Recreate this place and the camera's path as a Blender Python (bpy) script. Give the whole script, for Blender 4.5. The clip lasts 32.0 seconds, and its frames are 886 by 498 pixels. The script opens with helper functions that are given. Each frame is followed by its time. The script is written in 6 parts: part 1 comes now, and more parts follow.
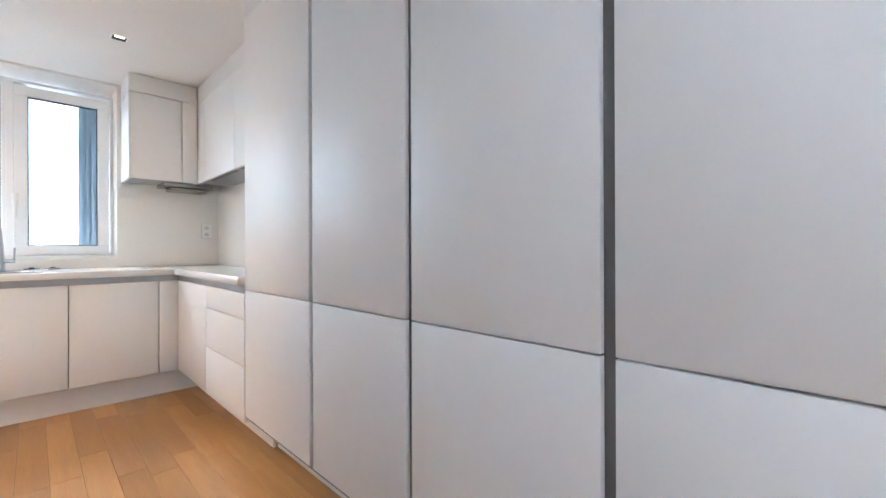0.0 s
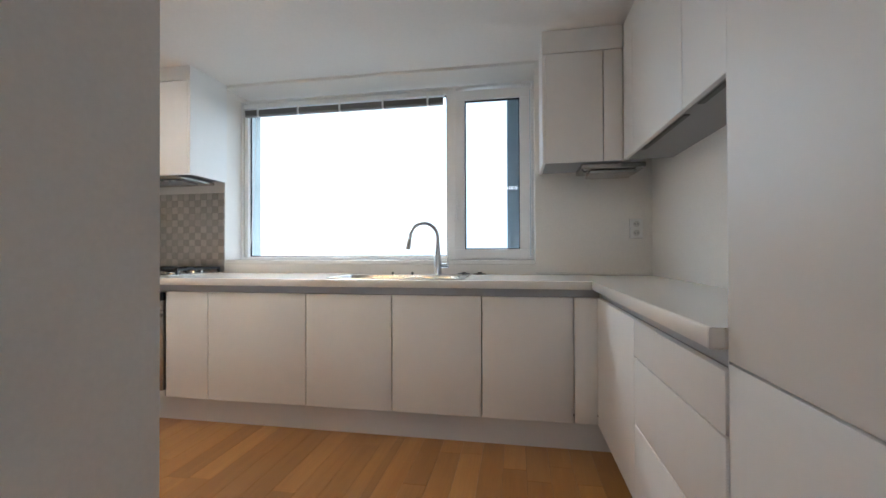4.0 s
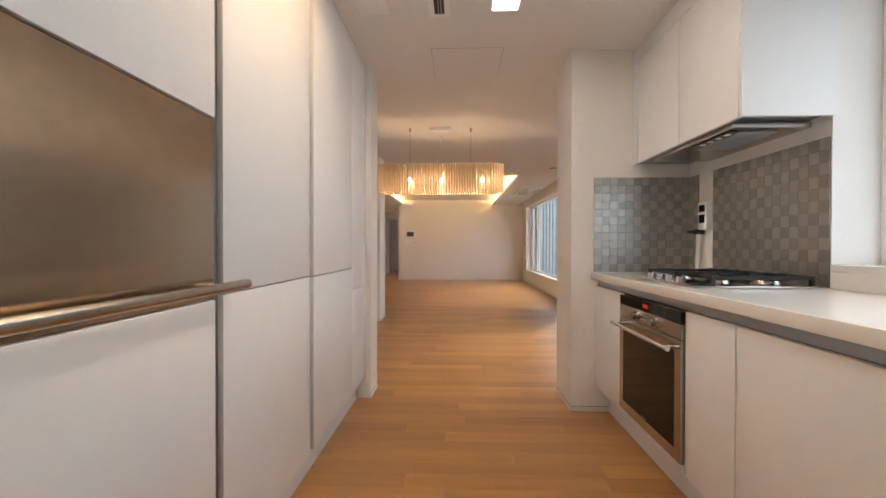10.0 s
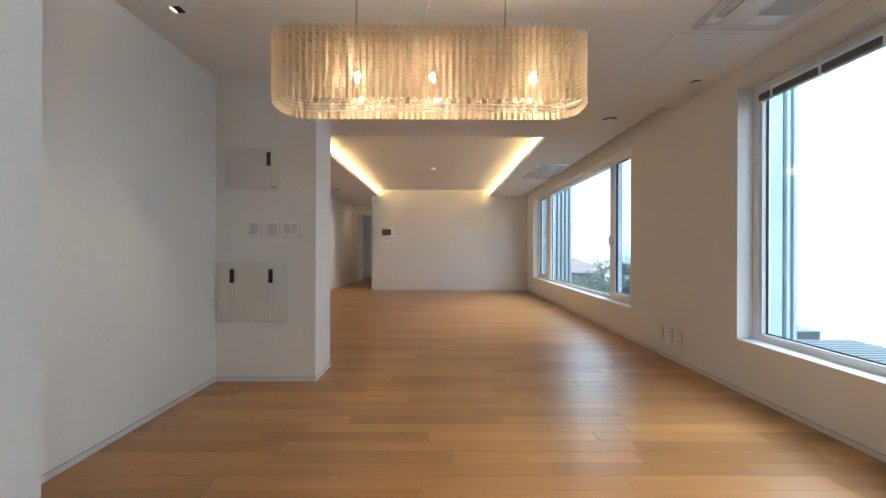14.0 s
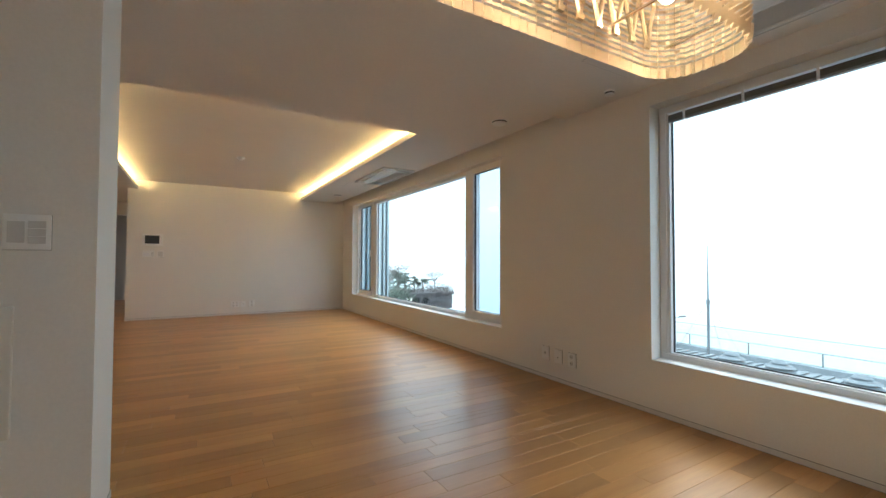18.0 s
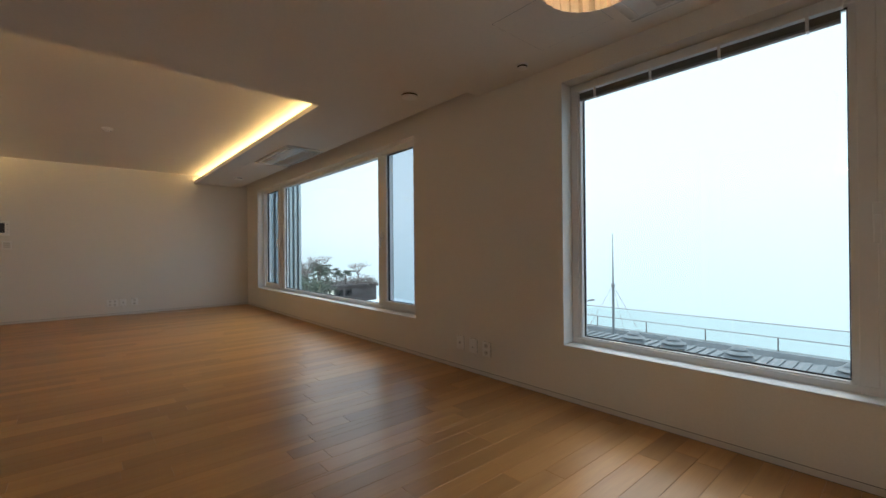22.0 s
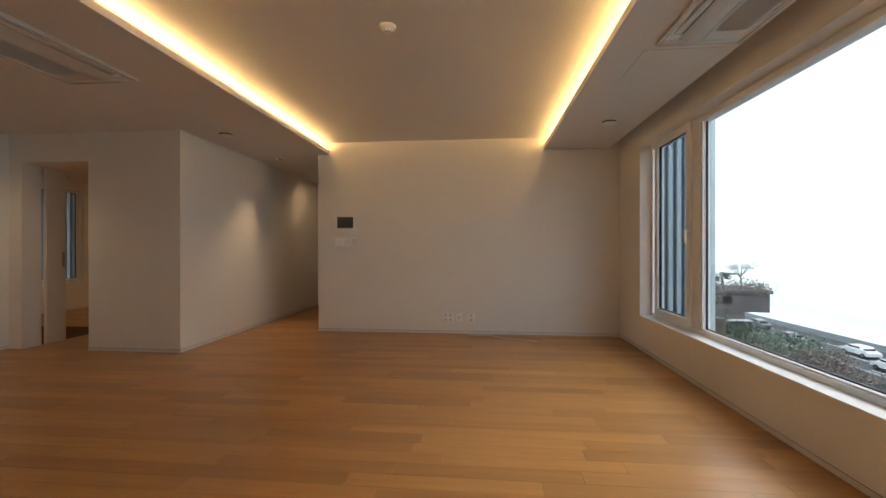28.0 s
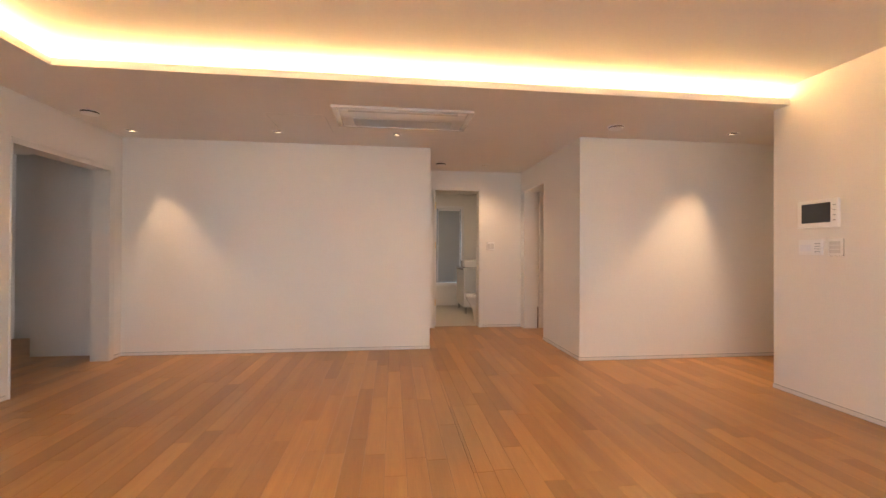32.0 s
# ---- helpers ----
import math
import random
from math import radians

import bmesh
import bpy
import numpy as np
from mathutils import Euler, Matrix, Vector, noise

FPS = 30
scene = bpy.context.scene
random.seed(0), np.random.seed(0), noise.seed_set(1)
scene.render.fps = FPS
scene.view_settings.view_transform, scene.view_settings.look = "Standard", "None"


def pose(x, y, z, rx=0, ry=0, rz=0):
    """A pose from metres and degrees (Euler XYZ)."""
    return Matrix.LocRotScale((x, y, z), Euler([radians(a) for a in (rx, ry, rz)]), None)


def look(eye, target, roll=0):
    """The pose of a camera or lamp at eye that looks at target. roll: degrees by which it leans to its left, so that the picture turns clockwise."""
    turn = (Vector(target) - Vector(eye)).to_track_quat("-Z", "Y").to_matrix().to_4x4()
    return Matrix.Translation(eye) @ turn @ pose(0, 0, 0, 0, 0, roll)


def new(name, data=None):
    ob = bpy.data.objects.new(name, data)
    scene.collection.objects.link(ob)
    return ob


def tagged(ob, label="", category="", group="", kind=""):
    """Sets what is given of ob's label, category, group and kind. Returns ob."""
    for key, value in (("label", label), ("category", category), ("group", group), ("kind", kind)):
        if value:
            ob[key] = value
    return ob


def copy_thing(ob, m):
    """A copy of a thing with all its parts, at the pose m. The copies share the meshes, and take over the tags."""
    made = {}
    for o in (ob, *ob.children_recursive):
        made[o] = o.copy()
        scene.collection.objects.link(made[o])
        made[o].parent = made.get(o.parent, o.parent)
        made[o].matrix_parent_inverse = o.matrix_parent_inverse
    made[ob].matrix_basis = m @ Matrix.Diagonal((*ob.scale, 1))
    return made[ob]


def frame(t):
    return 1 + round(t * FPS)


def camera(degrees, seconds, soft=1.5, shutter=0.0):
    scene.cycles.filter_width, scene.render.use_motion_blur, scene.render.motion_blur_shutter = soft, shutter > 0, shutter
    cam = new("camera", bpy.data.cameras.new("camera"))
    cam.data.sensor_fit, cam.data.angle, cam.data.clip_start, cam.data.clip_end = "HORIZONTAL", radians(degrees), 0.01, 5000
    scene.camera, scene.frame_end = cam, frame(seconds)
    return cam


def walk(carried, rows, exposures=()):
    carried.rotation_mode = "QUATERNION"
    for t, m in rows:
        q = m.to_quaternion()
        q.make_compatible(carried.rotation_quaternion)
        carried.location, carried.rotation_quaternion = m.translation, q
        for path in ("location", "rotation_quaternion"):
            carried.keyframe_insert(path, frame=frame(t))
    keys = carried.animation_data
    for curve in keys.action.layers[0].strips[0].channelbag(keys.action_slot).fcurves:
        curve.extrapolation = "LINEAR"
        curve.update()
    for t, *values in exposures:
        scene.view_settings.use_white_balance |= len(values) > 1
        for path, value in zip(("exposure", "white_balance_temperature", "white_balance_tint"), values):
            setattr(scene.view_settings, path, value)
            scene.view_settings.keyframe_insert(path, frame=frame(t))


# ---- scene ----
cam = camera(93.7, 32.0)
PATH = [
    (0, (-1.653, 1.151, 1.021), (-0.231, -0.255, 1.022), -0.2),
    (0.5, (-1.528, 1.025, 1.009), (0.077, -0.17, 1.02), -0.2),
    (1, (-1.392, 0.956, 1.012), (0.4, 0.068, 1.023), -0.2),
    (1.5, (-1.27, 0.891, 1.018), (0.671, 0.411, 1.026), -0.2),
    (2, (-1.138, 0.868, 1.024), (0.854, 0.696, 1.028), 0.1),
    (2.5, (-1.001, 0.835, 1.025), (0.999, 0.867, 1.029), 0.4),
    (4.5, (-0.186, 0.803, 1.058), (1.752, 1.295, 1.064), -0.3),
    (5, (0.012, 0.791, 1.093), (1.887, 1.488, 1.084), -0.2),
    (5.5, (0.168, 0.857, 1.085), (1.943, 1.78, 1.08), -0.2),
    (6, (0.407, 0.893, 1.11), (2.03, 2.061, 1.099), -0.1),
    (6.5, (0.572, 0.943, 1.152), (2.088, 2.247, 1.124), 0.2),
    (7, (0.679, 0.996, 1.128), (1.996, 2.502, 1.107), -0.3),
    (7.5, (0.776, 1.106, 1.149), (1.751, 2.852, 1.116), -0.8),
    (8, (0.804, 1.115, 1.128), (1.359, 3.037, 1.116), -0.6),
    (8.5, (0.883, 1.06, 1.133), (1.002, 3.056, 1.131), -0.6),
    (9, (0.939, 1.03, 1.131), (0.882, 3.029, 1.128), -0.2),
    (9.5, (0.945, 1.095, 1.108), (0.873, 3.094, 1.097), -0.1),
    (10, (0.903, 1.284, 1.055), (0.833, 3.282, 1.039), 0.1),
    (10.5, (0.866, 1.521, 1.01), (0.817, 3.52, 0.988), -0.1),
    (11, (0.853, 1.853, 1.005), (0.824, 3.853, 0.979), -0.2),
    (11.5, (0.847, 2.241, 0.989), (0.839, 4.241, 0.961), -0.4),
    (12, (0.851, 2.615, 0.981), (0.857, 4.615, 0.958), -0.0),
    (13, (0.858, 3.275, 1.0), (0.87, 5.275, 0.987), 0.1),
    (13.5, (0.829, 3.592, 1.021), (0.837, 5.592, 1.011), 0.2),
    (14, (0.765, 3.873, 1.008), (0.777, 5.873, 1.008), 0.2),
    (14.5, (0.72, 4.129, 1.048), (0.733, 6.129, 1.048), 0.1),
    (16.5, (0.63, 5.095, 1.1), (0.698, 7.094, 1.111), -0.0),
    (17, (0.5, 5.175, 1.1), (0.934, 7.127, 1.118), 0.5),
    (17.5, (0.354, 5.123, 1.04), (1.128, 6.966, 1.092), 0.7),
    (18, (0.14, 5.053, 1.065), (1.159, 6.773, 1.118), 0.2),
    (18.5, (-0.013, 4.993, 1.059), (1.181, 6.597, 1.111), -0.0),
    (19, (-0.135, 4.893, 1.058), (1.135, 6.437, 1.108), -0.2),
    (19.5, (-0.208, 4.842, 1.076), (1.122, 6.335, 1.116), -0.4),
    (20, (-0.212, 4.8, 1.083), (1.144, 6.27, 1.119), -0.5),
    (20.5, (-0.111, 4.834, 1.06), (1.262, 6.287, 1.088), -0.5),
    (21, (0.061, 4.937, 1.032), (1.441, 6.384, 1.046), -0.5),
    (21.5, (0.202, 5.067, 1.01), (1.58, 6.516, 1.022), -0.2),
    (22, (0.411, 5.221, 1.025), (1.723, 6.731, 1.032), -0.5),
    (22.5, (0.586, 5.442, 1.002), (1.67, 7.123, 1.008), -0.2),
    (23, (0.7, 5.694, 1.021), (1.551, 7.504, 1.016), -0.3),
    (23.5, (0.819, 5.962, 1.002), (1.413, 7.871, 1.002), -0.2),
    (24, (0.894, 6.226, 0.997), (1.267, 8.191, 0.992), 0.0),
    (24.5, (0.959, 6.48, 1.015), (1.152, 8.47, 1.008), 0.0),
    (25, (0.984, 6.712, 1.02), (1.043, 8.711, 1.019), 0.1),
    (25.5, (1.009, 6.96, 1.086), (1.023, 8.96, 1.065), 0.6),
    (27.5, (1.16, 8.389, 1.091), (1.063, 10.387, 1.072), 0.4),
    (28, (1.211, 8.727, 1.075), (1.023, 10.719, 1.072), -0.0),
    (28.5, (1.302, 9.07, 1.147), (0.836, 11.015, 1.127), -0.0),
    (29, (1.508, 9.407, 1.2), (0.699, 11.236, 1.167), -0.5),
    (29.5, (1.602, 9.664, 1.159), (0.462, 11.307, 1.146), -0.4),
    (30, (1.694, 9.924, 1.161), (0.256, 11.314, 1.151), -0.4),
    (30.5, (1.828, 10.161, 1.17), (0.136, 11.228, 1.163), -0.6),
    (31, (1.913, 10.403, 1.176), (0.058, 11.15, 1.164), -0.4),
    (31.5, (2.011, 10.629, 1.167), (0.065, 11.088, 1.163), -0.3),
    (32, (2.176, 10.814, 1.106), (0.191, 11.055, 1.12), 0.3),
]
EXPOSURES = [(0, 2.26, 5500, 10), (1, 1.85, 5500, 10), (2, 1.7, 5500, 11), (5, 0.65, 5700, 7), (6, 0.34, 5600, 7), (7, -0.15, 5400, 3), (8, -0.2, 5450, 4), (9, 0.5, 6300, 20), (10, 1.1, 6300, 14), (11, 1.35, 6150, 9), (13, 1.36, 5450, 1),
             (14, 1.0, 5250, 3), (17, 1.38, 5550, 0), (18, 0.7, 5500, 0), (19, 0.22, 5600, 5), (20, 0.04, 5700, 5), (22, -0.1, 5800, 4), (23, -0.07, 5800, 5), (24, 0.60, 6200, 10), (25, 0.55, 6250, 10), (28, 0.24, 6250, 9), (30, 1.42, 6450, 18), (32, 1.52, 6550, 19)]
walk(cam, [(t, look(eye, target, roll)) for t, eye, target, roll in PATH], EXPOSURES)

# ---- sky: thick white fog over the water, a soft sun behind it ----
world = bpy.data.worlds.new("overcast_sky")
scene.world = world
world.use_nodes = True
wn, wl = world.node_tree.nodes, world.node_tree.links
wn.clear()
w_out = wn.new("ShaderNodeOutputWorld")
w_sky = wn.new("ShaderNodeTexSky")
w_sky.sky_type, w_sky.sun_disc = "NISHITA", False
w_sky.sun_elevation, w_sky.sun_rotation = radians(38), radians(70)
w_sky.dust_density = 6.0
w_bg = wn.new("ShaderNodeBackground")
w_bg.inputs[1].default_value = 0.08
wl.new(w_sky.outputs[0], w_bg.inputs[0])
w_fog = wn.new("ShaderNodeBackground")
w_fog.inputs[0].default_value = (0.91, 0.955, 1.0, 1)
w_fog.inputs[1].default_value = 2.0
w_add = wn.new("ShaderNodeAddShader")
wl.new(w_bg.outputs[0], w_add.inputs[0])
wl.new(w_fog.outputs[0], w_add.inputs[1])
wl.new(w_add.outputs[0], w_out.inputs[0])

sun = new("sun", bpy.data.lights.new("sun", "SUN"))
sun.data.energy, sun.data.angle, sun.data.color = 0.6, radians(30), (1.0, 0.97, 0.92)
sun.matrix_world = look((30, 15, 30), (0, 8, 0))

COVE_STRENGTH = 20.0

# ---- materials ----
def material(name, base, rough=0.5, metal=0.0, spec=0.5, grain=0.0, grain_scale=40.0, bump=0.0, bump_scale=200.0, stain=0.0, stain_scale=2.0, coat=0.0, rand=0.0):
    """A principled material with fine grain, broad staining and relief."""
    m = bpy.data.materials.new(name)
    m.use_nodes = True
    n, l = m.node_tree.nodes, m.node_tree.links
    p = n["Principled BSDF"]
    p.inputs["Roughness"].default_value = rough
    p.inputs["Metallic"].default_value = metal
    p.inputs["Specular IOR Level"].default_value = spec
    p.inputs["Coat Weight"].default_value = coat
    p.inputs["Coat Roughness"].default_value = 0.08
    co = n.new("ShaderNodeTexCoord")
    geo = n.new("ShaderNodeNewGeometry")
    col = n.new("ShaderNodeRGB")
    col.outputs[0].default_value = (*base, 1)
    last = col.outputs[0]
    for amount, scale in ((grain, grain_scale), (stain, stain_scale)):
        if amount:
            t = n.new("ShaderNodeTexNoise")
            t.inputs["Scale"].default_value, t.inputs["Detail"].default_value = scale, 4
            l.new(geo.outputs["Position"], t.inputs["Vector"])
            r = n.new("ShaderNodeMapRange")
            r.inputs["From Min"].default_value, r.inputs["From Max"].default_value = 0.3, 0.7
            r.inputs["To Min"].default_value, r.inputs["To Max"].default_value = 1 - amount, 1 + amount
            l.new(t.outputs["Fac"], r.inputs["Value"])
            mx = n.new("ShaderNodeVectorMath")
            mx.operation = "SCALE"
            l.new(last, mx.inputs[0])
            l.new(r.outputs[0], mx.inputs["Scale"])
            last = mx.outputs[0]
    if rand:
        oi = n.new("ShaderNodeObjectInfo")
        r = n.new("ShaderNodeMapRange")
        r.inputs["To Min"].default_value, r.inputs["To Max"].default_value = 1 - rand, 1 + rand
        l.new(oi.outputs["Random"], r.inputs["Value"])
        mx = n.new("ShaderNodeVectorMath")
        mx.operation = "SCALE"
        l.new(last, mx.inputs[0])
        l.new(r.outputs[0], mx.inputs["Scale"])
        last = mx.outputs[0]
    l.new(last, p.inputs["Base Color"])
    if bump:
        t = n.new("ShaderNodeTexNoise")
        t.inputs["Scale"].default_value, t.inputs["Detail"].default_value = bump_scale, 3
        l.new(geo.outputs["Position"], t.inputs["Vector"])
        b = n.new("ShaderNodeBump")
        b.inputs["Strength"].default_value, b.inputs["Distance"].default_value = bump, 0.002
        l.new(t.outputs["Fac"], b.inputs["Height"])
        l.new(b.outputs[0], p.inputs["Normal"])
    return m


def glow(name, colour, strength):
    m = bpy.data.materials.new(name)
    m.use_nodes = True
    p = m.node_tree.nodes["Principled BSDF"]
    p.inputs["Base Color"].default_value = (0.8, 0.8, 0.8, 1)
    p.inputs["Emission Color"].default_value = (*colour, 1)
    p.inputs["Emission Strength"].default_value = strength
    return m


def glass(name, tint=(0.93, 0.97, 0.98), rough=0.0):
    """A thin pane: mostly clear, with a real mirror's share of reflection."""
    m = bpy.data.materials.new(name)
    m.use_nodes = True
    n, l = m.node_tree.nodes, m.node_tree.links
    n.remove(n["Principled BSDF"])
    tr, gl, lw, mx = n.new("ShaderNodeBsdfTransparent"), n.new("ShaderNodeBsdfGlossy"), n.new("ShaderNodeLayerWeight"), n.new("ShaderNodeMixShader")
    tr.inputs[0].default_value = (*tint, 1)
    gl.inputs["Roughness"].default_value = rough
    lw.inputs["Blend"].default_value = 0.5
    pw, sch = n.new("ShaderNodeMath"), n.new("ShaderNodeMath")
    pw.operation, pw.inputs[1].default_value = "POWER", 5.0
    sch.operation, sch.inputs[1].default_value, sch.inputs[2].default_value = "MULTIPLY_ADD", 0.9, 0.035
    l.new(lw.outputs["Facing"], pw.inputs[0])
    l.new(pw.outputs[0], sch.inputs[0])
    l.new(sch.outputs[0], mx.inputs[0])
    l.new(tr.outputs[0], mx.inputs[1])
    l.new(gl.outputs[0], mx.inputs[2])
    l.new(mx.outputs[0], n["Material Output"].inputs["Surface"])
    return m


def wood_material():
    """Oiled oak strip: each board its own tone, long grain and pores along x."""
    m = bpy.data.materials.new("oak_flooring")
    m.use_nodes = True
    n, l = m.node_tree.nodes, m.node_tree.links
    p = n["Principled BSDF"]
    geo, oi = n.new("ShaderNodeNewGeometry"), n.new("ShaderNodeObjectInfo")
    add = n.new("ShaderNodeMath")
    add.operation = "ADD"
    l.new(oi.outputs["Random"], add.inputs[0])
    l.new(geo.outputs["Random Per Island"], add.inputs[1])
    frac = n.new("ShaderNodeMath")
    frac.operation = "FRACT"
    l.new(add.outputs[0], frac.inputs[0])
    off = n.new("ShaderNodeMath")
    off.operation = "MULTIPLY"
    off.inputs[1].default_value = 37.0
    l.new(frac.outputs[0], off.inputs[0])
    mp = n.new("ShaderNodeMapping")
    mp.inputs["Scale"].default_value = (1.2, 16.0, 1.0)
    l.new(geo.outputs["Position"], mp.inputs["Vector"])
    vadd = n.new("ShaderNodeVectorMath")
    vadd.operation = "ADD"
    comb = n.new("ShaderNodeCombineXYZ")
    l.new(off.outputs[0], comb.inputs[0])
    l.new(off.outputs[0], comb.inputs[2])
    l.new(mp.outputs[0], vadd.inputs[0])
    l.new(comb.outputs[0], vadd.inputs[1])
    t1 = n.new("ShaderNodeTexNoise")
    t1.inputs["Scale"].default_value, t1.inputs["Detail"].default_value, t1.inputs["Distortion"].default_value = 1.0, 3, 0.3
    l.new(vadd.outputs[0], t1.inputs["Vector"])
    mp2 = n.new("ShaderNodeMapping")
    mp2.inputs["Scale"].default_value = (7.0, 220.0, 1.0)
    l.new(geo.outputs["Position"], mp2.inputs["Vector"])
    t2 = n.new("ShaderNodeTexNoise")
    t2.inputs["Scale"].default_value, t2.inputs["Detail"].default_value = 1.0, 3
    l.new(mp2.outputs[0], t2.inputs["Vector"])
    ramp = n.new("ShaderNodeValToRGB")
    e = ramp.color_ramp.elements
    e[0].position, e[0].color = 0.25, (0.415, 0.200, 0.066, 1)
    e[1].position, e[1].color = 0.75, (0.505, 0.265, 0.091, 1)
    l.new(t1.outputs["Fac"], ramp.inputs[0])
    tone = n.new("ShaderNodeMapRange")
    tone.inputs["To Min"].default_value, tone.inputs["To Max"].default_value = 0.80, 1.18
    l.new(frac.outputs[0], tone.inputs["Value"])
    pore = n.new("ShaderNodeMapRange")
    pore.inputs["From Min"].default_value, pore.inputs["From Max"].default_value = 0.35, 0.6
    pore.inputs["To Min"].default_value, pore.inputs["To Max"].default_value = 0.93, 1.02
    l.new(t2.outputs["Fac"], pore.inputs["Value"])
    mul = n.new("ShaderNodeMath")
    mul.operation = "MULTIPLY"
    l.new(tone.outputs[0], mul.inputs[0])
    l.new(pore.outputs[0], mul.inputs[1])
    sc = n.new("ShaderNodeVectorMath")
    sc.operation = "SCALE"
    l.new(ramp.outputs[0], sc.inputs[0])
    l.new(mul.outputs[0], sc.inputs["Scale"])
    l.new(sc.outputs[0], p.inputs["Base Color"])
    rr = n.new("ShaderNodeMapRange")
    rr.inputs["To Min"].default_value, rr.inputs["To Max"].default_value = 0.26, 0.35
    l.new(t1.outputs["Fac"], rr.inputs["Value"])
    l.new(rr.outputs[0], p.inputs["Roughness"])
    p.inputs["Specular IOR Level"].default_value = 0.45
    b = n.new("ShaderNodeBump")
    b.inputs["Strength"].default_value, b.inputs["Distance"].default_value = 0.10, 0.001
    l.new(t2.outputs["Fac"], b.inputs["Height"])
    l.new(b.outputs[0], p.inputs["Normal"])
    return m


M_WALL = material("wall_paper_white", (0.80, 0.775, 0.735), 0.75, grain=0.02, grain_scale=90, bump=0.10, bump_scale=350, stain=0.02, stain_scale=0.9)
M_CEIL = material("ceiling_paint_white", (0.80, 0.775, 0.74), 0.85, grain=0.015, grain_scale=60, bump=0.05, bump_scale=300, stain=0.02, stain_scale=0.7)
M_TRIM = material("base_strip_white", (0.72, 0.70, 0.67), 0.5, grain=0.02)
M_CAB = material("cabinet_matt_white", (0.78, 0.775, 0.765), 0.42, grain=0.008, grain_scale=15, bump=0.02, bump_scale=500)
# body grey darkened so door seams look shaded
M_CABEDGE = material("cabinet_grey_dark_for_gaps", (0.28, 0.28, 0.28), 0.5, grain=0.01)
M_GROOVE = material("anodised_profile", (0.42, 0.43, 0.45), 0.38, metal=0.7, grain=0.02, grain_scale=120)
M_GRIP = material("anodised_grip_profile", (0.20, 0.20, 0.20), 0.45, metal=0.4, grain=0.03, grain_scale=120)
M_TOP = material("solid_surface_worktop", (0.80, 0.785, 0.75), 0.16, grain=0.012, grain_scale=300, coat=0.3)
M_STEEL = material("brushed_steel", (0.46, 0.43, 0.39), 0.27, metal=1.0, grain=0.06, grain_scale=35, bump=0.04, bump_scale=700)
# brown base carries the steel's warm reflections of floor and lamps
M_NICHE = material("horizontally_brushed_steel", (0.45, 0.35, 0.25), 0.20, metal=1.0, grain=0.05, grain_scale=30)
NICHE_P = M_NICHE.node_tree.nodes["Principled BSDF"]
NICHE_P.inputs["Anisotropic"].default_value = 0.8
NICHE_TAN = M_NICHE.node_tree.nodes.new("ShaderNodeTangent")
NICHE_TAN.direction_type, NICHE_TAN.axis = "RADIAL", "Z"
M_NICHE.node_tree.links.new(NICHE_TAN.outputs[0], NICHE_P.inputs["Tangent"])
M_CHROME = material("chrome", (0.62, 0.63, 0.65), 0.12, metal=1.0, grain=0.02)
M_BLACK = material("black_plastic", (0.015, 0.015, 0.016), 0.35, grain=0.1)
M_IRON = material("cast_iron_black", (0.012, 0.012, 0.013), 0.55, bump=0.2, bump_scale=400)
M_DARKGLASS = material("dark_oven_glass", (0.006, 0.006, 0.007), 0.05, spec=0.2)
M_PVC = material("window_frame_white", (0.82, 0.82, 0.82), 0.32, grain=0.01)
M_GASKET = material("rubber_gasket", (0.012, 0.014, 0.018), 0.6)
M_PLASTIC = material("white_plastic", (0.86, 0.855, 0.84), 0.35, grain=0.01)
M_PLASTIC_DIM = material("white_plastic_lever", (0.66, 0.65, 0.63), 0.35)
M_GREYP = material("grey_plastic", (0.35, 0.35, 0.36), 0.4)
M_BLIND = material("aluminium_blind_slats", (0.15, 0.145, 0.14), 0.45, metal=0.2)
M_GLASS = glass("window_glass")
M_NET = bpy.data.materials.new("insect_screen_net")
M_NET.use_nodes = True
net_nodes = M_NET.node_tree.nodes
net_nodes.remove(net_nodes["Principled BSDF"])
net_clear = net_nodes.new("ShaderNodeBsdfTransparent")
net_clear.inputs[0].default_value = (0.75, 0.785, 0.82, 1)
M_NET.node_tree.links.new(net_clear.outputs[0], net_nodes["Material Output"].inputs["Surface"])
M_WOOD = wood_material()
M_JOINT = material("floor_joint_dark", (0.10, 0.05, 0.022), 0.8)
M_SHADOW_GREY = material("painted_shadow_grey", (0.16, 0.155, 0.15), 0.8)
M_COVE = glow("cove_led_strip", (1.0, 0.60, 0.22), COVE_STRENGTH)
M_CEILLAMP = glow("ceiling_light_diffuser", (1.0, 0.93, 0.82), 9.0)
M_DOWN = glow("downlight_lens", (1.0, 0.76, 0.44), 2.2)
M_SCREEN = material("grey_display_glass", (0.075, 0.08, 0.085), 0.18, spec=0.4)
M_ACGLOSS = material("glossy_white_plastic", (0.78, 0.775, 0.76), 0.12, coat=0.8)
M_ACMESH = material("grey_intake_mesh", (0.58, 0.575, 0.56), 0.5, grain=0.08, grain_scale=300)
M_BULB = glow("pendant_bulb", (1.0, 0.70, 0.40), 185.0)
# darker base paints the dimmer reflection of every other brushed tile
M_SPLASH = material("mosaic_dim_sheen", (0.41, 0.40, 0.37), 0.28, metal=0.95, grain=0.04, rand=0.07)
M_GROUT = material("mosaic_grout", (0.16, 0.155, 0.15), 0.6, metal=0.5)


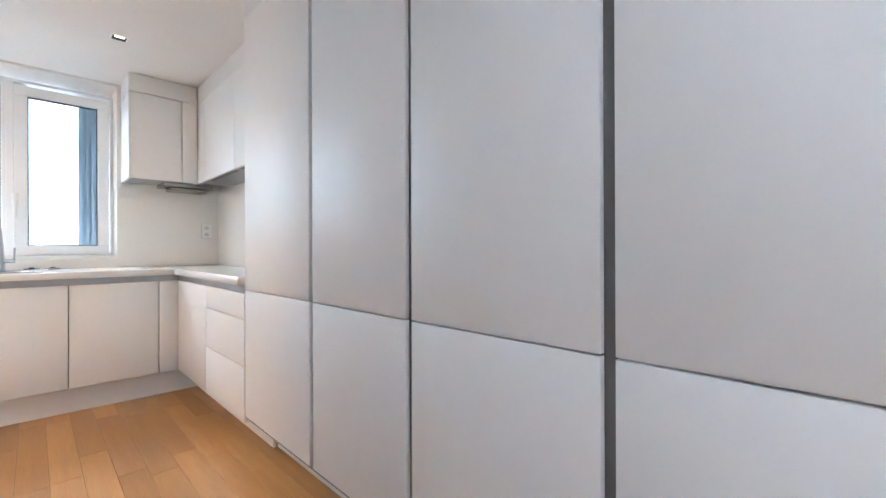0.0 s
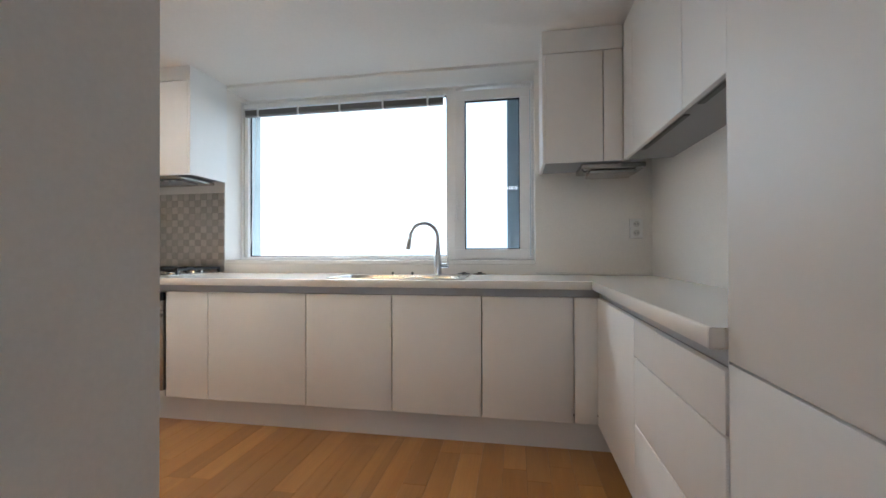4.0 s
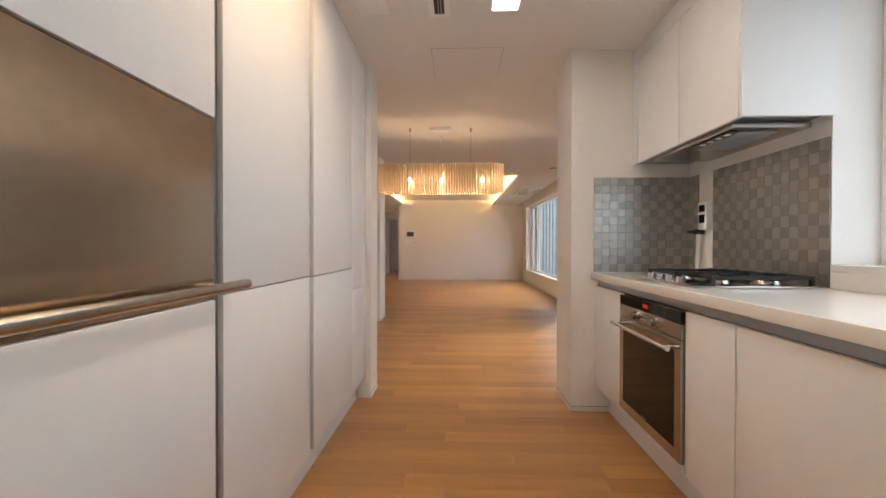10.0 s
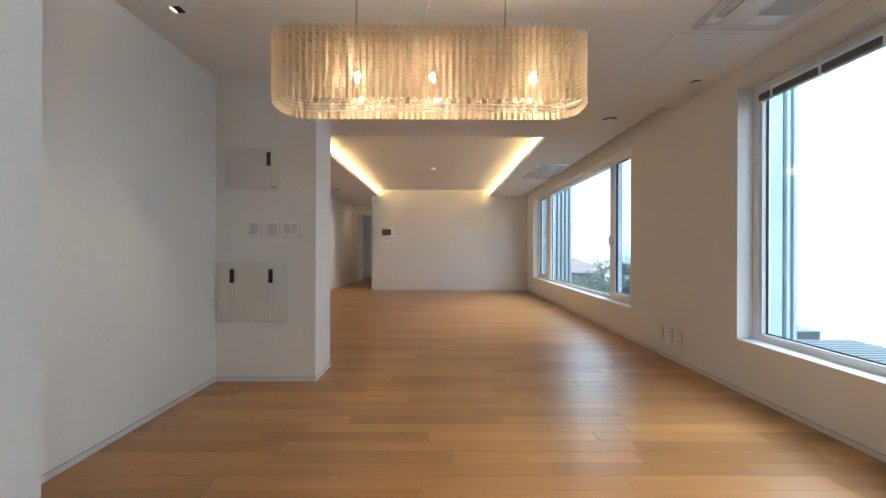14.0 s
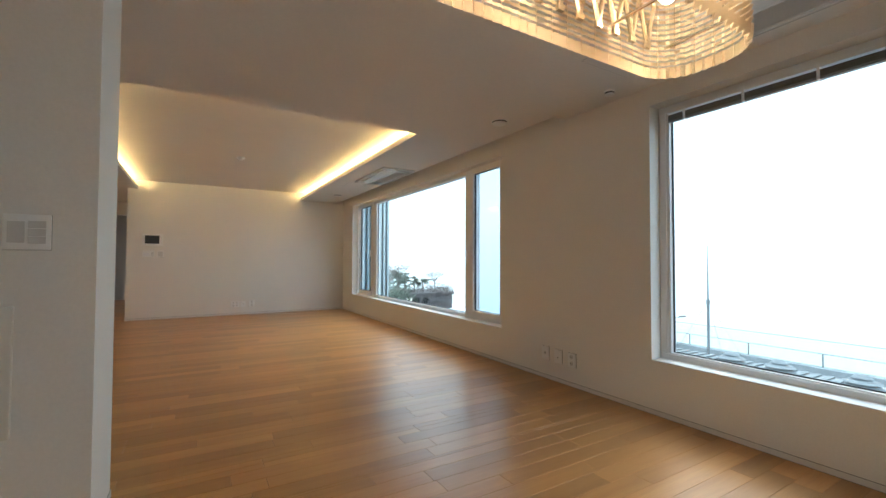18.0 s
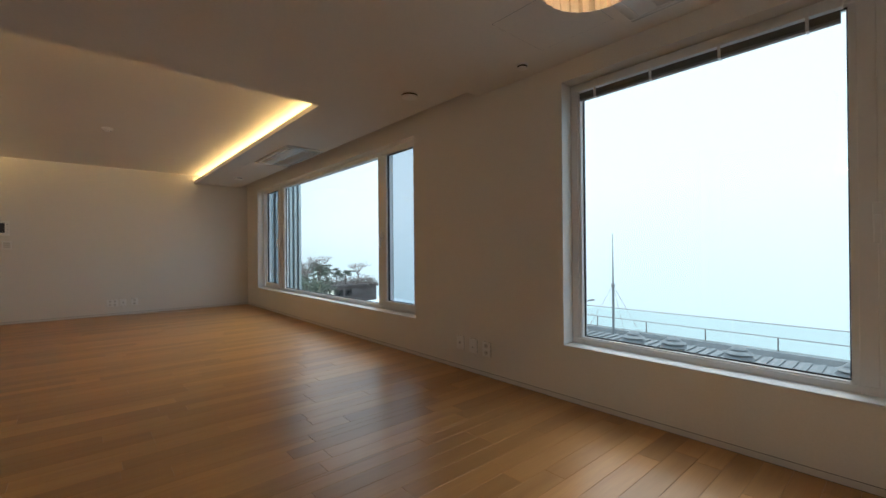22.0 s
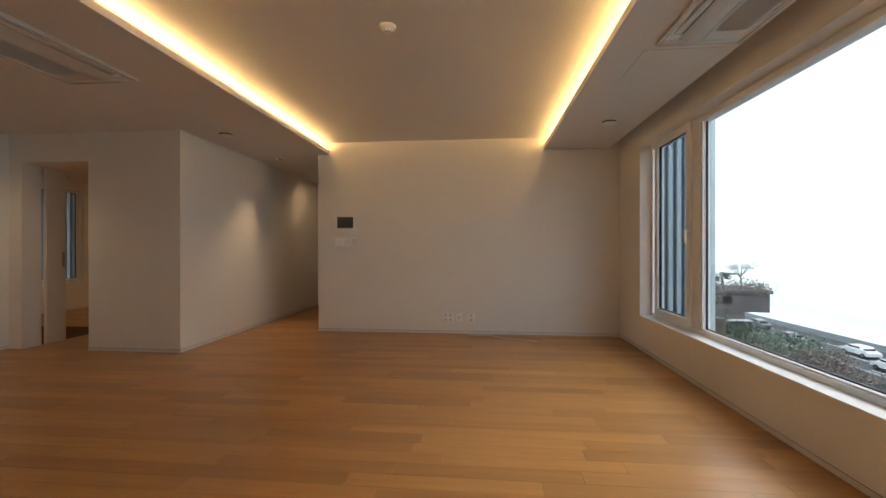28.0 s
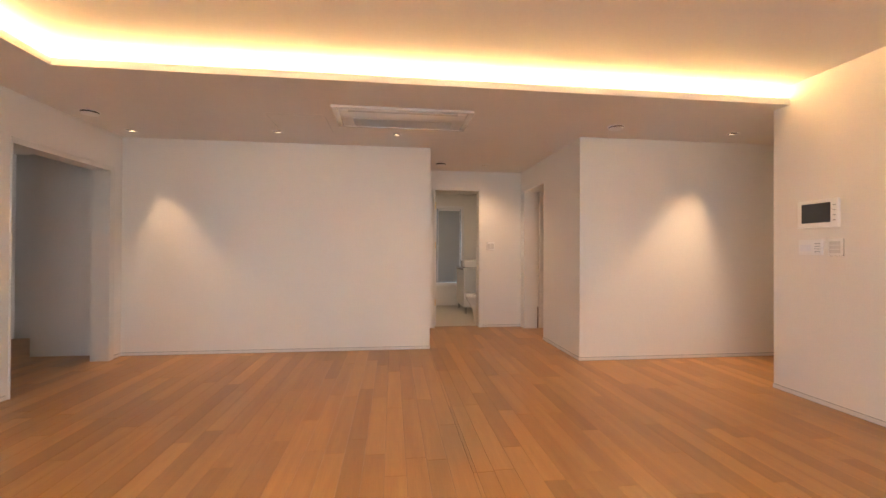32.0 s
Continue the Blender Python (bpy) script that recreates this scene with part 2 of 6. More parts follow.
# ---- shared builders ----
def box(bm, x0, y0, z0, x1, y1, z1):
    x0, x1, y0, y1, z0, z1 = min(x0, x1), max(x0, x1), min(y0, y1), max(y0, y1), min(z0, z1), max(z0, z1)
    v = [bm.verts.new(c) for c in ((x0, y0, z0), (x1, y0, z0), (x1, y1, z0), (x0, y1, z0), (x0, y0, z1), (x1, y0, z1), (x1, y1, z1), (x0, y1, z1))]
    for f in ((0, 3, 2, 1), (4, 5, 6, 7), (0, 1, 5, 4), (1, 2, 6, 5), (2, 3, 7, 6), (3, 0, 4, 7)):
        bm.faces.new([v[i] for i in f])
    return bm


def boxes(*spans):
    bm = bmesh.new()
    for s in spans:
        box(bm, *s)
    return bm


def rounded(x0, y0, z0, x1, y1, z1, r=0.003, seg=2):
    bm = boxes((x0, y0, z0, x1, y1, z1))
    bmesh.ops.bevel(bm, geom=bm.edges[:], offset=r, segments=seg, affect="EDGES", profile=0.5)
    return bm


def tube(bm, p, q, r, n=12, r2=None):
    """A straight round bar from p to q."""
    p, q = Vector(p), Vector(q)
    d = q - p
    m = Matrix.Translation((p + q) / 2) @ d.to_track_quat("Z", "Y").to_matrix().to_4x4()
    bmesh.ops.create_cone(bm, cap_ends=True, segments=n, radius1=r, radius2=r if r2 is None else r2, depth=d.length, matrix=m)
    return bm


def sweep(bm, pts, r, n=10):
    """A round hose through points."""
    rings = []
    pts = [Vector(p) for p in pts]
    for i, p in enumerate(pts):
        d = (pts[min(i + 1, len(pts) - 1)] - pts[max(i - 1, 0)]).normalized()
        a = d.cross(Vector((0.13, 0.31, 0.94))).normalized()
        b = d.cross(a)
        rr = r[i] if isinstance(r, (list, tuple)) else r
        rings.append([bm.verts.new(p + rr * (math.cos(k * math.tau / n) * a + math.sin(k * math.tau / n) * b)) for k in range(n)])
    for u, v in zip(rings, rings[1:]):
        for k in range(n):
            bm.faces.new((u[k], u[(k + 1) % n], v[(k + 1) % n], v[k]))
    bm.faces.new(rings[0][::-1])
    bm.faces.new(rings[-1])
    return bm


def smooth(ob, angle=40):
    for poly in ob.data.polygons:
        poly.use_smooth = True
    ob.data.set_sharp_from_angle(angle=radians(angle))
    return ob


def part(name, bm, mat, parent=None, label="", soft=False):
    me = bpy.data.meshes.new(name)
    bmesh.ops.recalc_face_normals(bm, faces=bm.faces[:])
    bm.to_mesh(me)
    bm.free()
    me.materials.append(mat)
    ob = new(name, me)
    if parent is not None:
        ob.parent = parent
    if label:
        ob["label"] = label
    if soft:
        smooth(ob)
    return ob


def thing(name, at, label, category, group="", kind=""):
    e = new(name)
    e.location = at
    return tagged(e, label, category, group, kind)


def inner(bm, at):
    """Shift a bmesh from world places to those of a thing standing at a point."""
    bmesh.ops.translate(bm, verts=bm.verts[:], vec=-Vector(at))
    return bm


def piece(name, bm, mat, owner, label="", soft=False):
    """A part given in world places under an upright thing."""
    at = Vector(owner.location)
    if owner.parent is not None:
        at = at + Vector(owner.parent.location)
    return part(name, inner(bm, at), mat, owner, label, soft)

# ---- the setting ----
CEIL, RAISED, TOPZ = 2.29, 2.44, 2.75
EAST, FAR = 2.878, 13.945          # living room window wall, end wall
KEAST, KSOUTH = 2.36, -0.02        # kitchen window wall, kitchen back wall
BANK_X, BANK_S, BANK_N = 0.268, 1.473, 4.355   # long cupboard bank
ROW_Y = 0.410                      # tall cupboards by the entry
PIL_X, PIL_S, PIL_N = 1.625, 3.948, 4.325
DIN_W = -0.93                      # dining side wall
WING_S, WING_N, WING_E = 7.018, 7.428, -0.177
HALL_W, C1_N = -2.542, 11.24
C2_X, C2_Y = -1.87, 12.714
BATH_X = -3.832
CORR_E = -0.905


def setting(name, bm, mat, label, category):
    return tagged(part(name, bm, mat), label, category, kind="structure")


def wall(name, spans, label="smooth off-white papered wall with a thin base strip"):
    return setting(name, boxes(*spans), M_WALL, label, "wall")


# window wall of the living and dining room, two openings
WA = (8.478, 13.315, 0.355, 2.16)
WB = (4.74, 6.817, 0.367, 2.16)
E2 = EAST + 0.215
wall("wall_east", [
    (EAST, PIL_N, 0, E2, WB[0], TOPZ), (EAST, WB[1], 0, E2, WA[0], TOPZ), (EAST, WA[1], 0, E2, FAR + 0.3, TOPZ),
    (EAST, WB[0], 0, E2, WB[1], WB[2]), (EAST, WB[0], WB[3], E2, WB[1], TOPZ),
    (EAST, WA[0], 0, E2, WA[1], WA[2]), (EAST, WA[0], WA[3], E2, WA[1], TOPZ)])
wall("wall_north", [(CORR_E, FAR, 0, EAST, FAR + 0.2, TOPZ)])
wall("wall_corridor_east", [(CORR_E, FAR + 0.2, 0, CORR_E + 0.2, 16.3, TOPZ)])
wall("wall_corridor_west", [(C2_X - 0.2, C2_Y + 0.2, 0, C2_X, 16.3, TOPZ)])
wall("wall_corridor_end", [(C2_X - 0.2, 16.3, 0, -1.72, 16.45, TOPZ), (-1.02, 16.3, 0, CORR_E + 0.2, 16.45, TOPZ), (-1.72, 16.3, 2.02, -1.02, 16.45, TOPZ)])
wall("wall_room_front", [(-2.90, C2_Y, 0, C2_X, C2_Y + 0.2, TOPZ), (-3.68, C2_Y, 1.99, -2.90, C2_Y + 0.2, TOPZ), (BATH_X, C2_Y, 0, -3.68, C2_Y + 0.2, TOPZ)])
wall("wall_bath", [(BATH_X - 0.16, C1_N - 0.2, 0, BATH_X, 11.40, TOPZ), (BATH_X - 0.16, 12.098, 0, BATH_X, 12.714, TOPZ), (BATH_X - 0.16, 11.40, 2.03, BATH_X, 12.098, TOPZ)])
wall("wall_lobby_south", [(BATH_X, C1_N - 0.2, 0, HALL_W - 0.2, C1_N, TOPZ)])
wall("wall_hall_west", [(HALL_W - 0.2, 8.0, 0, HALL_W, C1_N, TOPZ)])
wall("wall_hall_south", [(HALL_W - 0.2, 7.86, 0, -2.40, 8.0, TOPZ), (-1.26, 7.86, 0, DIN_W, 8.0, TOPZ), (-2.40, 7.86, 1.95, -1.26, 8.0, TOPZ)])
wall("wall_wing", [(DIN_W, WING_S, 0, WING_E, WING_N, TOPZ)])
wall("wall_wing_back", [(DIN_W - 0.2, WING_N, 0, DIN_W, 7.86, TOPZ)])
wall("wall_dining_west", [(DIN_W - 0.2, BANK_N, 0, DIN_W, WING_N, TOPZ)])
wall("wall_pillar", [(PIL_X, PIL_S, 0, EAST, PIL_N, TOPZ)])
wall("wall_bank_back", [(DIN_W - 0.2, 1.728, 0, -0.36, BANK_N, TOPZ), (-0.36, 4.135, 0, 0.305, BANK_N, TOPZ)])
wall("wall_entry_north", [(-3.6, BANK_S, 0, BANK_X, 1.728, TOPZ)])
wall("wall_entry_west", [(-3.8, KSOUTH - 0.3, 0, -3.6, BANK_S + 0.3, TOPZ)])
wall("wall_kitchen_south", [(-3.6, KSOUTH - 0.2, 0, KEAST + 0.5, KSOUTH, TOPZ)])
WK = (0.69, 2.955, 0.955, 2.27)
K2 = KEAST + 0.36
wall("wall_kitchen_east", [
    (KEAST, KSOUTH, 0, K2, WK[0], TOPZ), (KEAST, WK[1], 0, K2, PIL_S, TOPZ),
    (KEAST, WK[0], 0, K2, WK[1], WK[2]), (KEAST, WK[0], WK[3], K2, WK[1], TOPZ)])
# rooms behind the openings
wall("wall_bath_inner", [(-6.3, 10.9, 0, BATH_X - 0.16, 11.04, TOPZ), (-6.3, 12.56, 0, BATH_X - 0.16, 12.70, TOPZ)], "pale bathroom wall")
wall("wall_bath_end", [(-6.45, 11.04, 0, -6.3, 11.66, TOPZ), (-6.45, 12.28, 0, -6.3, 12.56, TOPZ), (-6.45, 11.66, 0, -6.3, 12.28, 0.42), (-6.45, 11.66, 2.05, -6.3, 12.28, TOPZ)], "pale bathroom end wall with a tall window")
wall("wall_room_west", [(-6.2, 12.9, 0, -6.0, 14.5, TOPZ), (-6.2, 15.62, 0, -6.0, 17.2, TOPZ), (-6.2, 14.5, 0, -6.0, 15.62, 0.45), (-6.2, 14.5, 2.15, -6.0, 15.62, TOPZ)])
wall("wall_room_north", [(-6.0, 17.0, 0, C2_X - 0.2, 17.2, TOPZ)])
wall("wall_room_south", [(-6.3, 12.72, 0, BATH_X, 12.90, TOPZ)])
wall("wall_vestibule", [(-2.80, 7.10, 0, HALL_W - 0.06, 7.86, TOPZ), (-3.6, 6.0, 0, DIN_W - 0.2, 6.15, TOPZ), (-3.75, 6.0, 0, -3.6, 7.86, TOPZ)])
wall("wall_end_room", [(-2.6, 18.6, 0, 0.4, 18.75, TOPZ), (-2.75, 16.45, 0, -2.6, 18.75, TOPZ), (0.4, 16.45, 0, 0.55, 18.75, TOPZ)])

# ceilings: lowered field, raised field with a lit cove on three sides
CX0, CX1, CY0 = -0.76, 1.965, 8.634
SLOT_X, SLOT_Y = 2.745, 7.60
COV = 0.13
LIP = 0.05
setting("ceiling", boxes(
    (-7.0, -0.3, CEIL, CX0, 18.6, CEIL + LIP), (CX0, FAR + 0.2, CEIL, CORR_E + 1.4, 18.6, CEIL + LIP),
    (CX0, -0.3, CEIL, 2.9, SLOT_Y, CEIL + LIP), (CX0, SLOT_Y, CEIL, SLOT_X, CY0, CEIL + LIP), (CX1, CY0, CEIL, SLOT_X, FAR, CEIL + LIP)),
    M_CEIL, "flat off-white painted ceiling, lowered around the edge", "ceiling")
setting("ceiling_raised", boxes(
    (CX0 - COV, CY0 - COV, RAISED, CX1 + COV, FAR, RAISED + 0.05),
    (CX0 - COV - 0.03, CY0 - COV - 0.03, CEIL + LIP, CX0 - COV, FAR, RAISED + 0.05),
    (CX1 + COV, CY0 - COV - 0.03, CEIL + LIP, CX1 + COV + 0.03, FAR, RAISED + 0.05),
    (CX0 - COV, CY0 - COV - 0.03, CEIL + LIP, CX1 + COV, CY0 - COV, RAISED + 0.05)),
    M_CEIL, "raised off-white ceiling field with warm cove light", "ceiling")
setting("ceiling_slot", boxes((SLOT_X - 0.02, SLOT_Y, CEIL + 0.15, 2.9, FAR, CEIL + 0.18), (SLOT_X - 0.02, SLOT_Y, CEIL + LIP, SLOT_X, FAR, CEIL + 0.15), (SLOT_X, SLOT_Y - 0.02, CEIL + LIP, 2.878, SLOT_Y, CEIL + 0.15)),
    M_CEIL, "curtain slot along the windows", "ceiling")
setting("roof_slab", boxes((-7.4, -0.5, TOPZ, E2, 18.9, TOPZ + 0.2)), M_WALL, "concrete slab above", "roof")

cove = thing("cove_light", (CX0, CY0, CEIL), "warm led strip lights hidden in the ceiling cove", "light")
piece("led_strip", boxes((CX0 - COV + 0.01, CY0 - COV + 0.03, CEIL + LIP + 0.002, CX0 - COV + 0.035, FAR - 0.02, CEIL + LIP + 0.015)), M_COVE, cove)
piece("led_strip", boxes((CX1 + COV - 0.035, CY0 - COV + 0.03, CEIL + LIP + 0.002, CX1 + COV - 0.01, FAR - 0.02, CEIL + LIP + 0.015)), M_COVE, cove)
piece("led_strip", boxes((CX0 - COV + 0.05, CY0 - COV + 0.005, CEIL + LIP + 0.002, CX1 + COV - 0.05, CY0 - COV + 0.03, CEIL + LIP + 0.015)), M_COVE, cove)


# thin base strips along the walls
def strip(name, spans):
    bm = bmesh.new()
    for x0, y0, x1, y1 in spans:
        box(bm, x0, y0, 0.003, x1, y1, 0.034)
    base = setting(name, bm, M_TRIM, "narrow white base strip edged by painted shadow lines", "baseboard")
    # dark strips below and above the board paint its shadow lines
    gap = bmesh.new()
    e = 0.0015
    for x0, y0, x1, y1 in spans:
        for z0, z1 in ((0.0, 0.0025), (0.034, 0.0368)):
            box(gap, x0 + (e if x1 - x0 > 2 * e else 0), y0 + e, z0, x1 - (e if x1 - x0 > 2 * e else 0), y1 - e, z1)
    part("shadow_line_strip", gap, M_SHADOW_GREY, base, "thin dark strips painted as shadow")
    return base


S = 0.004
strip("baseboard_east", [(EAST - S, PIL_N, EAST, FAR - S)])
strip("baseboard_north", [(CORR_E - S, FAR - S, EAST, FAR), (CORR_E - S, FAR, CORR_E, 16.3)])
strip("baseboard_room_front", [(-2.90 - S, C2_Y - S, C2_X + S, C2_Y), (C2_X, C2_Y, C2_X + S, 16.3)])
strip("baseboard_hall_west", [(HALL_W, 8.0 + S, HALL_W + S, C1_N + S), (HALL_W - 1.2, C1_N, HALL_W, C1_N + S)])
strip("baseboard_hall_south", [(HALL_W, 8.0, -2.42, 8.0 + S), (-1.24, 8.0, DIN_W, 8.0 + S)])
strip("baseboard_bath", [(BATH_X, 12.12, BATH_X + S, 12.714 - S)])
strip("baseboard_wing", [(DIN_W + S, WING_S - S, WING_E + S, WING_S), (WING_E, WING_S, WING_E + S, WING_N + S), (DIN_W, WING_N, WING_E, WING_N + S), (DIN_W, WING_N + S, DIN_W + S, 8.0)])
strip("baseboard_dining", [(DIN_W, BANK_N, DIN_W + S, WING_S - S)])
strip("baseboard_pillar", [(PIL_X - S, PIL_S - S, PIL_X, PIL_N + S), (PIL_X, PIL_N, EAST - S, PIL_N + S), (PIL_X, PIL_S - S, 1.86, PIL_S)])
strip("baseboard_bank", [(DIN_W + S, BANK_N, 0.305 + S, BANK_N + S), (0.305, 4.135, 0.305 + S, BANK_N)])
strip("baseboard_entry", [(-3.6, BANK_S - S, BANK_X + S, BANK_S)])

# ---- windows ----
def frame_bars(bm, x0, x1, y0, y1, z0, z1, w):
    """A rectangular ring of bars in a plane of constant x, mitre-free butt joints."""
    box(bm, x0, y0, z0, x1, y1, z0 + w)
    box(bm, x0, y0, z1 - w, x1, y1, z1)
    box(bm, x0, y0, z0 + w, x1, y0 + w, z1 - w)
    box(bm, x0, y1 - w, z0 + w, x1, y1, z1 - w)
    return bm


def soften(bm, r=0.004):
    bmesh.ops.bevel(bm, geom=bm.edges[:], offset=r, segments=2, affect="EDGES", profile=0.5)
    return bm


def handle(owner, x, y, z):
    """A white lever handle hanging from a small rose on a sash."""
    piece("handle", soften(boxes((x - 0.012, y - 0.016, z - 0.035, x, y + 0.016, z + 0.075), (x - 0.05, y - 0.011, z - 0.10, x - 0.03, y + 0.011, z + 0.02), (x - 0.032, y - 0.010, z - 0.008, x - 0.012, y + 0.010, z + 0.014)), 0.004), M_PVC, owner, "white lever handle", soft=True)


def window(name, x, y0, y1, z0, z1, panes, label, bar=0.048):
    """panes: (y from, y to, z from, z to, opens) of each glass."""
    w = thing(name, (x, (y0 + y1) / 2, z0), label, "window", kind="structure")
    piece("window_frame", soften(frame_bars(bmesh.new(), x, x + 0.09, y0, y1, z0, z1, bar), 0.003), M_PVC, w)
    cuts = sorted(p[0] for p in panes)[1:]
    ends = sorted(p[1] for p in panes)[:-1]
    for a, b in zip(ends, cuts):
        a_opens = [p[4] for p in panes if p[1] == a][0]
        lo, hi = (a + 0.0705, b - 0.0285) if a_opens else (a + 0.0285, b - 0.0705)
        piece("mullion", soften(boxes((x + 0.002, lo, z0 + bar, x + 0.088, hi, z1 - bar)), 0.003), M_PVC, w)
        lo, hi = (a + 0.012, a + 0.072) if a_opens else (b - 0.072, b - 0.012)
        piece("mullion_rebate", boxes((x + 0.0505, lo, z0 + bar, x + 0.086, hi, z1 - bar)), M_PVC, w)
    for a, b, c, d, opens in panes:
        gx = x + (0.012 if opens else 0.045)
        if opens:
            s = piece("sash", soften(frame_bars(bmesh.new(), x - 0.018, x + 0.05, a - 0.07, b + 0.07, c - 0.07, d + 0.07, 0.068), 0.004), M_PVC, w, "white opening sash")
            g = boxes((gx, a, c, gx + 0.006, b, d))
            pane = part("pane", inner(g, w.location), M_GLASS, s)
            net = part("insect_screen", inner(boxes((gx + 0.060, a - 0.02, c - 0.02, gx + 0.0605, b + 0.02, d + 0.02)), w.location), M_NET, s, "fine grey insect screen")
            net.visible_shadow = False
            gs = frame_bars(bmesh.new(), x + 0.004, x + 0.026, a - 0.004, b + 0.004, c - 0.004, d + 0.004, 0.009)
            part("gasket", inner(gs, w.location), M_GASKET, s, "black rubber gasket")
        else:
            bead = frame_bars(bmesh.new(), x + 0.01, x + 0.07, a - 0.03, b + 0.03, c - 0.03, d + 0.03, 0.028)
            piece("glazing_bead", soften(bead, 0.002), M_PVC, w)
            pane = piece("pane", boxes((gx, a, c, gx + 0.006, b, d)), M_GLASS, w)
            piece("gasket", frame_bars(bmesh.new(), x + 0.040, x + 0.053, a - 0.003, b + 0.003, c - 0.003, d + 0.003, 0.008), M_GASKET, w, "black rubber gasket")
        pane.visible_shadow = False
    return w


GX = 2.99
win_a = window("window_1", GX, WA[0], WA[1], WA[2], WA[3], [(8.625, 9.13, 0.468, 2.095, True), (9.34, 12.30, 0.415, 2.125, False), (12.52, 13.11, 0.468, 2.095, True)], "wide white framed window with fixed middle pane and two sashes")
handle(win_a, GX - 0.018, 9.20, 1.16)
handle(win_a, GX - 0.018, 12.44, 1.22)
win_b = window("window_2", GX, WB[0], WB[1], WB[2], WB[3], [(4.915, 5.27, 0.478, 2.07, True), (5.43, 6.746, 0.425, 2.11, False)], "white framed window with a fixed pane and a sash")
handle(win_b, GX - 0.018, 5.34, 1.14)
setting("window_sill_1", soften(boxes((EAST - 0.006, WA[0] + 0.002, WA[2], GX + 0.01, WA[1] - 0.002, WA[2] + 0.012)), 0.003), M_PVC, "smooth white window board", "sill")
setting("window_sill_2", soften(boxes((EAST - 0.006, WB[0] + 0.002, WB[2], GX + 0.01, WB[1] - 0.002, WB[2] + 0.012)), 0.003), M_PVC, "smooth white window board", "sill")
KX = 2.545
win_k = window("window_3", KX, WK[0], WK[1], WK[2] + 0.03, 2.235, [(0.79, 1.172, 1.06, 2.12, True), (1.31, 2.899, 1.01, 2.185, False)], "white framed kitchen window with a fixed pane and a sash", 0.02)
handle(win_k, KX - 0.018, 1.236, 1.35)
setting("window_sill_3", soften(boxes((KEAST - 0.004, WK[0] + 0.002, WK[2], KX + 0.02, WK[1] - 0.002, WK[2] + 0.03)), 0.004), M_TOP, "white stone sill behind the sink", "sill")


def blind(name, x, y0, y1, z, label):
    """A venetian blind pulled up: headrail, a pack of slats, brackets, a pull cord."""
    b = thing(name, (x, (y0 + y1) / 2, z), label, "blind")
    piece("headrail", soften(boxes((x - 0.028, y0, z - 0.022, x + 0.012, y1, z)), 0.002), M_PVC, b)
    for i in range(8):
        zz = z - 0.034 - i * 0.0046
        piece("slat", boxes((x - 0.022, y0 + 0.008, zz - 0.0040, x + 0.010, y1 - 0.008, zz)), M_BLIND, b)
    piece("bottom_rail", soften(boxes((x - 0.022, y0 + 0.008, z - 0.084, x + 0.010, y1 - 0.008, z - 0.072)), 0.002), M_CABEDGE, b)
    n = max(2, round((y1 - y0) / 0.32))
    for i in range(n):
        y = y0 + 0.12 + (y1 - y0 - 0.24) * i / (n - 1)
        piece("bracket", boxes((x - 0.031, y - 0.006, z - 0.087, x + 0.013, y + 0.006, z + 0.001)), M_PLASTIC, b)
    return b


blind_k = blind("venetian_blind", KX - 0.005, 1.32, 2.91, 2.185, "grey aluminium venetian blind pulled up at the kitchen window")
piece("pull_cord", sweep(bmesh.new(), [(KX - 0.03, 2.86, 2.09), (KX - 0.034, 2.868, 1.7), (KX - 0.03, 2.872, 1.3), (KX - 0.035, 2.885, 1.05), (KX - 0.03, 2.90, 0.995)], 0.0022, 6), M_PLASTIC, blind_k, soft=True)
piece("pull_cord", sweep(bmesh.new(), [(KX - 0.03, 2.80, 2.09), (KX - 0.034, 2.815, 1.6), (KX - 0.032, 2.845, 1.15), (KX - 0.033, 2.86, 1.0)], 0.0022, 6), M_PLASTIC, blind_k, soft=True)
blind("venetian_blind", GX - 0.005, 5.44, 6.74, 2.115, "grey aluminium venetian blind pulled up at the dining window")

# ---- kitchen: base units ----
FX = 1.775            # fronts of the window run
KICK = 0.172


def front(name, span, owner, label=""):
    return piece(name, rounded(*span, r=0.0022), M_CAB, owner, label, soft=True)


def base_unit(y0, y1, label):
    u = thing("base_cabinet", (FX, (y0 + y1) / 2, 0), label, "cabinet", group="base cabinets under the window")
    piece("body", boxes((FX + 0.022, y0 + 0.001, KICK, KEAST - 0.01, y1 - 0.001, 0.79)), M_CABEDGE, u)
    front("door", (FX, y0 + 0.0025, KICK, FX + 0.02, y1 - 0.0025, 0.805), u)
    return u


LAB = "matt white handleless base cabinet under a stone worktop"
for a, b in ((0.53, 0.995), (0.995, 1.485), (1.485, 1.99), (1.99, 2.616)):
    base_unit(a, b, LAB)
base_unit(2.616, 2.905, "narrow matt white base cabinet beside the oven")
base_unit(3.52, 3.945, "narrow matt white base cabinet beside the pillar")
filler = thing("corner_filler", (FX, 0.52, 0), "narrow matt white corner filler panel", "panel")
front("panel", (FX, 0.4165, KICK, FX + 0.02, 0.526, 0.805), filler)
oven_house = thing("oven_housing", (FX, 3.2, 0), "white cabinet frame around the built-in oven", "cabinet")
piece("shelf", boxes((FX + 0.03, 2.91, KICK, KEAST - 0.01, 3.515, 0.205)), M_CABEDGE, oven_house)
front("lower_panel", (FX, 2.908, KICK, FX + 0.02, 3.517, 0.207), oven_house)

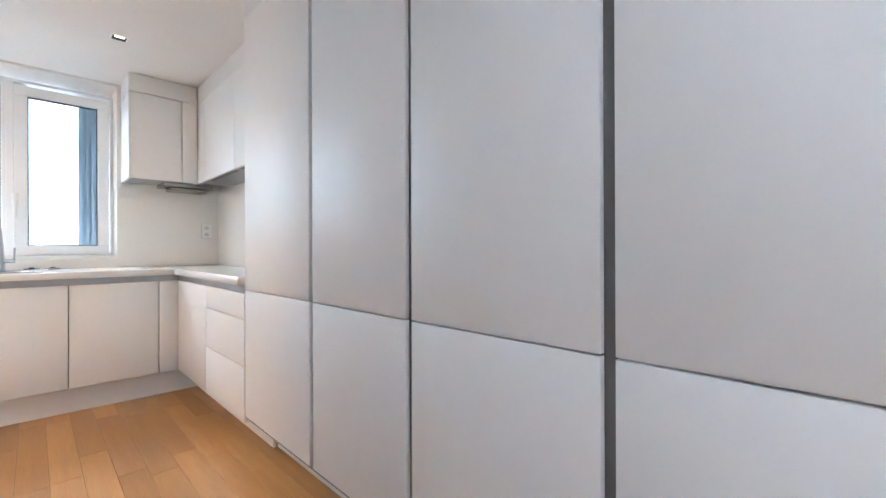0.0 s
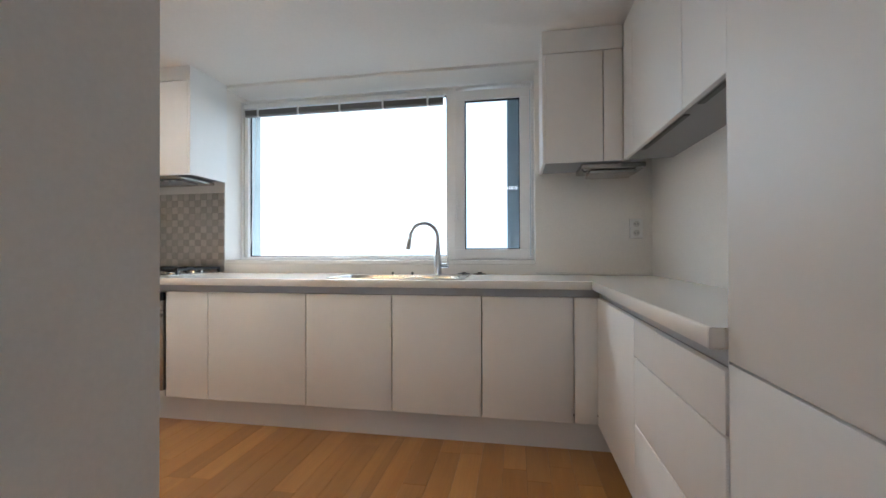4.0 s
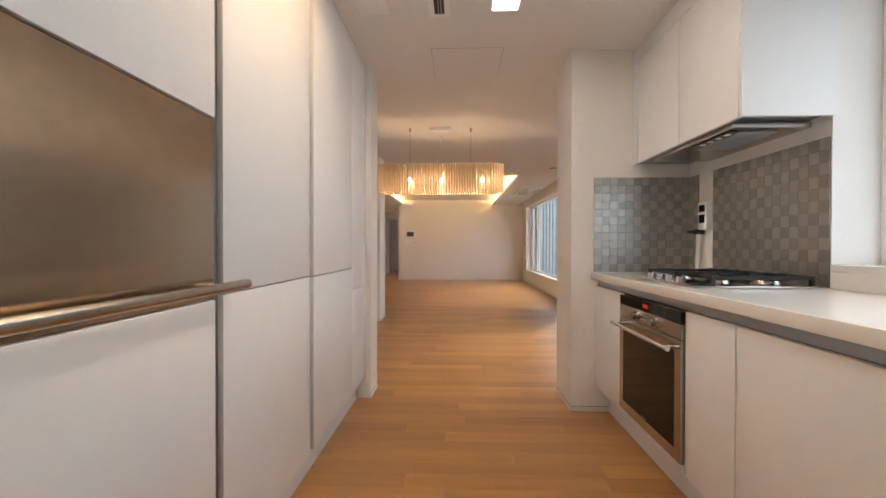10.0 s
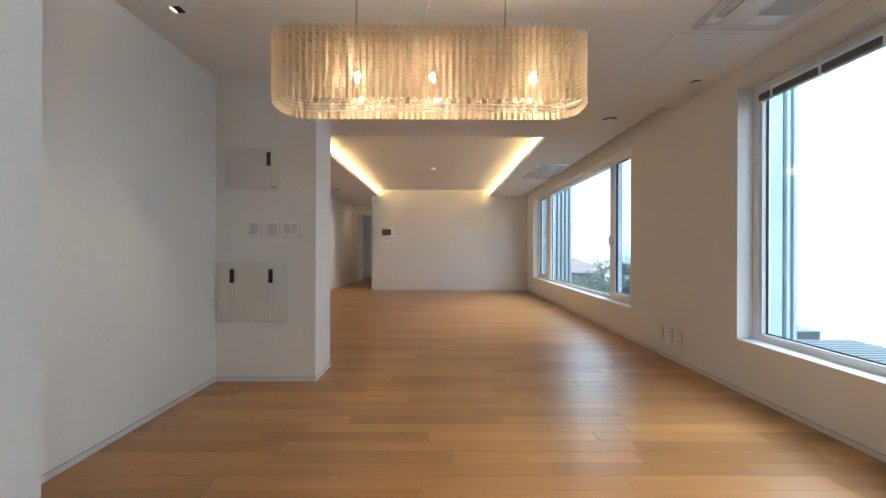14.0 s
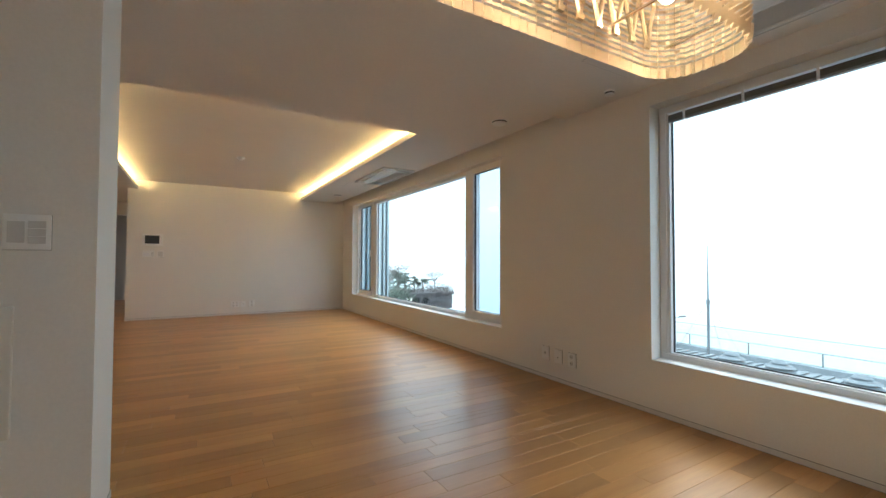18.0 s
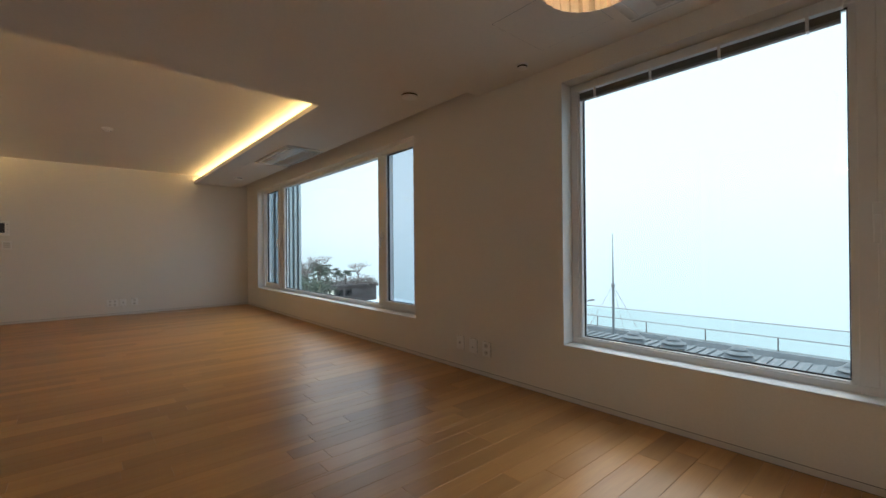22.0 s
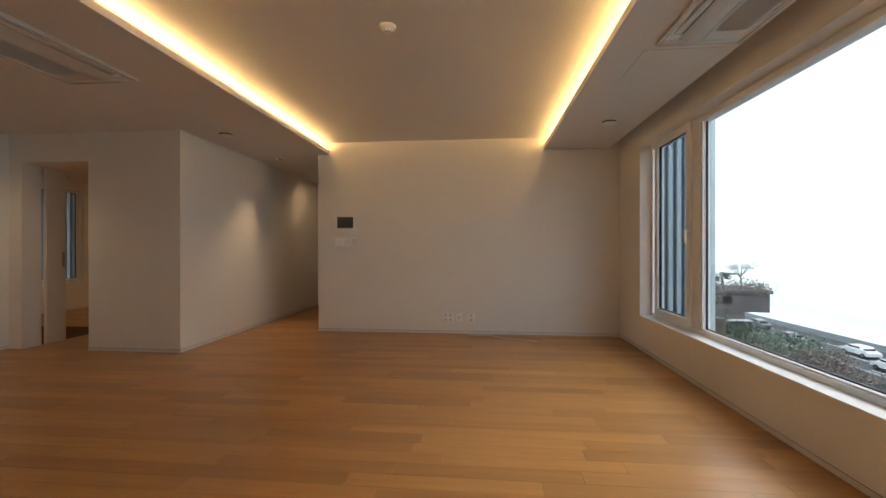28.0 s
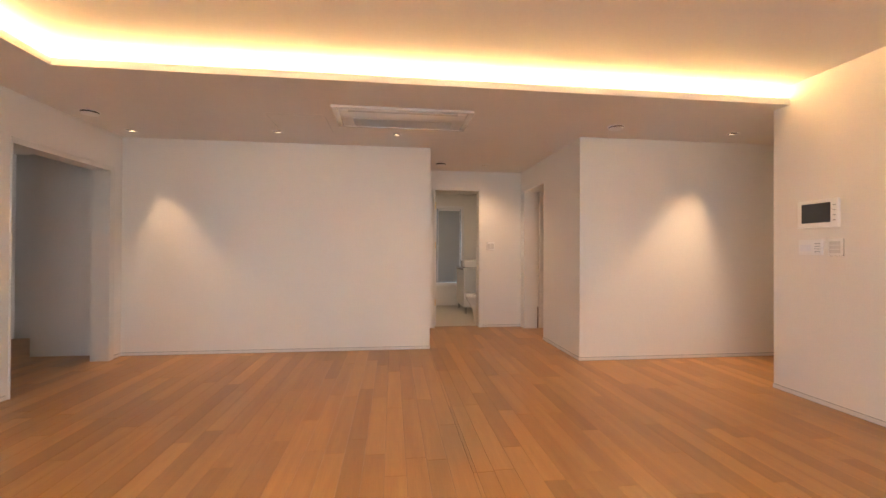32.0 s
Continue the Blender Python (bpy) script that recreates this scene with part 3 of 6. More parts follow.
FY = 0.415            # fronts of the return run
drw = thing("drawer_unit", (1.0, FY, 0), "matt white drawer unit with three handleless drawers", "cabinet")
piece("side_panel", boxes((0.4815, KSOUTH + 0.01, KICK, 0.499, FY - 0.0205, 0.80)), M_CAB, drw)
piece("body", boxes((0.50, KSOUTH + 0.01, KICK, 1.12, FY - 0.022, 0.79)), M_CABEDGE, drw)
for za, zb in ((KICK, 0.445), (0.449, 0.675), (0.679, 0.805)):
    front("drawer", (0.4815, FY - 0.02, za, 1.118, FY, zb), drw)
cor = thing("base_cabinet", (1.5, FY, 0), "matt white corner base cabinet", "cabinet")
piece("body", boxes((1.13, KSOUTH + 0.01, KICK, FX - 0.03, FY - 0.022, 0.79)), M_CABEDGE, cor)
front("door", (1.122, FY - 0.02, KICK, 1.7735, FY, 0.805), cor)

plinth = thing("plinth", (1.86, 2.0, 0), "satin white plinth set back under the base cabinets", "plinth")
piece("board", boxes((1.865, 0.255, 0, 1.88, 1.985, KICK - 0.002)), M_CAB, plinth)
piece("board", boxes((1.868, 1.987, 0, 1.883, PIL_S - 0.006, KICK - 0.002)), M_CAB, plinth)
piece("board", boxes((0.486, 0.255, 0, 1.863, 0.270, KICK - 0.002)), M_CAB, plinth)

rail = thing("finger_rail", (FX + 0.01, 2.0, 0.81), "grey aluminium finger channel under the worktop", "rail")
piece("channel", boxes((FX + 0.022, 0.40, 0.806, FX + 0.034, PIL_S - 0.004, 0.8475)), M_GROOVE, rail)
piece("channel", boxes((0.485, FY - 0.034, 0.806, FX + 0.020, FY - 0.022, 0.8475)), M_GROOVE, rail)

# worktop: an L of solid surface with a cut-out for the sink
top = thing("worktop", (1.9, 2.0, 0.848), "L-shaped cream solid surface worktop with eased edges", "worktop")
SY0, SY1, SX0, SX1 = 1.125, 1.865, 1.82, 2.165      # sink opening
TX = 1.754
slab = boxes((TX, SY1, 0.848, KEAST - 0.002, PIL_S - 0.003, 0.89), (TX, SY0, 0.848, SX0, SY1, 0.89), (SX1, SY0, 0.848, KEAST - 0.002, SY1, 0.89), (TX, 0.442, 0.848, KEAST - 0.002, SY0, 0.89), (0.485, KSOUTH + 0.002, 0.848, KEAST - 0.002, 0.442, 0.89))
bmesh.ops.remove_doubles(slab, verts=slab.verts[:], dist=0.0005)
piece("slab", slab, M_TOP, top)
piece("front_edge", rounded(TX - 0.008, 0.434, 0.8475, TX + 0.004, PIL_S - 0.004, 0.8905, r=0.005), M_TOP, top, soft=True)
piece("front_edge", rounded(0.484, 0.432, 0.8475, TX - 0.006, 0.445, 0.8905, r=0.005), M_TOP, top, soft=True)
piece("end_edge", rounded(0.481, ROW_Y + 0.002, 0.8475, 0.4845, 0.444, 0.8905, r=0.005), M_TOP, top, soft=True)
piece("upstand", rounded(KEAST - 0.014, KSOUTH + 0.003, 0.8905, KEAST - 0.001, 0.688, 0.905, r=0.003), M_TOP, top, soft=True)

# ---- sink ----
M_SINK = material("satin_sink_steel", (0.47, 0.47, 0.475), 0.22, metal=1.0, grain=0.05, grain_scale=60, bump=0.03, bump_scale=600)
sink = thing("kitchen_sink", (2.06, 1.53, 0.80), "stainless steel one and a half bowl sink with drainer rim", "sink")


def sink_ring(bm, z, grow, sharp, back, front):
    """A closed ring round the bowl: two lobes of different depth joined in one outline."""
    yc, hy = 1.497, 0.362 + grow
    pts = []
    for k in range(72):
        a = math.tau * k / 72
        cy = math.copysign(abs(math.cos(a)) ** sharp, math.cos(a))
        cx = math.copysign(abs(math.sin(a)) ** sharp, math.sin(a))
        y = yc + hy * cy
        xb = back + grow if front is not None else 2.155 + grow - 0.03 * (1 - math.tanh((y - 1.42) / 0.035)) - 0.035 * math.exp(-((y - 1.42) / 0.03) ** 2)
        xf = (1.828 if front is None else front) - grow
        pts.append(bm.verts.new(((xb + xf) / 2 + (xb - xf) / 2 * cx, y, z)))
    return pts


def join_rings(bm, rings):
    for u, v in zip(rings, rings[1:]):
        for k in range(len(u)):
            bm.faces.new((u[k], u[(k + 1) % len(u)], v[(k + 1) % len(u)], v[k]))


bm = bmesh.new()
levels = [sink_ring(bm, z, -e, 0.42, None, None) for z, e in ((0.8945, 0.0), (0.889, 0.004), (0.74, 0.018), (0.715, 0.032), (0.705, 0.06))]
join_rings(bm, levels)
bm.faces.new(levels[-1])
piece("bowl", bm, M_SINK, sink, "deep two-lobed steel bowl", soft=True)
bm = bmesh.new()
join_rings(bm, [sink_ring(bm, 0.8905, 0.038, 0.10, 2.218, 1.842), sink_ring(bm, 0.8955, 0.036, 0.10, 2.218, 1.842), sink_ring(bm, 0.8945, 0.0, 0.42, None, None)])
piece("rim", bm, M_SINK, sink, "flat steel rim", soft=True)
for yb in (1.66,):
    wst = bmesh.new()
    tube(wst, (1.98, yb, 0.7055), (1.98, yb, 0.709), 0.045, 24)
    piece("waste", wst, M_CHROME, sink)
for yb in (1.47, 1.60):
    piece("overflow_knob", tube(bmesh.new(), (2.18, yb, 0.8955), (2.18, yb, 0.912), 0.007, 10), M_BLACK, sink)

tap = thing("kitchen_tap", (2.14, 1.297, 0.8955), "brushed chrome pull-out tap with a tall curved spout", "tap")
FXX, FYY = 2.14, 1.297
piece("body", sweep(bmesh.new(), [(FXX, FYY, 0.8955), (FXX, FYY, 0.902), (FXX, FYY, 0.98), (FXX, FYY, 1.00), (FXX, FYY, 1.06), (FXX, FYY, 1.11)], [0.028, 0.026, 0.023, 0.021, 0.016, 0.0125], 20), M_CHROME, tap, soft=True)
arc = [(FXX, FYY, 1.11), (FXX, FYY, 1.13)]
R = 0.088
for k in range(0, 13):
    a = math.pi * k / 12
    arc.append((FXX - 0.45 * R * (1 - math.cos(a)), FYY + 0.89 * R * (1 - math.cos(a)), 1.13 + R * math.sin(a)))
ex, ey, ez = arc[-1]
arc.append((ex - 0.002, ey + 0.003, ez - 0.012))
piece("spout", sweep(bmesh.new(), arc, 0.0115, 14), M_CHROME, tap, soft=True)
piece("spray_head", sweep(bmesh.new(), [(ex - 0.002, ey + 0.003, ez - 0.013), (ex - 0.005, ey + 0.006, ez - 0.04), (ex - 0.009, ey + 0.012, ez - 0.075)], [0.0125, 0.0145, 0.0155], 14), M_STEEL, tap, "steel spray head", soft=True)
piece("lever_base", tube(bmesh.new(), (FXX, FYY - 0.02, 0.955), (FXX, FYY - 0.07, 0.955), 0.013, 14), M_CHROME, tap, soft=True)
piece("lever", tube(bmesh.new(), (FXX, FYY - 0.062, 0.955), (FXX, FYY - 0.066, 1.04), 0.005, 10), M_CHROME, tap, soft=True)

for i, (sx, sy, rr, mat, lab) in enumerate(((2.312, 1.155, 0.046, M_BLACK, "black sink strainer lid lying on the worktop"), (2.31, 1.05, 0.045, M_STEEL, "steel sink strainer lying on the worktop"))):
    st = thing("sink_strainer", (sx, sy, 0.89), lab, "strainer")
    bm = bmesh.new()
    tube(bm, (sx, sy, 0.8905), (sx, sy, 0.900), rr, 24, rr * 0.86)
    piece("disc", bm, mat, st, soft=True)
    piece("knob", tube(bmesh.new(), (sx, sy, 0.900), (sx, sy, 0.907), rr * 0.3, 14), M_BLACK, st, soft=True)

# ---- hob ----
hob = thing("gas_hob", (2.07, 3.2, 0.8905), "four burner steel gas hob with cast iron supports", "hob")
HX0, HX1, HY0, HY1 = 1.815, 2.30, 2.915, 3.50
piece("plate", rounded(HX0, HY0, 0.8905, HX1, HY1, 0.902, r=0.004), M_STEEL, hob, soft=True)
for k in range(4):
    kx, ky = 1.85, 3.08 + k * 0.088
    kb = bmesh.new()
    tube(kb, (kx, ky, 0.902), (kx, ky, 0.926), 0.0205, 18, 0.017)
    piece("knob", kb, M_CHROME, hob, "chrome control knob", soft=True)
for bx, by, br in ((1.99, 3.06, 0.035), (1.99, 3.35, 0.046), (2.19, 3.06, 0.046), (2.19, 3.35, 0.035)):
    bb = bmesh.new()
    tube(bb, (bx, by, 0.902), (bx, by, 0.914), br + 0.012, 24, br + 0.008)
    bn = piece("burner", bb, M_STEEL, hob, soft=True)
    cap = bmesh.new()
    tube(cap, (bx, by, 0.914), (bx, by, 0.922), br, 24, br * 0.9)
    part("cap", inner(cap, hob.location), M_IRON, bn, "black enamel burner cap", soft=True)
for gy0, gy1 in ((2.935, 3.195), (3.215, 3.475)):
    g = bmesh.new()
    h0, h1, w = 0.925, 0.938, 0.0065
    for gx in (1.90, 2.275):
        box(g, gx - w, gy0, h0, gx + w, gy1, h1)
    for yy in (gy0 + w, gy1 - w):
        box(g, 1.90 + w, yy - w, h0, 2.275 - w, yy + w, h1)
    ym = (gy0 + gy1) / 2
    for cx in (1.99, 2.19):
        box(g, cx - 0.07, ym - w, h0, cx - 0.018, ym + w, h1 + 0.004)
        box(g, cx + 0.018, ym - w, h0, cx + 0.07, ym + w, h1 + 0.004)
        box(g, cx - w, gy0 + 2 * w, h0, cx + w, ym - 0.018, h1 + 0.004)
        box(g, cx - w, ym + 0.018, h0, cx + w, gy1 - 2 * w, h1 + 0.004)
    for gx in (1.90, 2.275):
        for yy in (gy0 + w, gy1 - w):
            box(g, gx - w, yy - w, 0.902, gx + w, yy + w, h0)
    piece("pan_support", g, M_IRON, hob, "cast iron pan support")

# ---- oven ----
oven = thing("built_in_oven", (FX, 3.213, 0.21), "built-in steel oven with black glass door and two knobs", "oven")
OY0, OY1, OZ0, OZ1, OX = 2.912, 3.512, 0.21, 0.80, FX - 0.012
piece("body", boxes((FX + 0.012, OY0 + 0.01, OZ0 + 0.005, KEAST - 0.06, OY1 - 0.01, OZ1 - 0.005)), M_GREYP, oven)
piece("control_panel", rounded(OX, OY0, 0.692, FX + 0.010, OY1, 0.752, r=0.002), M_STEEL, oven, "brushed steel control panel")
piece("display_strip", rounded(OX, OY0, 0.753, FX + 0.010, OY1, OZ1, r=0.002), M_DARKGLASS, oven, "black glass display strip")
M_LED = glow("red_clock_digits", (1.0, 0.06, 0.04), 0.3)
M_LED.node_tree.nodes["Principled BSDF"].inputs["Base Color"].default_value = (0.05, 0.005, 0.005, 1)
dsp = bmesh.new()
for k in range(4):
    y = 3.235 - k * 0.013
    for dy, dz in ((0, 0.002), (0, 0.0095), (0, 0.017)):
        box(dsp, OX - 0.0006, y - 0.004, 0.768 + dz, OX, y + 0.004, 0.7695 + dz)
    box(dsp, OX - 0.0006, y + 0.004, 0.770, OX, y + 0.0055, 0.7865)
    box(dsp, OX - 0.0006, y - 0.0055, 0.770, OX, y - 0.004, 0.7865)
piece("clock_digits", dsp, M_LED, oven, "red clock digits")
for ky in (3.305, 3.12):
    kb = bmesh.new()
    tube(kb, (OX, ky, 0.722), (OX - 0.024, ky, 0.722), 0.020, 22, 0.017)
    tube(kb, (OX + 0.001, ky, 0.722), (OX - 0.004, ky, 0.722), 0.026, 22)
    piece("knob", kb, M_CHROME, oven, "chrome knob", soft=True)
bt = bmesh.new()
for k in range(3):
    for j in range(2):
        box(bt, OX - 0.002, 3.245 - k * 0.022, 0.712 + j * 0.018, OX, 3.258 - k * 0.022, 0.718 + j * 0.018)
piece("buttons", bt, M_GREYP, oven)
door = piece("door", frame_bars(bmesh.new(), OX, FX + 0.010, OY0, OY1, OZ0, 0.689, 0.046), M_STEEL, oven, "steel framed oven door")
part("glass", inner(boxes((OX + 0.002, OY0 + 0.045, OZ0 + 0.045, FX + 0.008, OY1 - 0.045, 0.689 - 0.003)), oven.location), M_DARKGLASS, door, "black door glass")
part("logo_bar", inner(boxes((OX - 0.0006, 3.20, OZ0 + 0.052, OX + 0.001, 3.245, OZ0 + 0.058)), oven.location), M_STEEL, door)
hb = bmesh.new()
tube(hb, (OX - 0.045, OY0 + 0.01, 0.655), (OX - 0.045, OY1 - 0.01, 0.655), 0.0095, 16)
for yy in (OY0 + 0.045, OY1 - 0.045):
    tube(hb, (OX - 0.045, yy, 0.655), (OX, yy, 0.655), 0.007, 10)
part("handle", inner(hb, oven.location), M_CHROME, door, "chrome bar handle", soft=True)

# ---- hood cupboard and extractor ----
hood = thing("wall_cabinet", (2.005, 3.44, 1.56), "white wall cupboard over the hob with two flush doors", "cabinet")
HB, HT = 1.562, 2.188
piece("body", boxes((2.026, 2.959, HB + 0.012, KEAST - 0.002, 3.945, HT + 0.005)), M_CABEDGE, hood)
piece("side_panel", boxes((2.005, 2.94, HB, KEAST - 0.002, 2.958, CEIL - 0.003)), M_CAB, hood)
front("door", (2.005, 2.9605, HB, 2.025, 3.402, HT), hood)
front("door", (2.005, 3.407, HB, 2.025, 3.872, HT), hood)
front("filler", (2.005, 3.877, HB, 2.025, 3.945, HT), hood)
piece("top_panel", boxes((2.010, 2.9585, HT + 0.006, KEAST - 0.002, 3.946, CEIL - 0.002)), M_CAB, hood)
ext = thing("extractor_hood", (2.18, 3.42, 1.53), "steel slide-in extractor under the wall cupboard", "extractor")
piece("tray", rounded(2.03, 3.03, HB - 0.022, 2.345, 3.72, HB - 0.001, r=0.004), M_STEEL, ext)
piece("grille", boxes(*[(2.10, 3.10 + 0.018 * k, HB - 0.026, 2.26, 3.112 + 0.018 * k, HB - 0.021) for k in range(18)]), M_GREYP, ext, "ribbed grease filter")
piece("switch_panel", boxes((2.045, 3.08, HB - 0.027, 2.085, 3.36, HB - 0.0215)), M_BLACK, ext, "black switch panel")
for k in range(4):
    piece("button", boxes((2.055, 3.11 + k * 0.06, HB - 0.030, 2.075, 3.13 + k * 0.06, HB - 0.026)), M_PLASTIC, ext)

# ---- woven steel mosaic behind the hob ----
# lighter base paints the brighter reflection of the crosswise brushed tiles
M_SPL2 = material("mosaic_bright_sheen", (0.53, 0.51, 0.48), 0.38, metal=0.92, grain=0.04, rand=0.07)
TS = 0.0495


def tile_mesh(axis, mat):
    bm = bmesh.new()
    e, d = 0.0003, 0.002
    a = TS - e
    base = [(e, 0, e), (a, 0, e), (a, 0, a), (e, 0, a)]
    c = 0.0007
    topv = [(e + c, d, e + c), (a - c, d, e + c), (a - c, d, a - c), (e + c, d, a - c)]
    lo = [bm.verts.new(v if axis == "y" else (v[1], v[0], v[2])) for v in base]
    hi = [bm.verts.new(v if axis == "y" else (v[1], v[0], v[2])) for v in topv]
    for k in range(4):
        bm.faces.new((lo[k], lo[(k + 1) % 4], hi[(k + 1) % 4], hi[k]))
    bm.faces.new(hi)
    bmesh.ops.recalc_face_normals(bm, faces=bm.faces[:])
    me = bpy.data.meshes.new("tile")
    bm.to_mesh(me)
    bm.free()
    me.materials.append(mat)
    return me


def mosaic(name, axis, origin, cols, rows, label, split=()):
    s = thing(name, origin, label, "splashback")
    ox, oy, oz = origin
    if axis == "y":
        piece("backing", boxes((ox, oy + 0.001, oz, ox + cols * TS, oy + 0.004, oz + rows * TS)), M_GROUT, s)
        pair = [tile_mesh("y", M_SPLASH), tile_mesh("y", M_SPL2)]
    else:
        piece("backing", boxes((ox + 0.001, oy, oz, ox + 0.004, oy + cols * TS, oz + rows * TS)), M_GROUT, s)
        pair = [tile_mesh("x", M_SPLASH), tile_mesh("x", M_SPL2)]
    for me in pair:
        for v in me.vertices:
            if axis == "y":
                v.co.y = -v.co.y + 0.0012
            else:
                v.co.x = -v.co.x + 0.0012
        me.flip_normals()
    for i in range(cols):
        for k in range(rows):
            t = new("tile", pair[(i + k) % 2])
            t.parent = s
            t.location = (i * TS, 0, k * TS) if axis == "y" else (0, i * TS, k * TS)
    return s


mosaic("mosaic_splashback", "y", (1.765, PIL_S - 0.004, 0.892), 12, 12, "woven steel mosaic splashback on the pillar beside the hob")
mosaic("mosaic_splashback", "x", (KEAST - 0.004, 3.845, 0.892), 2, 12, "narrow strip of steel mosaic splashback in the corner")
mosaic("mosaic_splashback", "x", (KEAST - 0.004, 2.96, 0.892), 15, 12, "steel mosaic splashback behind the gas hob")

# gas timer and its lead
gas = thing("gas_timer", (KEAST - 0.03, 3.765, 1.18), "white gas safety timer with dark display on the wall", "controller")
piece("case", rounded(KEAST - 0.032, 3.725, 1.15, KEAST - 0.001, 3.805, 1.31, r=0.004), M_PLASTIC, gas, soft=True)
piece("display", boxes((KEAST - 0.0335, 3.735, 1.255, KEAST - 0.0318, 3.79, 1.295)), M_DARKGLASS, gas)
piece("display", boxes((KEAST - 0.0335, 3.735, 1.19, KEAST - 0.0318, 3.79, 1.238)), M_DARKGLASS, gas)
gv = thing("gas_valve", (KEAST - 0.03, 3.80, 1.12), "black gas cock with a ribbed white hose", "valve")
piece("cock", sweep(bmesh.new(), [(KEAST - 0.001, 3.80, 1.14), (KEAST - 0.05, 3.80, 1.14), (KEAST - 0.06, 3.81, 1.14)], [0.018, 0.016, 0.008], 12), M_BLACK, gv, soft=True)
piece("lever", rounded(KEAST - 0.065, 3.805, 1.13, KEAST - 0.05, 3.86, 1.15, r=0.004), M_BLACK, gv)
piece("hose", sweep(bmesh.new(), [(KEAST - 0.03, 3.80, 1.13), (KEAST - 0.032, 3.795, 1.05), (KEAST - 0.035, 3.80, 0.97), (KEAST - 0.03, 3.81, 0.892)], 0.011, 12), M_PLASTIC, gv, "ribbed white hose", soft=True)

# ---- wall cupboards in the corner ----
UB, UT, UX, UY = 1.540, 2.155, 2.002, 0.232
uc = thing("wall_cabinet", (UX, 0.5, UB), "white corner wall cupboard with a flush door", "cabinet")
piece("body", boxes((UX + 0.022, 0.25, UB + 0.004, KEAST - 0.002, 0.645, UT + 0.005)), M_CABEDGE, uc)
front("door", (UX, 0.338, UB, UX + 0.02, 0.646, UT), uc)
front("filler", (UX, UY + 0.003, UB, UX + 0.02, 0.333, UT), uc)
piece("side_panel", boxes((UX + 0.004, 0.6475, UB - 0.001, KEAST - 0.003, 0.664, UT)), M_CAB, uc)
piece("top_panel", boxes((UX + 0.004, UY, UT + 0.006, KEAST - 0.002, 0.664, CEIL - 0.002)), M_CAB, uc)
us = thing("wall_cabinet", (1.3, UY, UB), "white wall cupboards along the back wall, flush doors", "cabinet")
piece("body", boxes((0.482, KSOUTH + 0.002, UB + 0.004, UX - 0.001, UY - 0.022, UT + 0.005)), M_CABEDGE, us)
for a, b in ((1.83, 2.000), (1.19, 1.826), (0.482, 1.186)):
    front("door", (a, UY - 0.02, UB, b, UY, UT), us)
for a, b in ((1.25, 1.77), (0.55, 1.13)):
    piece("finger_slot", boxes((a, UY - 0.05, UB - 0.001, b, UY - 0.03, UB + 0.003)), M_BLACK, us)
piece("top_panel", boxes((0.482, KSOUTH + 0.002, UT + 0.006, UX + 0.002, UY - 0.004, CEIL - 0.002)), M_CAB, us)
lp = thing("cabinet_lamp", (2.17, 0.3, 1.49), "grey slide-out fan lamp under the corner cupboard", "lamp")
piece("case", rounded(2.06, 0.10, UB - 0.030, 2.30, 0.445, UB - 0.0005, r=0.003), M_STEEL, lp)
piece("flap", rounded(2.09, 0.14, UB - 0.055, 2.28, 0.39, UB - 0.032, r=0.006), M_STEEL, lp, "grey steel flap")
piece("plug", sweep(bmesh.new(), [(2.075, 0.44, UB - 0.031), (2.07, 0.43, UB - 0.045), (2.07, 0.41, UB - 0.04)], 0.005, 8), M_BLACK, lp, soft=True)


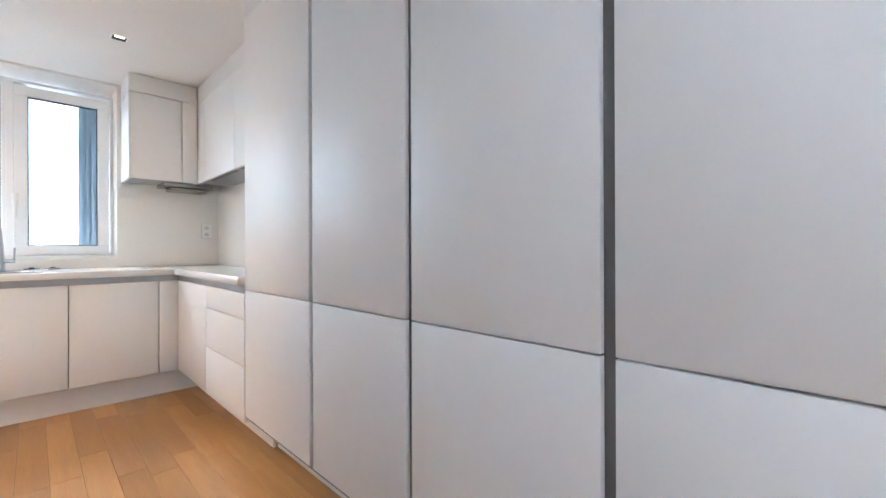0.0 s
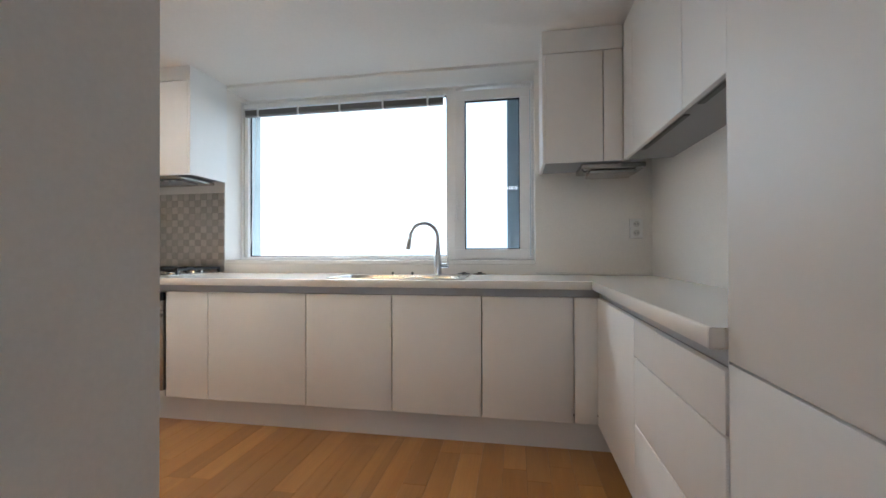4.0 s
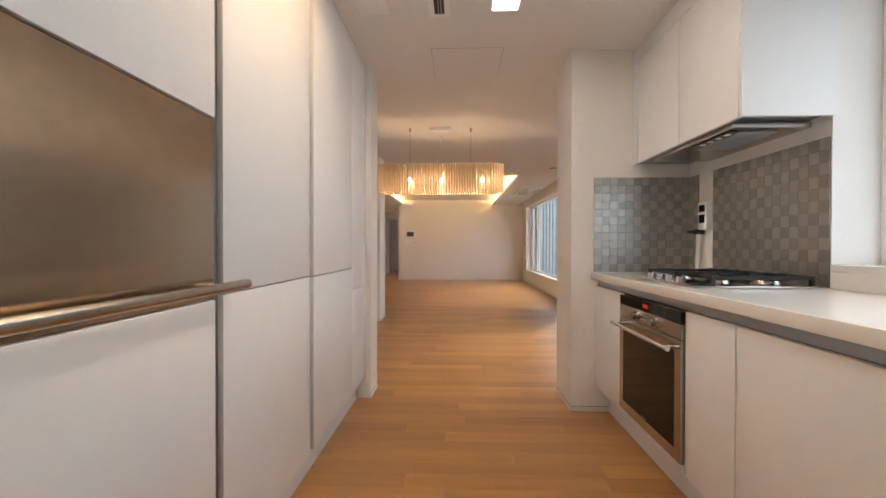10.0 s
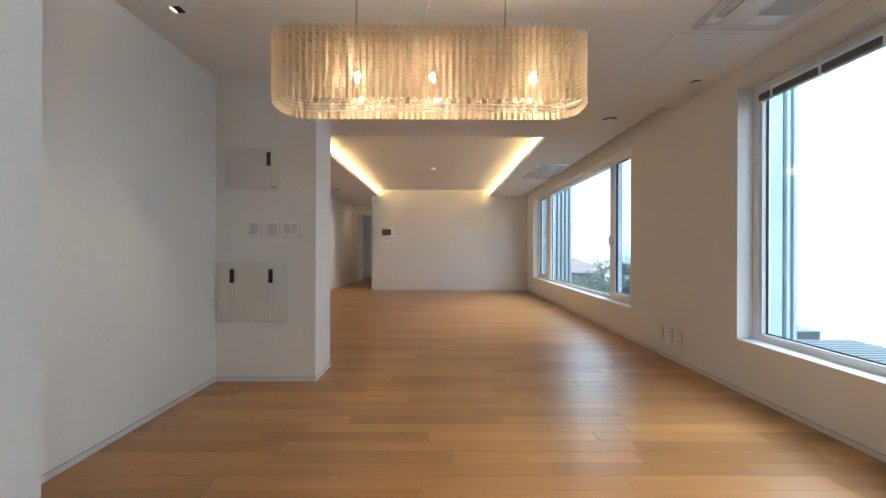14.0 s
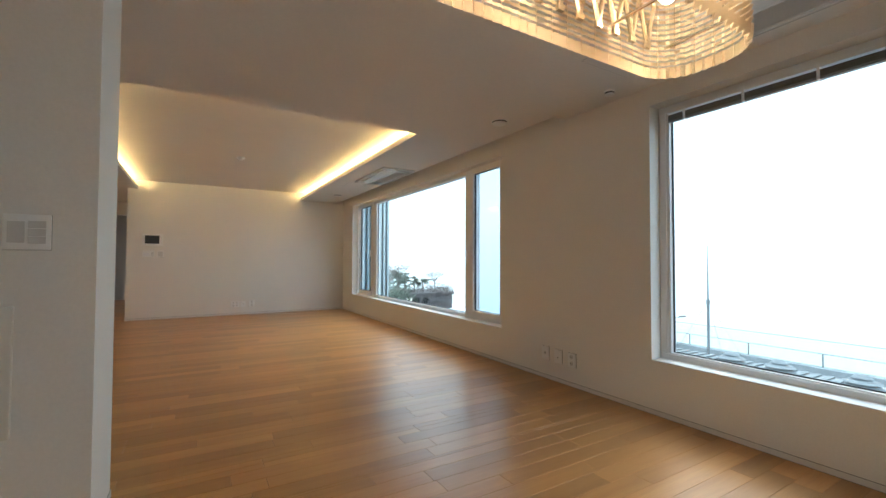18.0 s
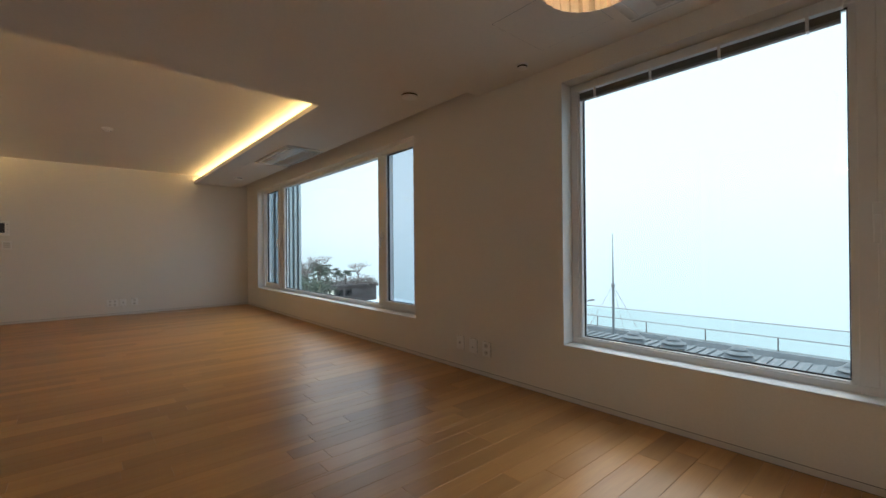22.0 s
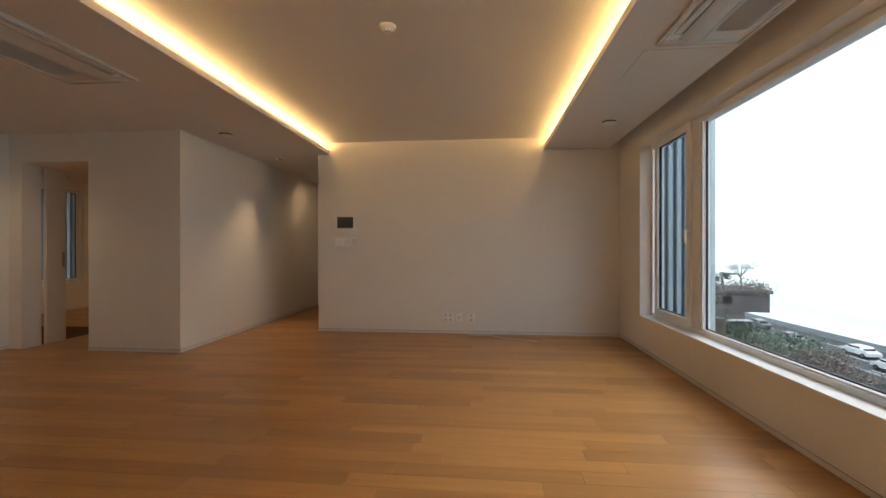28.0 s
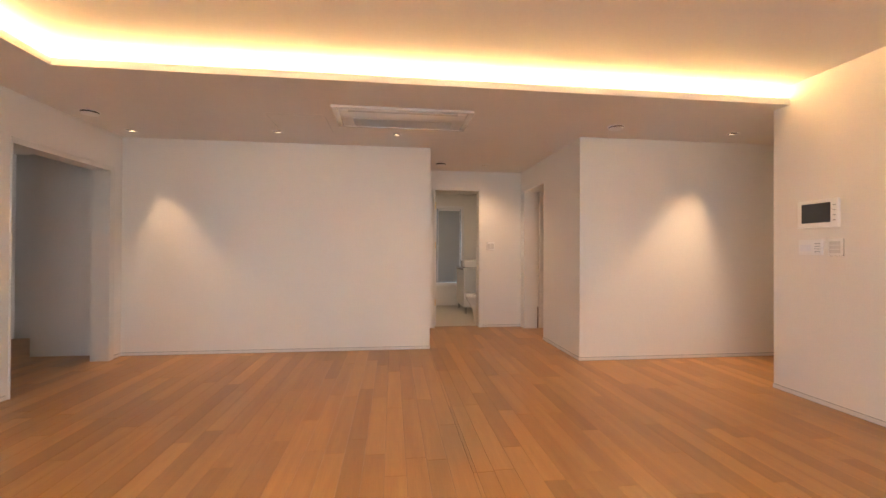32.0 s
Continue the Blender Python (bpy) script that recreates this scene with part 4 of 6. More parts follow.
def socket(axis, a, z, w, h, at, cells, label, dark=False):
    """A wall plate of sockets or switches. axis: the wall's constant axis with its facing sign."""
    s = thing("wall_socket" if cells != "switch" else "light_switch", (0, 0, 0), label, "socket" if cells != "switch" else "switch")
    def put(u0, u1, z0, z1, d0, d1):
        if axis == "x-":
            return (at - d1, u0, z0, at - d0, u1, z1)
        if axis == "x+":
            return (at + d0, u0, z0, at + d1, u1, z1)
        return (u0, at - d1, z0, u1, at - d0, z1)
    s.location = Vector(put(a, a, z, z, 0, 0)[:3])
    # dark grey backing draws the plate's shadow outline in colour
    piece("back_plate", boxes(put(a - w / 2, a + w / 2, z - h / 2 - 0.001, z + h / 2, 0.0003, 0.003)), M_SHADOW_GREY, s, "dark backing that paints a shadow outline round the plate")
    piece("plate", rounded(*put(a - w / 2, a + w / 2, z - h / 2, z + h / 2, 0.0032, 0.012), r=0.003), M_PLASTIC, s, soft=True)
    if cells == "switch":
        n = 3
        for k in range(n):
            zc = z + (k - 1) * h * 0.24
            piece("rocker", rounded(*put(a - w * 0.36, a + w * 0.36, zc - h * 0.105, zc + h * 0.105, 0.0118, 0.0150), r=0.001), M_PLASTIC_DIM, s)
    elif cells == "panel":
        piece("rocker", rounded(*put(a - w * 0.40, a - w * 0.04, z - h * 0.3, z + h * 0.3, 0.0118, 0.0150), r=0.001), M_PLASTIC_DIM, s)
        for k in range(3):
            zc = z + (k - 1) * h * 0.22
            piece("rocker", rounded(*put(a + w * 0.02, a + w * 0.40, zc - h * 0.1, zc + h * 0.1, 0.0118, 0.0150), r=0.001), M_PLASTIC_DIM, s)
    else:
        for cu, cz, r in cells:
            c0 = Vector(put(a + cu, a + cu, z + cz, z + cz, 0.0118, 0.0118)[:3])
            d = {"x-": Vector((-1, 0, 0)), "x+": Vector((1, 0, 0)), "y-": Vector((0, -1, 0))}[axis]
            b = bmesh.new()
            tube(b, c0, c0 + d * 0.0025, r, 18)
            o = piece("outlet", b, M_PLASTIC_DIM, s, soft=True)
            side = Vector((0, 1, 0)) if axis[0] == "x" else Vector((1, 0, 0))
            h2 = bmesh.new()
            for q in (-1, 1):
                pp = c0 + d * 0.0024 + side * (q * r * 0.42)
                tube(h2, pp, pp + d * 0.0006, 0.003, 8)
            part("holes", inner(h2, s.location), M_BLACK, o)
    return s


TWO = ((0, 0.028, 0.019), (0, -0.028, 0.019))
FOUR = ((-0.03, 0.028, 0.017), (0.03, 0.028, 0.017), (-0.03, -0.028, 0.017), (0.03, -0.028, 0.017))
ONE = ((0, 0, 0.012),)
socket("x-", 0.076, 1.182, 0.075, 0.12, KEAST, TWO, "white double wall socket above the worktop")
socket("y-", 0.783, 0.207, 0.150, 0.117, FAR, FOUR, "white four-way wall socket low on the end wall")
socket("y-", 0.923, 0.207, 0.084, 0.113, FAR, ONE, "white aerial outlet low on the end wall")
socket("y-", 1.074, 0.207, 0.100, 0.110, FAR, TWO, "white data outlet low on the end wall")
socket("x-", 7.835, 0.232, 0.085, 0.115, EAST, ((0, 0, 0.014),), "white data outlet low on the window wall")
socket("x-", 7.680, 0.227, 0.085, 0.118, EAST, ((0, -0.01, 0.007),), "white aerial outlet low on the window wall")
socket("x-", 7.527, 0.224, 0.085, 0.118, EAST, TWO, "white double wall socket low on the window wall")
socket("y-", -0.637, 1.156, 0.09, 0.122, WING_S, "switch", "white three-way light switch on the wing wall")
socket("y-", -0.498, 1.156, 0.09, 0.122, WING_S, "switch", "white three-way light switch beside another one")
socket("y-", -0.363, 1.156, 0.124, 0.122, WING_S, "panel", "wide white switch panel on the wing wall")
socket("y-", -0.416, 1.154, 0.102, 0.122, FAR, "switch", "white three-way light switch under the video phone")
socket("x+", 12.253, 1.194, 0.12, 0.12, BATH_X, "panel", "white switch panel beside the bathroom door")

# loose white cable at the end wall
cab = thing("loose_cable", (1.2, 13.8, 0), "thin white cable trailing from the outlet over the floor", "cable")
pts = [(0.923, 13.934, 0.17), (0.93, 13.925, 0.10), (0.98, 13.91, 0.03), (1.06, 13.885, 0.005), (1.18, 13.86, 0.004), (1.30, 13.84, 0.02), (1.40, 13.78, 0.004), (1.55, 13.70, 0.004), (1.72, 13.66, 0.004), (1.84, 13.60, 0.004)]
piece("lead", sweep(bmesh.new(), pts, 0.0028, 6), M_PLASTIC, cab, soft=True)

# video phone and thermostat on the end wall
vp = thing("video_phone", (-0.53, FAR - 0.01, 1.29), "white wall video phone with dark screen", "intercom")
piece("case", rounded(-0.681, FAR - 0.026, 1.296, -0.385, FAR - 0.001, 1.506, r=0.006), M_PLASTIC, vp, soft=True)
piece("screen", boxes((-0.645, FAR - 0.0275, 1.335, -0.435, FAR - 0.0255, 1.478)), M_SCREEN, vp, "dark screen")
for k in range(4):
    piece("button", boxes((-0.418, FAR - 0.0275, 1.345 + k * 0.036, -0.400, FAR - 0.0255, 1.351 + k * 0.036)), M_GREYP, vp)
th = thing("thermostat", (-0.59, FAR - 0.01, 1.10), "white heating controller with a pale blue lit display", "thermostat")
piece("case", rounded(-0.679, FAR - 0.018, 1.097, -0.503, FAR - 0.001, 1.213, r=0.004), M_PLASTIC, th, soft=True)
M_LCD = glow("blue_lcd", (0.35, 0.42, 0.9), 0.04)
piece("display", boxes((-0.665, FAR - 0.0190, 1.125, -0.58, FAR - 0.0178, 1.175)), M_LCD, th, "pale blue display")
piece("buttons", boxes(*[(-0.555, FAR - 0.0190, 1.120 + k * 0.02, -0.515, FAR - 0.0178, 1.124 + k * 0.02) for k in range(4)]), M_GREYP, th)


# fuse box and comms panel on the wing wall
def hatch(name, x0, x1, z0, z1, latches, label):
    h = thing(name, ((x0 + x1) / 2, WING_S - 0.01, z0), label, "panel")
    m = material("cream_" + name, (0.72, 0.69, 0.62), 0.45, grain=0.01)
    piece("cover", rounded(x0, WING_S - 0.020, z0, x1, WING_S - 0.001, z1, r=0.006), m, h, soft=True)
    for lx, lz in latches:
        piece("latch", rounded(lx - 0.016, WING_S - 0.0225, lz - 0.052, lx + 0.016, WING_S - 0.0195, lz + 0.052, r=0.003), M_BLACK, h, "black latch")
        piece("groove", boxes((lx - 0.020, WING_S - 0.0208, z0 + 0.01, lx - 0.0185, WING_S - 0.0199, lz - 0.06), (lx + 0.0185, WING_S - 0.0208, z0 + 0.01, lx + 0.020, WING_S - 0.0199, lz - 0.06)), M_CABEDGE, h)
    return h


h1 = hatch("fuse_box", -0.859, -0.446, 1.453, 1.763, [(-0.527, 1.68)], "cream plastic fuse box cover with one black latch")
piece("label_mark", boxes((-0.51, WING_S - 0.0208, 1.466, -0.47, WING_S - 0.0199, 1.472)), M_BLACK, h1)
hatch("network_panel", -0.921, -0.391, 0.458, 0.905, [(-0.80, 0.80), (-0.51, 0.80)], "cream plastic network panel cover with two black latches")

# ---- tall cupboard row by the entry ----
ROWX = [0.480, -0.197, -0.765, -1.327, -1.95, -2.56, -3.17, -3.60]
JZ, RT = 0.824, 2.15
GW = 0.0135
for a, b in zip(ROWX[1:], ROWX):
    u = thing("tall_cabinet", ((a + b) / 2, ROW_Y, 0), "tall matt white cupboard with two flush doors and a grip groove", "cabinet", group="tall cupboards by the entry")
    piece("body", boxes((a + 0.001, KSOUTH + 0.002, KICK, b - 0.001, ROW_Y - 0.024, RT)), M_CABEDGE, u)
    if b > 0.4:
        piece("side_panel", boxes((b - 0.002, KSOUTH + 0.002, KICK + 0.03, b + 0.0005, ROW_Y - 0.001, CEIL - 0.002)), M_CAB, u)
    front("upper_door", (a + GW, ROW_Y - 0.02, JZ + 0.002, b - (GW if b < 0.4 else 0.003), ROW_Y, RT), u)
    front("lower_door", (a + GW, ROW_Y - 0.02, KICK + 0.032, b - (GW if b < 0.4 else 0.003), ROW_Y, JZ - 0.002), u)
    piece("grip_profile", boxes((a - GW, ROW_Y - 0.023, KICK + 0.032, a + GW, ROW_Y - 0.016, RT)), M_GRIP, u, "grey aluminium grip profile")
rowtop = thing("filler_panel", (-1.0, ROW_Y, RT), "white filler panel between cupboards and ceiling", "panel")
piece("panel", boxes((-3.6, ROW_Y - 0.022, RT + 0.004, 0.480, ROW_Y - 0.003, CEIL - 0.002)), M_CAB, rowtop)
rowk = thing("plinth", (-1.0, ROW_Y - 0.03, 0), "satin white plinth under the tall cupboards", "plinth")
piece("board", boxes((-3.6, 0.240, 0, 0.484, 0.2475, KICK + 0.03)), M_CAB, rowk)

# ---- long cupboard bank ----
BX = BANK_X
BT, BK = 2.232, 0.15
bank_label = "tall matt white cupboard in the long bank, flush doors"
def bank_unit(y0, y1, split, label):
    u = thing("tall_cabinet", (BX, (y0 + y1) / 2, 0), label, "cabinet", group="tall cupboards in the long bank")
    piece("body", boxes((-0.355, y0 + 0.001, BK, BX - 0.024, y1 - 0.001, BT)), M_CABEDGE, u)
    return u


steel = bank_unit(1.733, 2.37, None, "tall white cupboard with a brushed steel lift-up niche door")
front("upper_door", (BX - 0.02, 1.733, 1.388, BX, 2.352, BT), steel)
front("lower_door", (BX - 0.02, 1.733, BK, BX, 2.352, 0.912), steel)
sp = piece("steel_door", rounded(BX - 0.024, 1.733, 0.916, BX - 0.004, 2.352, 1.384, r=0.002), M_NICHE, steel, "brushed steel lift-up door")
hb = bmesh.new()
tube(hb, (BX + 0.045, 1.72, 0.948), (BX + 0.045, 2.43, 0.948), 0.013, 18)
tube(hb, (BX - 0.004, 1.775, 0.948), (BX + 0.045, 1.775, 0.948), 0.009, 12)
tube(hb, (BX - 0.004, 2.33, 0.948), (BX + 0.045, 2.33, 0.948), 0.009, 12)
part("bar_handle", inner(hb, steel.location), M_STEEL, sp, "round steel bar handle", soft=True)
piece("grip_profile", boxes((BX - 0.023, 2.353, BK, BX - 0.016, 2.388, BT)), M_GRIP, steel, "grey aluminium grip profile")
piece("side_gap", boxes((BX - 0.023, 1.7285, BK, BX - 0.018, 1.7325, BT)), M_GROOVE, steel)
u2 = bank_unit(2.371, 3.078, 0.92, bank_label)
front("upper_door", (BX - 0.02, 2.389, 0.924, BX, 3.055, BT), u2)
front("lower_door", (BX - 0.02, 2.389, BK, BX, 3.055, 0.919), u2)
piece("grip_profile", boxes((BX - 0.023, 3.056, BK, BX - 0.016, 3.099, BT)), M_GRIP, u2, "grey aluminium grip profile")
u3 = bank_unit(3.078, 3.766, 0.92, bank_label)
front("upper_door", (BX - 0.02, 3.100, 0.921, BX, 3.763, BT), u3)
front("lower_door", (BX - 0.02, 3.100, BK, BX, 3.763, 0.916), u3)
u4 = bank_unit(3.766, 4.130, 0.785, "tall white cupboard at the end of the bank, flush doors")
front("upper_door", (BX - 0.02, 3.770, 0.790, BX, 4.045, BT), u4)
front("lower_door", (BX - 0.02, 3.770, BK, BX, 4.045, 0.785), u4)
front("end_post", (BX - 0.02, 4.050, BK, BX, 4.131, BT), u4)
bt = thing("filler_panel", (BX, 3.0, BT), "white filler panel above the long cupboard bank", "panel")
piece("panel", boxes((BX - 0.022, 1.7285, BT + 0.004, BX - 0.002, 4.132, CEIL - 0.002)), M_CAB, bt)
bk = thing("plinth", (BX - 0.06, 3.0, 0), "satin white plinth under the long cupboard bank", "plinth")
piece("board", boxes((BX - 0.075, 1.7285, 0, BX - 0.06, 4.132, BK - 0.002)), M_CAB, bk)


# ---- ceiling fittings ----
def downlight(x, y, power=0.0, cone=50, blend=0.6, aim=(0, 0)):
    d = thing("downlight", (x, y, CEIL), "small square recessed ceiling downlight, lit warm", "downlight", group="recessed downlights")
    h = 0.042
    piece("trim", boxes((x - h, y - h, CEIL - 0.003, x + h, y - h + 0.008, CEIL - 0.0005), (x - h, y + h - 0.008, CEIL - 0.003, x + h, y + h, CEIL - 0.0005), (x - h, y - h + 0.008, CEIL - 0.003, x - h + 0.008, y + h - 0.008, CEIL - 0.0005), (x + h - 0.008, y - h + 0.008, CEIL - 0.003, x + h, y + h - 0.008, CEIL - 0.0005)), M_PLASTIC, d)
    piece("reflector", boxes((x - h + 0.008, y - h + 0.008, CEIL - 0.0022, x + h - 0.008, y + h - 0.008, CEIL - 0.001)), M_BLACK, d)
    piece("lens", boxes((x - 0.028, y - 0.024, CEIL - 0.003, x - 0.012, y + 0.024, CEIL - 0.0024)), M_DOWN, d, "bright warm lens")
    if power:
        l = new("downlight_beam", bpy.data.lights.new("downlight_beam", "SPOT"))
        l.data.energy, l.data.spot_size, l.data.spot_blend, l.data.color, l.data.shadow_soft_size = power, radians(cone), blend, (1.0, 0.66, 0.36), 0.02
        l.matrix_world = look((x, y, CEIL - 0.02), (x + aim[0], y + aim[1], 0))
    return d


downlight(1.468, 0.78)
downlight(-0.654, 6.11)
downlight(-2.254, 8.247, 26, 54, 0.9, (-0.05, 0.5))
downlight(-2.10, 9.676, 3, 60, 0.9)
downlight(-2.03, 10.85, 6, 80, 0.9)
downlight(-3.37, 12.058, 14, 120, 0.9)
downlight(-1.54, 14.14, 42, 64, 0.9, (0.0, -0.62))
downlight(-1.45, 15.475, 7, 160, 1.0, (0.0, 0.5))


def disc(name, x, y, z, r, h, label, category, ring=False):
    d = thing(name, (x, y, z), label, category)
    b = bmesh.new()
    tube(b, (x, y, z - h), (x, y, z - 0.0005), r * 0.9, 28, r)
    piece("body", b, M_PLASTIC, d, soft=True)
    b = bmesh.new()
    if ring:
        tube(b, (x, y, z - h - 0.018), (x, y, z - h - 0.0005), r * 0.55, 24, r * 0.72)
        piece("sensor", b, M_PLASTIC, d, soft=True)
        vs = bmesh.new()
        for k in range(10):
            a = math.tau * k / 10
            tube(vs, (x + r * 0.60 * math.cos(a), y + r * 0.60 * math.sin(a), z - h - 0.012), (x + r * 0.69 * math.cos(a), y + r * 0.69 * math.sin(a), z - h - 0.012), 0.003, 6)
        piece("vents", vs, M_GREYP, d)
    else:
        tube(b, (x, y, z - h - 0.011), (x, y, z - h + 0.001), r * 0.84, 28)
        piece("gap", b, M_BLACK, d)
        b = bmesh.new()
        tube(b, (x, y, z - h - 0.020), (x, y, z - h - 0.0112), r * 0.78, 28, r * 0.86)
        piece("cover", b, M_PLASTIC, d, soft=True)
    return d


DET = "round white smoke detector on the ceiling"
disc("smoke_detector", 1.735, 3.12, CEIL, 0.055, 0.018, DET, "detector", True)
disc("smoke_detector", 1.26, 1.656, CEIL, 0.06, 0.018, DET, "detector", True)
disc("smoke_detector", -0.284, 5.80, CEIL, 0.055, 0.018, DET, "detector", True)
disc("smoke_detector", 0.63, 11.24, RAISED, 0.055, 0.018, "round white smoke detector on the raised ceiling", "detector", True)
VEN = "round white ceiling air valve with a dark gap"
for vx, vy in ((2.42, 7.93), (2.42, 12.83), (-1.49, 12.89), (-1.70, 8.24), (-3.35, 11.45)):
    disc("air_valve", vx, vy, CEIL, 0.078, 0.006, VEN, "vent")
disc("ceiling_sensor", 2.69, 7.0, CEIL, 0.04, 0.01, "small round white sensor on the ceiling", "detector")


def aircon(x0, x1, y0, y1, label):
    """A slim ceiling cassette: frame, intake grille, outlet slot with flap."""
    a = thing("ceiling_air_conditioner", ((x0 + x1) / 2, (y0 + y1) / 2, CEIL), label, "air conditioner")
    z = CEIL
    piece("frame", soften(boxes((x0, y0, z - 0.022, x0 + 0.022, y1, z - 0.0005), (x1 - 0.03, y0, z - 0.022, x1, y1, z - 0.0005), (x0 + 0.022, y0, z - 0.022, x1 - 0.03, y0 + 0.05, z - 0.0005), (x0 + 0.022, y1 - 0.05, z - 0.022, x1 - 0.03, y1, z - 0.0005)), 0.005), M_ACGLOSS, a, soft=True)
    w = x1 - x0
    xs, xm = x0 + 0.20 * w, x0 + 0.47 * w
    piece("outlet_flap", soften(boxes((x0 + 0.05, y0 + 0.13, z - 0.021, xs - 0.006, y1 - 0.13, z - 0.010)), 0.003), M_ACGLOSS, a, "glossy white louvre flap", soft=True)
    piece("slot", boxes((xs - 0.0055, y0 + 0.13, z - 0.0165, xs + 0.0045, y1 - 0.13, z - 0.0076)), M_BLACK, a, "dark outlet slot")
    bm = bmesh.new()
    rows = []
    for k in range(9):
        u = k / 8
        rows.append([bm.verts.new((xs + 0.007 + (xm - xs - 0.008) * u, yy, z - 0.008 - 0.016 * math.sin(math.pi * u * 0.62))) for yy in (y0 + 0.051, y1 - 0.051)])
    for u, v in zip(rows, rows[1:]):
        bm.faces.new((u[0], u[1], v[1], v[0]))
    piece("curved_cover", bm, M_ACGLOSS, a, "curved glossy white cover", soft=True)
    piece("base", boxes((x0 + 0.0225, y0 + 0.0505, z - 0.0075, x1 - 0.0305, y1 - 0.0505, z - 0.001)), M_PLASTIC, a)
    piece("divider", soften(boxes((xm, y0 + 0.051, z - 0.0235, xm + 0.016, y1 - 0.051, z - 0.008)), 0.003), M_ACGLOSS, a, soft=True)
    piece("intake", boxes((xm + 0.03, y0 + 0.15, z - 0.0165, x1 - 0.045, y1 - 0.15, z - 0.008)), M_ACMESH, a, "fine grey intake mesh")
    piece("intake_surround", boxes((xm + 0.0165, y0 + 0.051, z - 0.018, xm + 0.03, y1 - 0.051, z - 0.008), (x1 - 0.045, y0 + 0.051, z - 0.018, x1 - 0.031, y1 - 0.051, z - 0.008), (xm + 0.03, y0 + 0.051, z - 0.018, x1 - 0.045, y0 + 0.15, z - 0.008), (xm + 0.03, y1 - 0.15, z - 0.018, x1 - 0.045, y1 - 0.051, z - 0.008)), M_ACGLOSS, a)
    n = 22
    step = (x1 - 0.045 - xm - 0.03) / n
    for k in range(n):
        piece("grille_bar", boxes((xm + 0.03 + (k + 0.3) * step, y0 + 0.151, z - 0.0185, xm + 0.03 + (k + 0.7) * step, y1 - 0.151, z - 0.0166)), M_ACMESH, a)
    piece("lamp_mark", boxes((x0 + 0.05, y0 + 0.06, z - 0.009, x0 + 0.06, y0 + 0.09, z - 0.0073)), M_GREYP, a)
    return a


AC = "slim white ceiling air conditioner with louvre flap and grille"
aircon(2.235, 2.70, 10.12, 11.30, AC)
aircon(-1.78, -1.24, 10.31, 11.49, AC).rotation_euler.z = math.pi
aircon(2.20, 2.70, 5.02, 6.25, "slim white ceiling air conditioner over the dining area")


def hatch_lines(x0, x1, y0, y1, open_side, label):
    h = thing("ceiling_hatch", ((x0 + x1) / 2, (y0 + y1) / 2, CEIL), label, "hatch")
    g = 0.0025
    piece("panel", boxes((x0 + g, y0 + g, CEIL - 0.0018, x1 - g, y1 - g, CEIL - 0.0004)), M_CEIL, h)
    piece("gap", boxes((x0, y0, CEIL - 0.0010, x0 + g, y1, CEIL - 0.0003), (x1 - g, y0, CEIL - 0.0010, x1, y1, CEIL - 0.0003), (x0 + g, y1 - g, CEIL - 0.0010, x1 - g, y1, CEIL - 0.0003), (x0 + g, y0, CEIL - 0.0010, x1 - g, y0 + g, CEIL - 0.0003)), M_GREYP, h)


hatch_lines(0.735, 1.19, 3.89, 4.335, "", "flush white ceiling access hatch in the kitchen")
hatch_lines(2.20, 2.66, 11.38, 11.84, "", "flush white access hatch beside the air conditioner")
hatch_lines(-2.05, -1.55, 9.72, 10.22, "", "flush white access hatch in the hall ceiling")
hatch_lines(2.15, 2.62, 6.32, 6.79, "", "flush white access hatch over the dining area")

kl = thing("linear_ceiling_light", (1.15, 2.85, CEIL), "long white lit ceiling light over the kitchen", "light")
piece("frame", boxes((1.065, 2.21, CEIL - 0.004, 1.080, 3.49, CEIL - 0.0005), (1.212, 2.21, CEIL - 0.004, 1.227, 3.49, CEIL - 0.0005), (1.080, 2.21, CEIL - 0.004, 1.212, 2.225, CEIL - 0.0005), (1.080, 3.475, CEIL - 0.004, 1.212, 3.49, CEIL - 0.0005)), M_PLASTIC, kl)
piece("diffuser", boxes((1.081, 2.226, CEIL - 0.003, 1.211, 3.474, CEIL - 0.001)), M_CEILLAMP, kl, "bright white diffuser")
ld = thing("line_diffuser", (0.80, 2.9, CEIL), "linear ceiling air diffuser with dark slots", "vent")
piece("frame", boxes((0.750, 2.2, CEIL - 0.006, 0.778, 3.52, CEIL - 0.0005), (0.832, 2.2, CEIL - 0.006, 0.860, 3.52, CEIL - 0.0005), (0.778, 3.50, CEIL - 0.006, 0.832, 3.52, CEIL - 0.0005), (0.778, 2.2, CEIL - 0.006, 0.832, 2.22, CEIL - 0.0005)), M_PLASTIC, ld)
piece("slot", boxes((0.779, 2.221, CEIL - 0.003, 0.831, 3.499, CEIL - 0.001)), M_BLACK, ld, "dark slot")
piece("blade", boxes((0.798, 2.221, CEIL - 0.006, 0.803, 3.499, CEIL - 0.003)), M_GROOVE, ld)
piece("blade", boxes((0.812, 2.221, CEIL - 0.006, 0.817, 3.499, CEIL - 0.003)), M_GROOVE, ld)
ww = thing("recessed_trough_light", (0.46, 2.75, CEIL), "shallow ceiling trough light washing the cupboards warm", "light")
piece("tray", boxes((0.385, 2.1, CEIL - 0.0030, 0.398, 3.50, CEIL - 0.0005), (0.525, 2.1, CEIL - 0.0030, 0.538, 3.50, CEIL - 0.0005), (0.398, 3.487, CEIL - 0.0030, 0.525, 3.50, CEIL - 0.0005), (0.398, 2.1, CEIL - 0.0030, 0.525, 2.113, CEIL - 0.0005)), M_PLASTIC, ww)
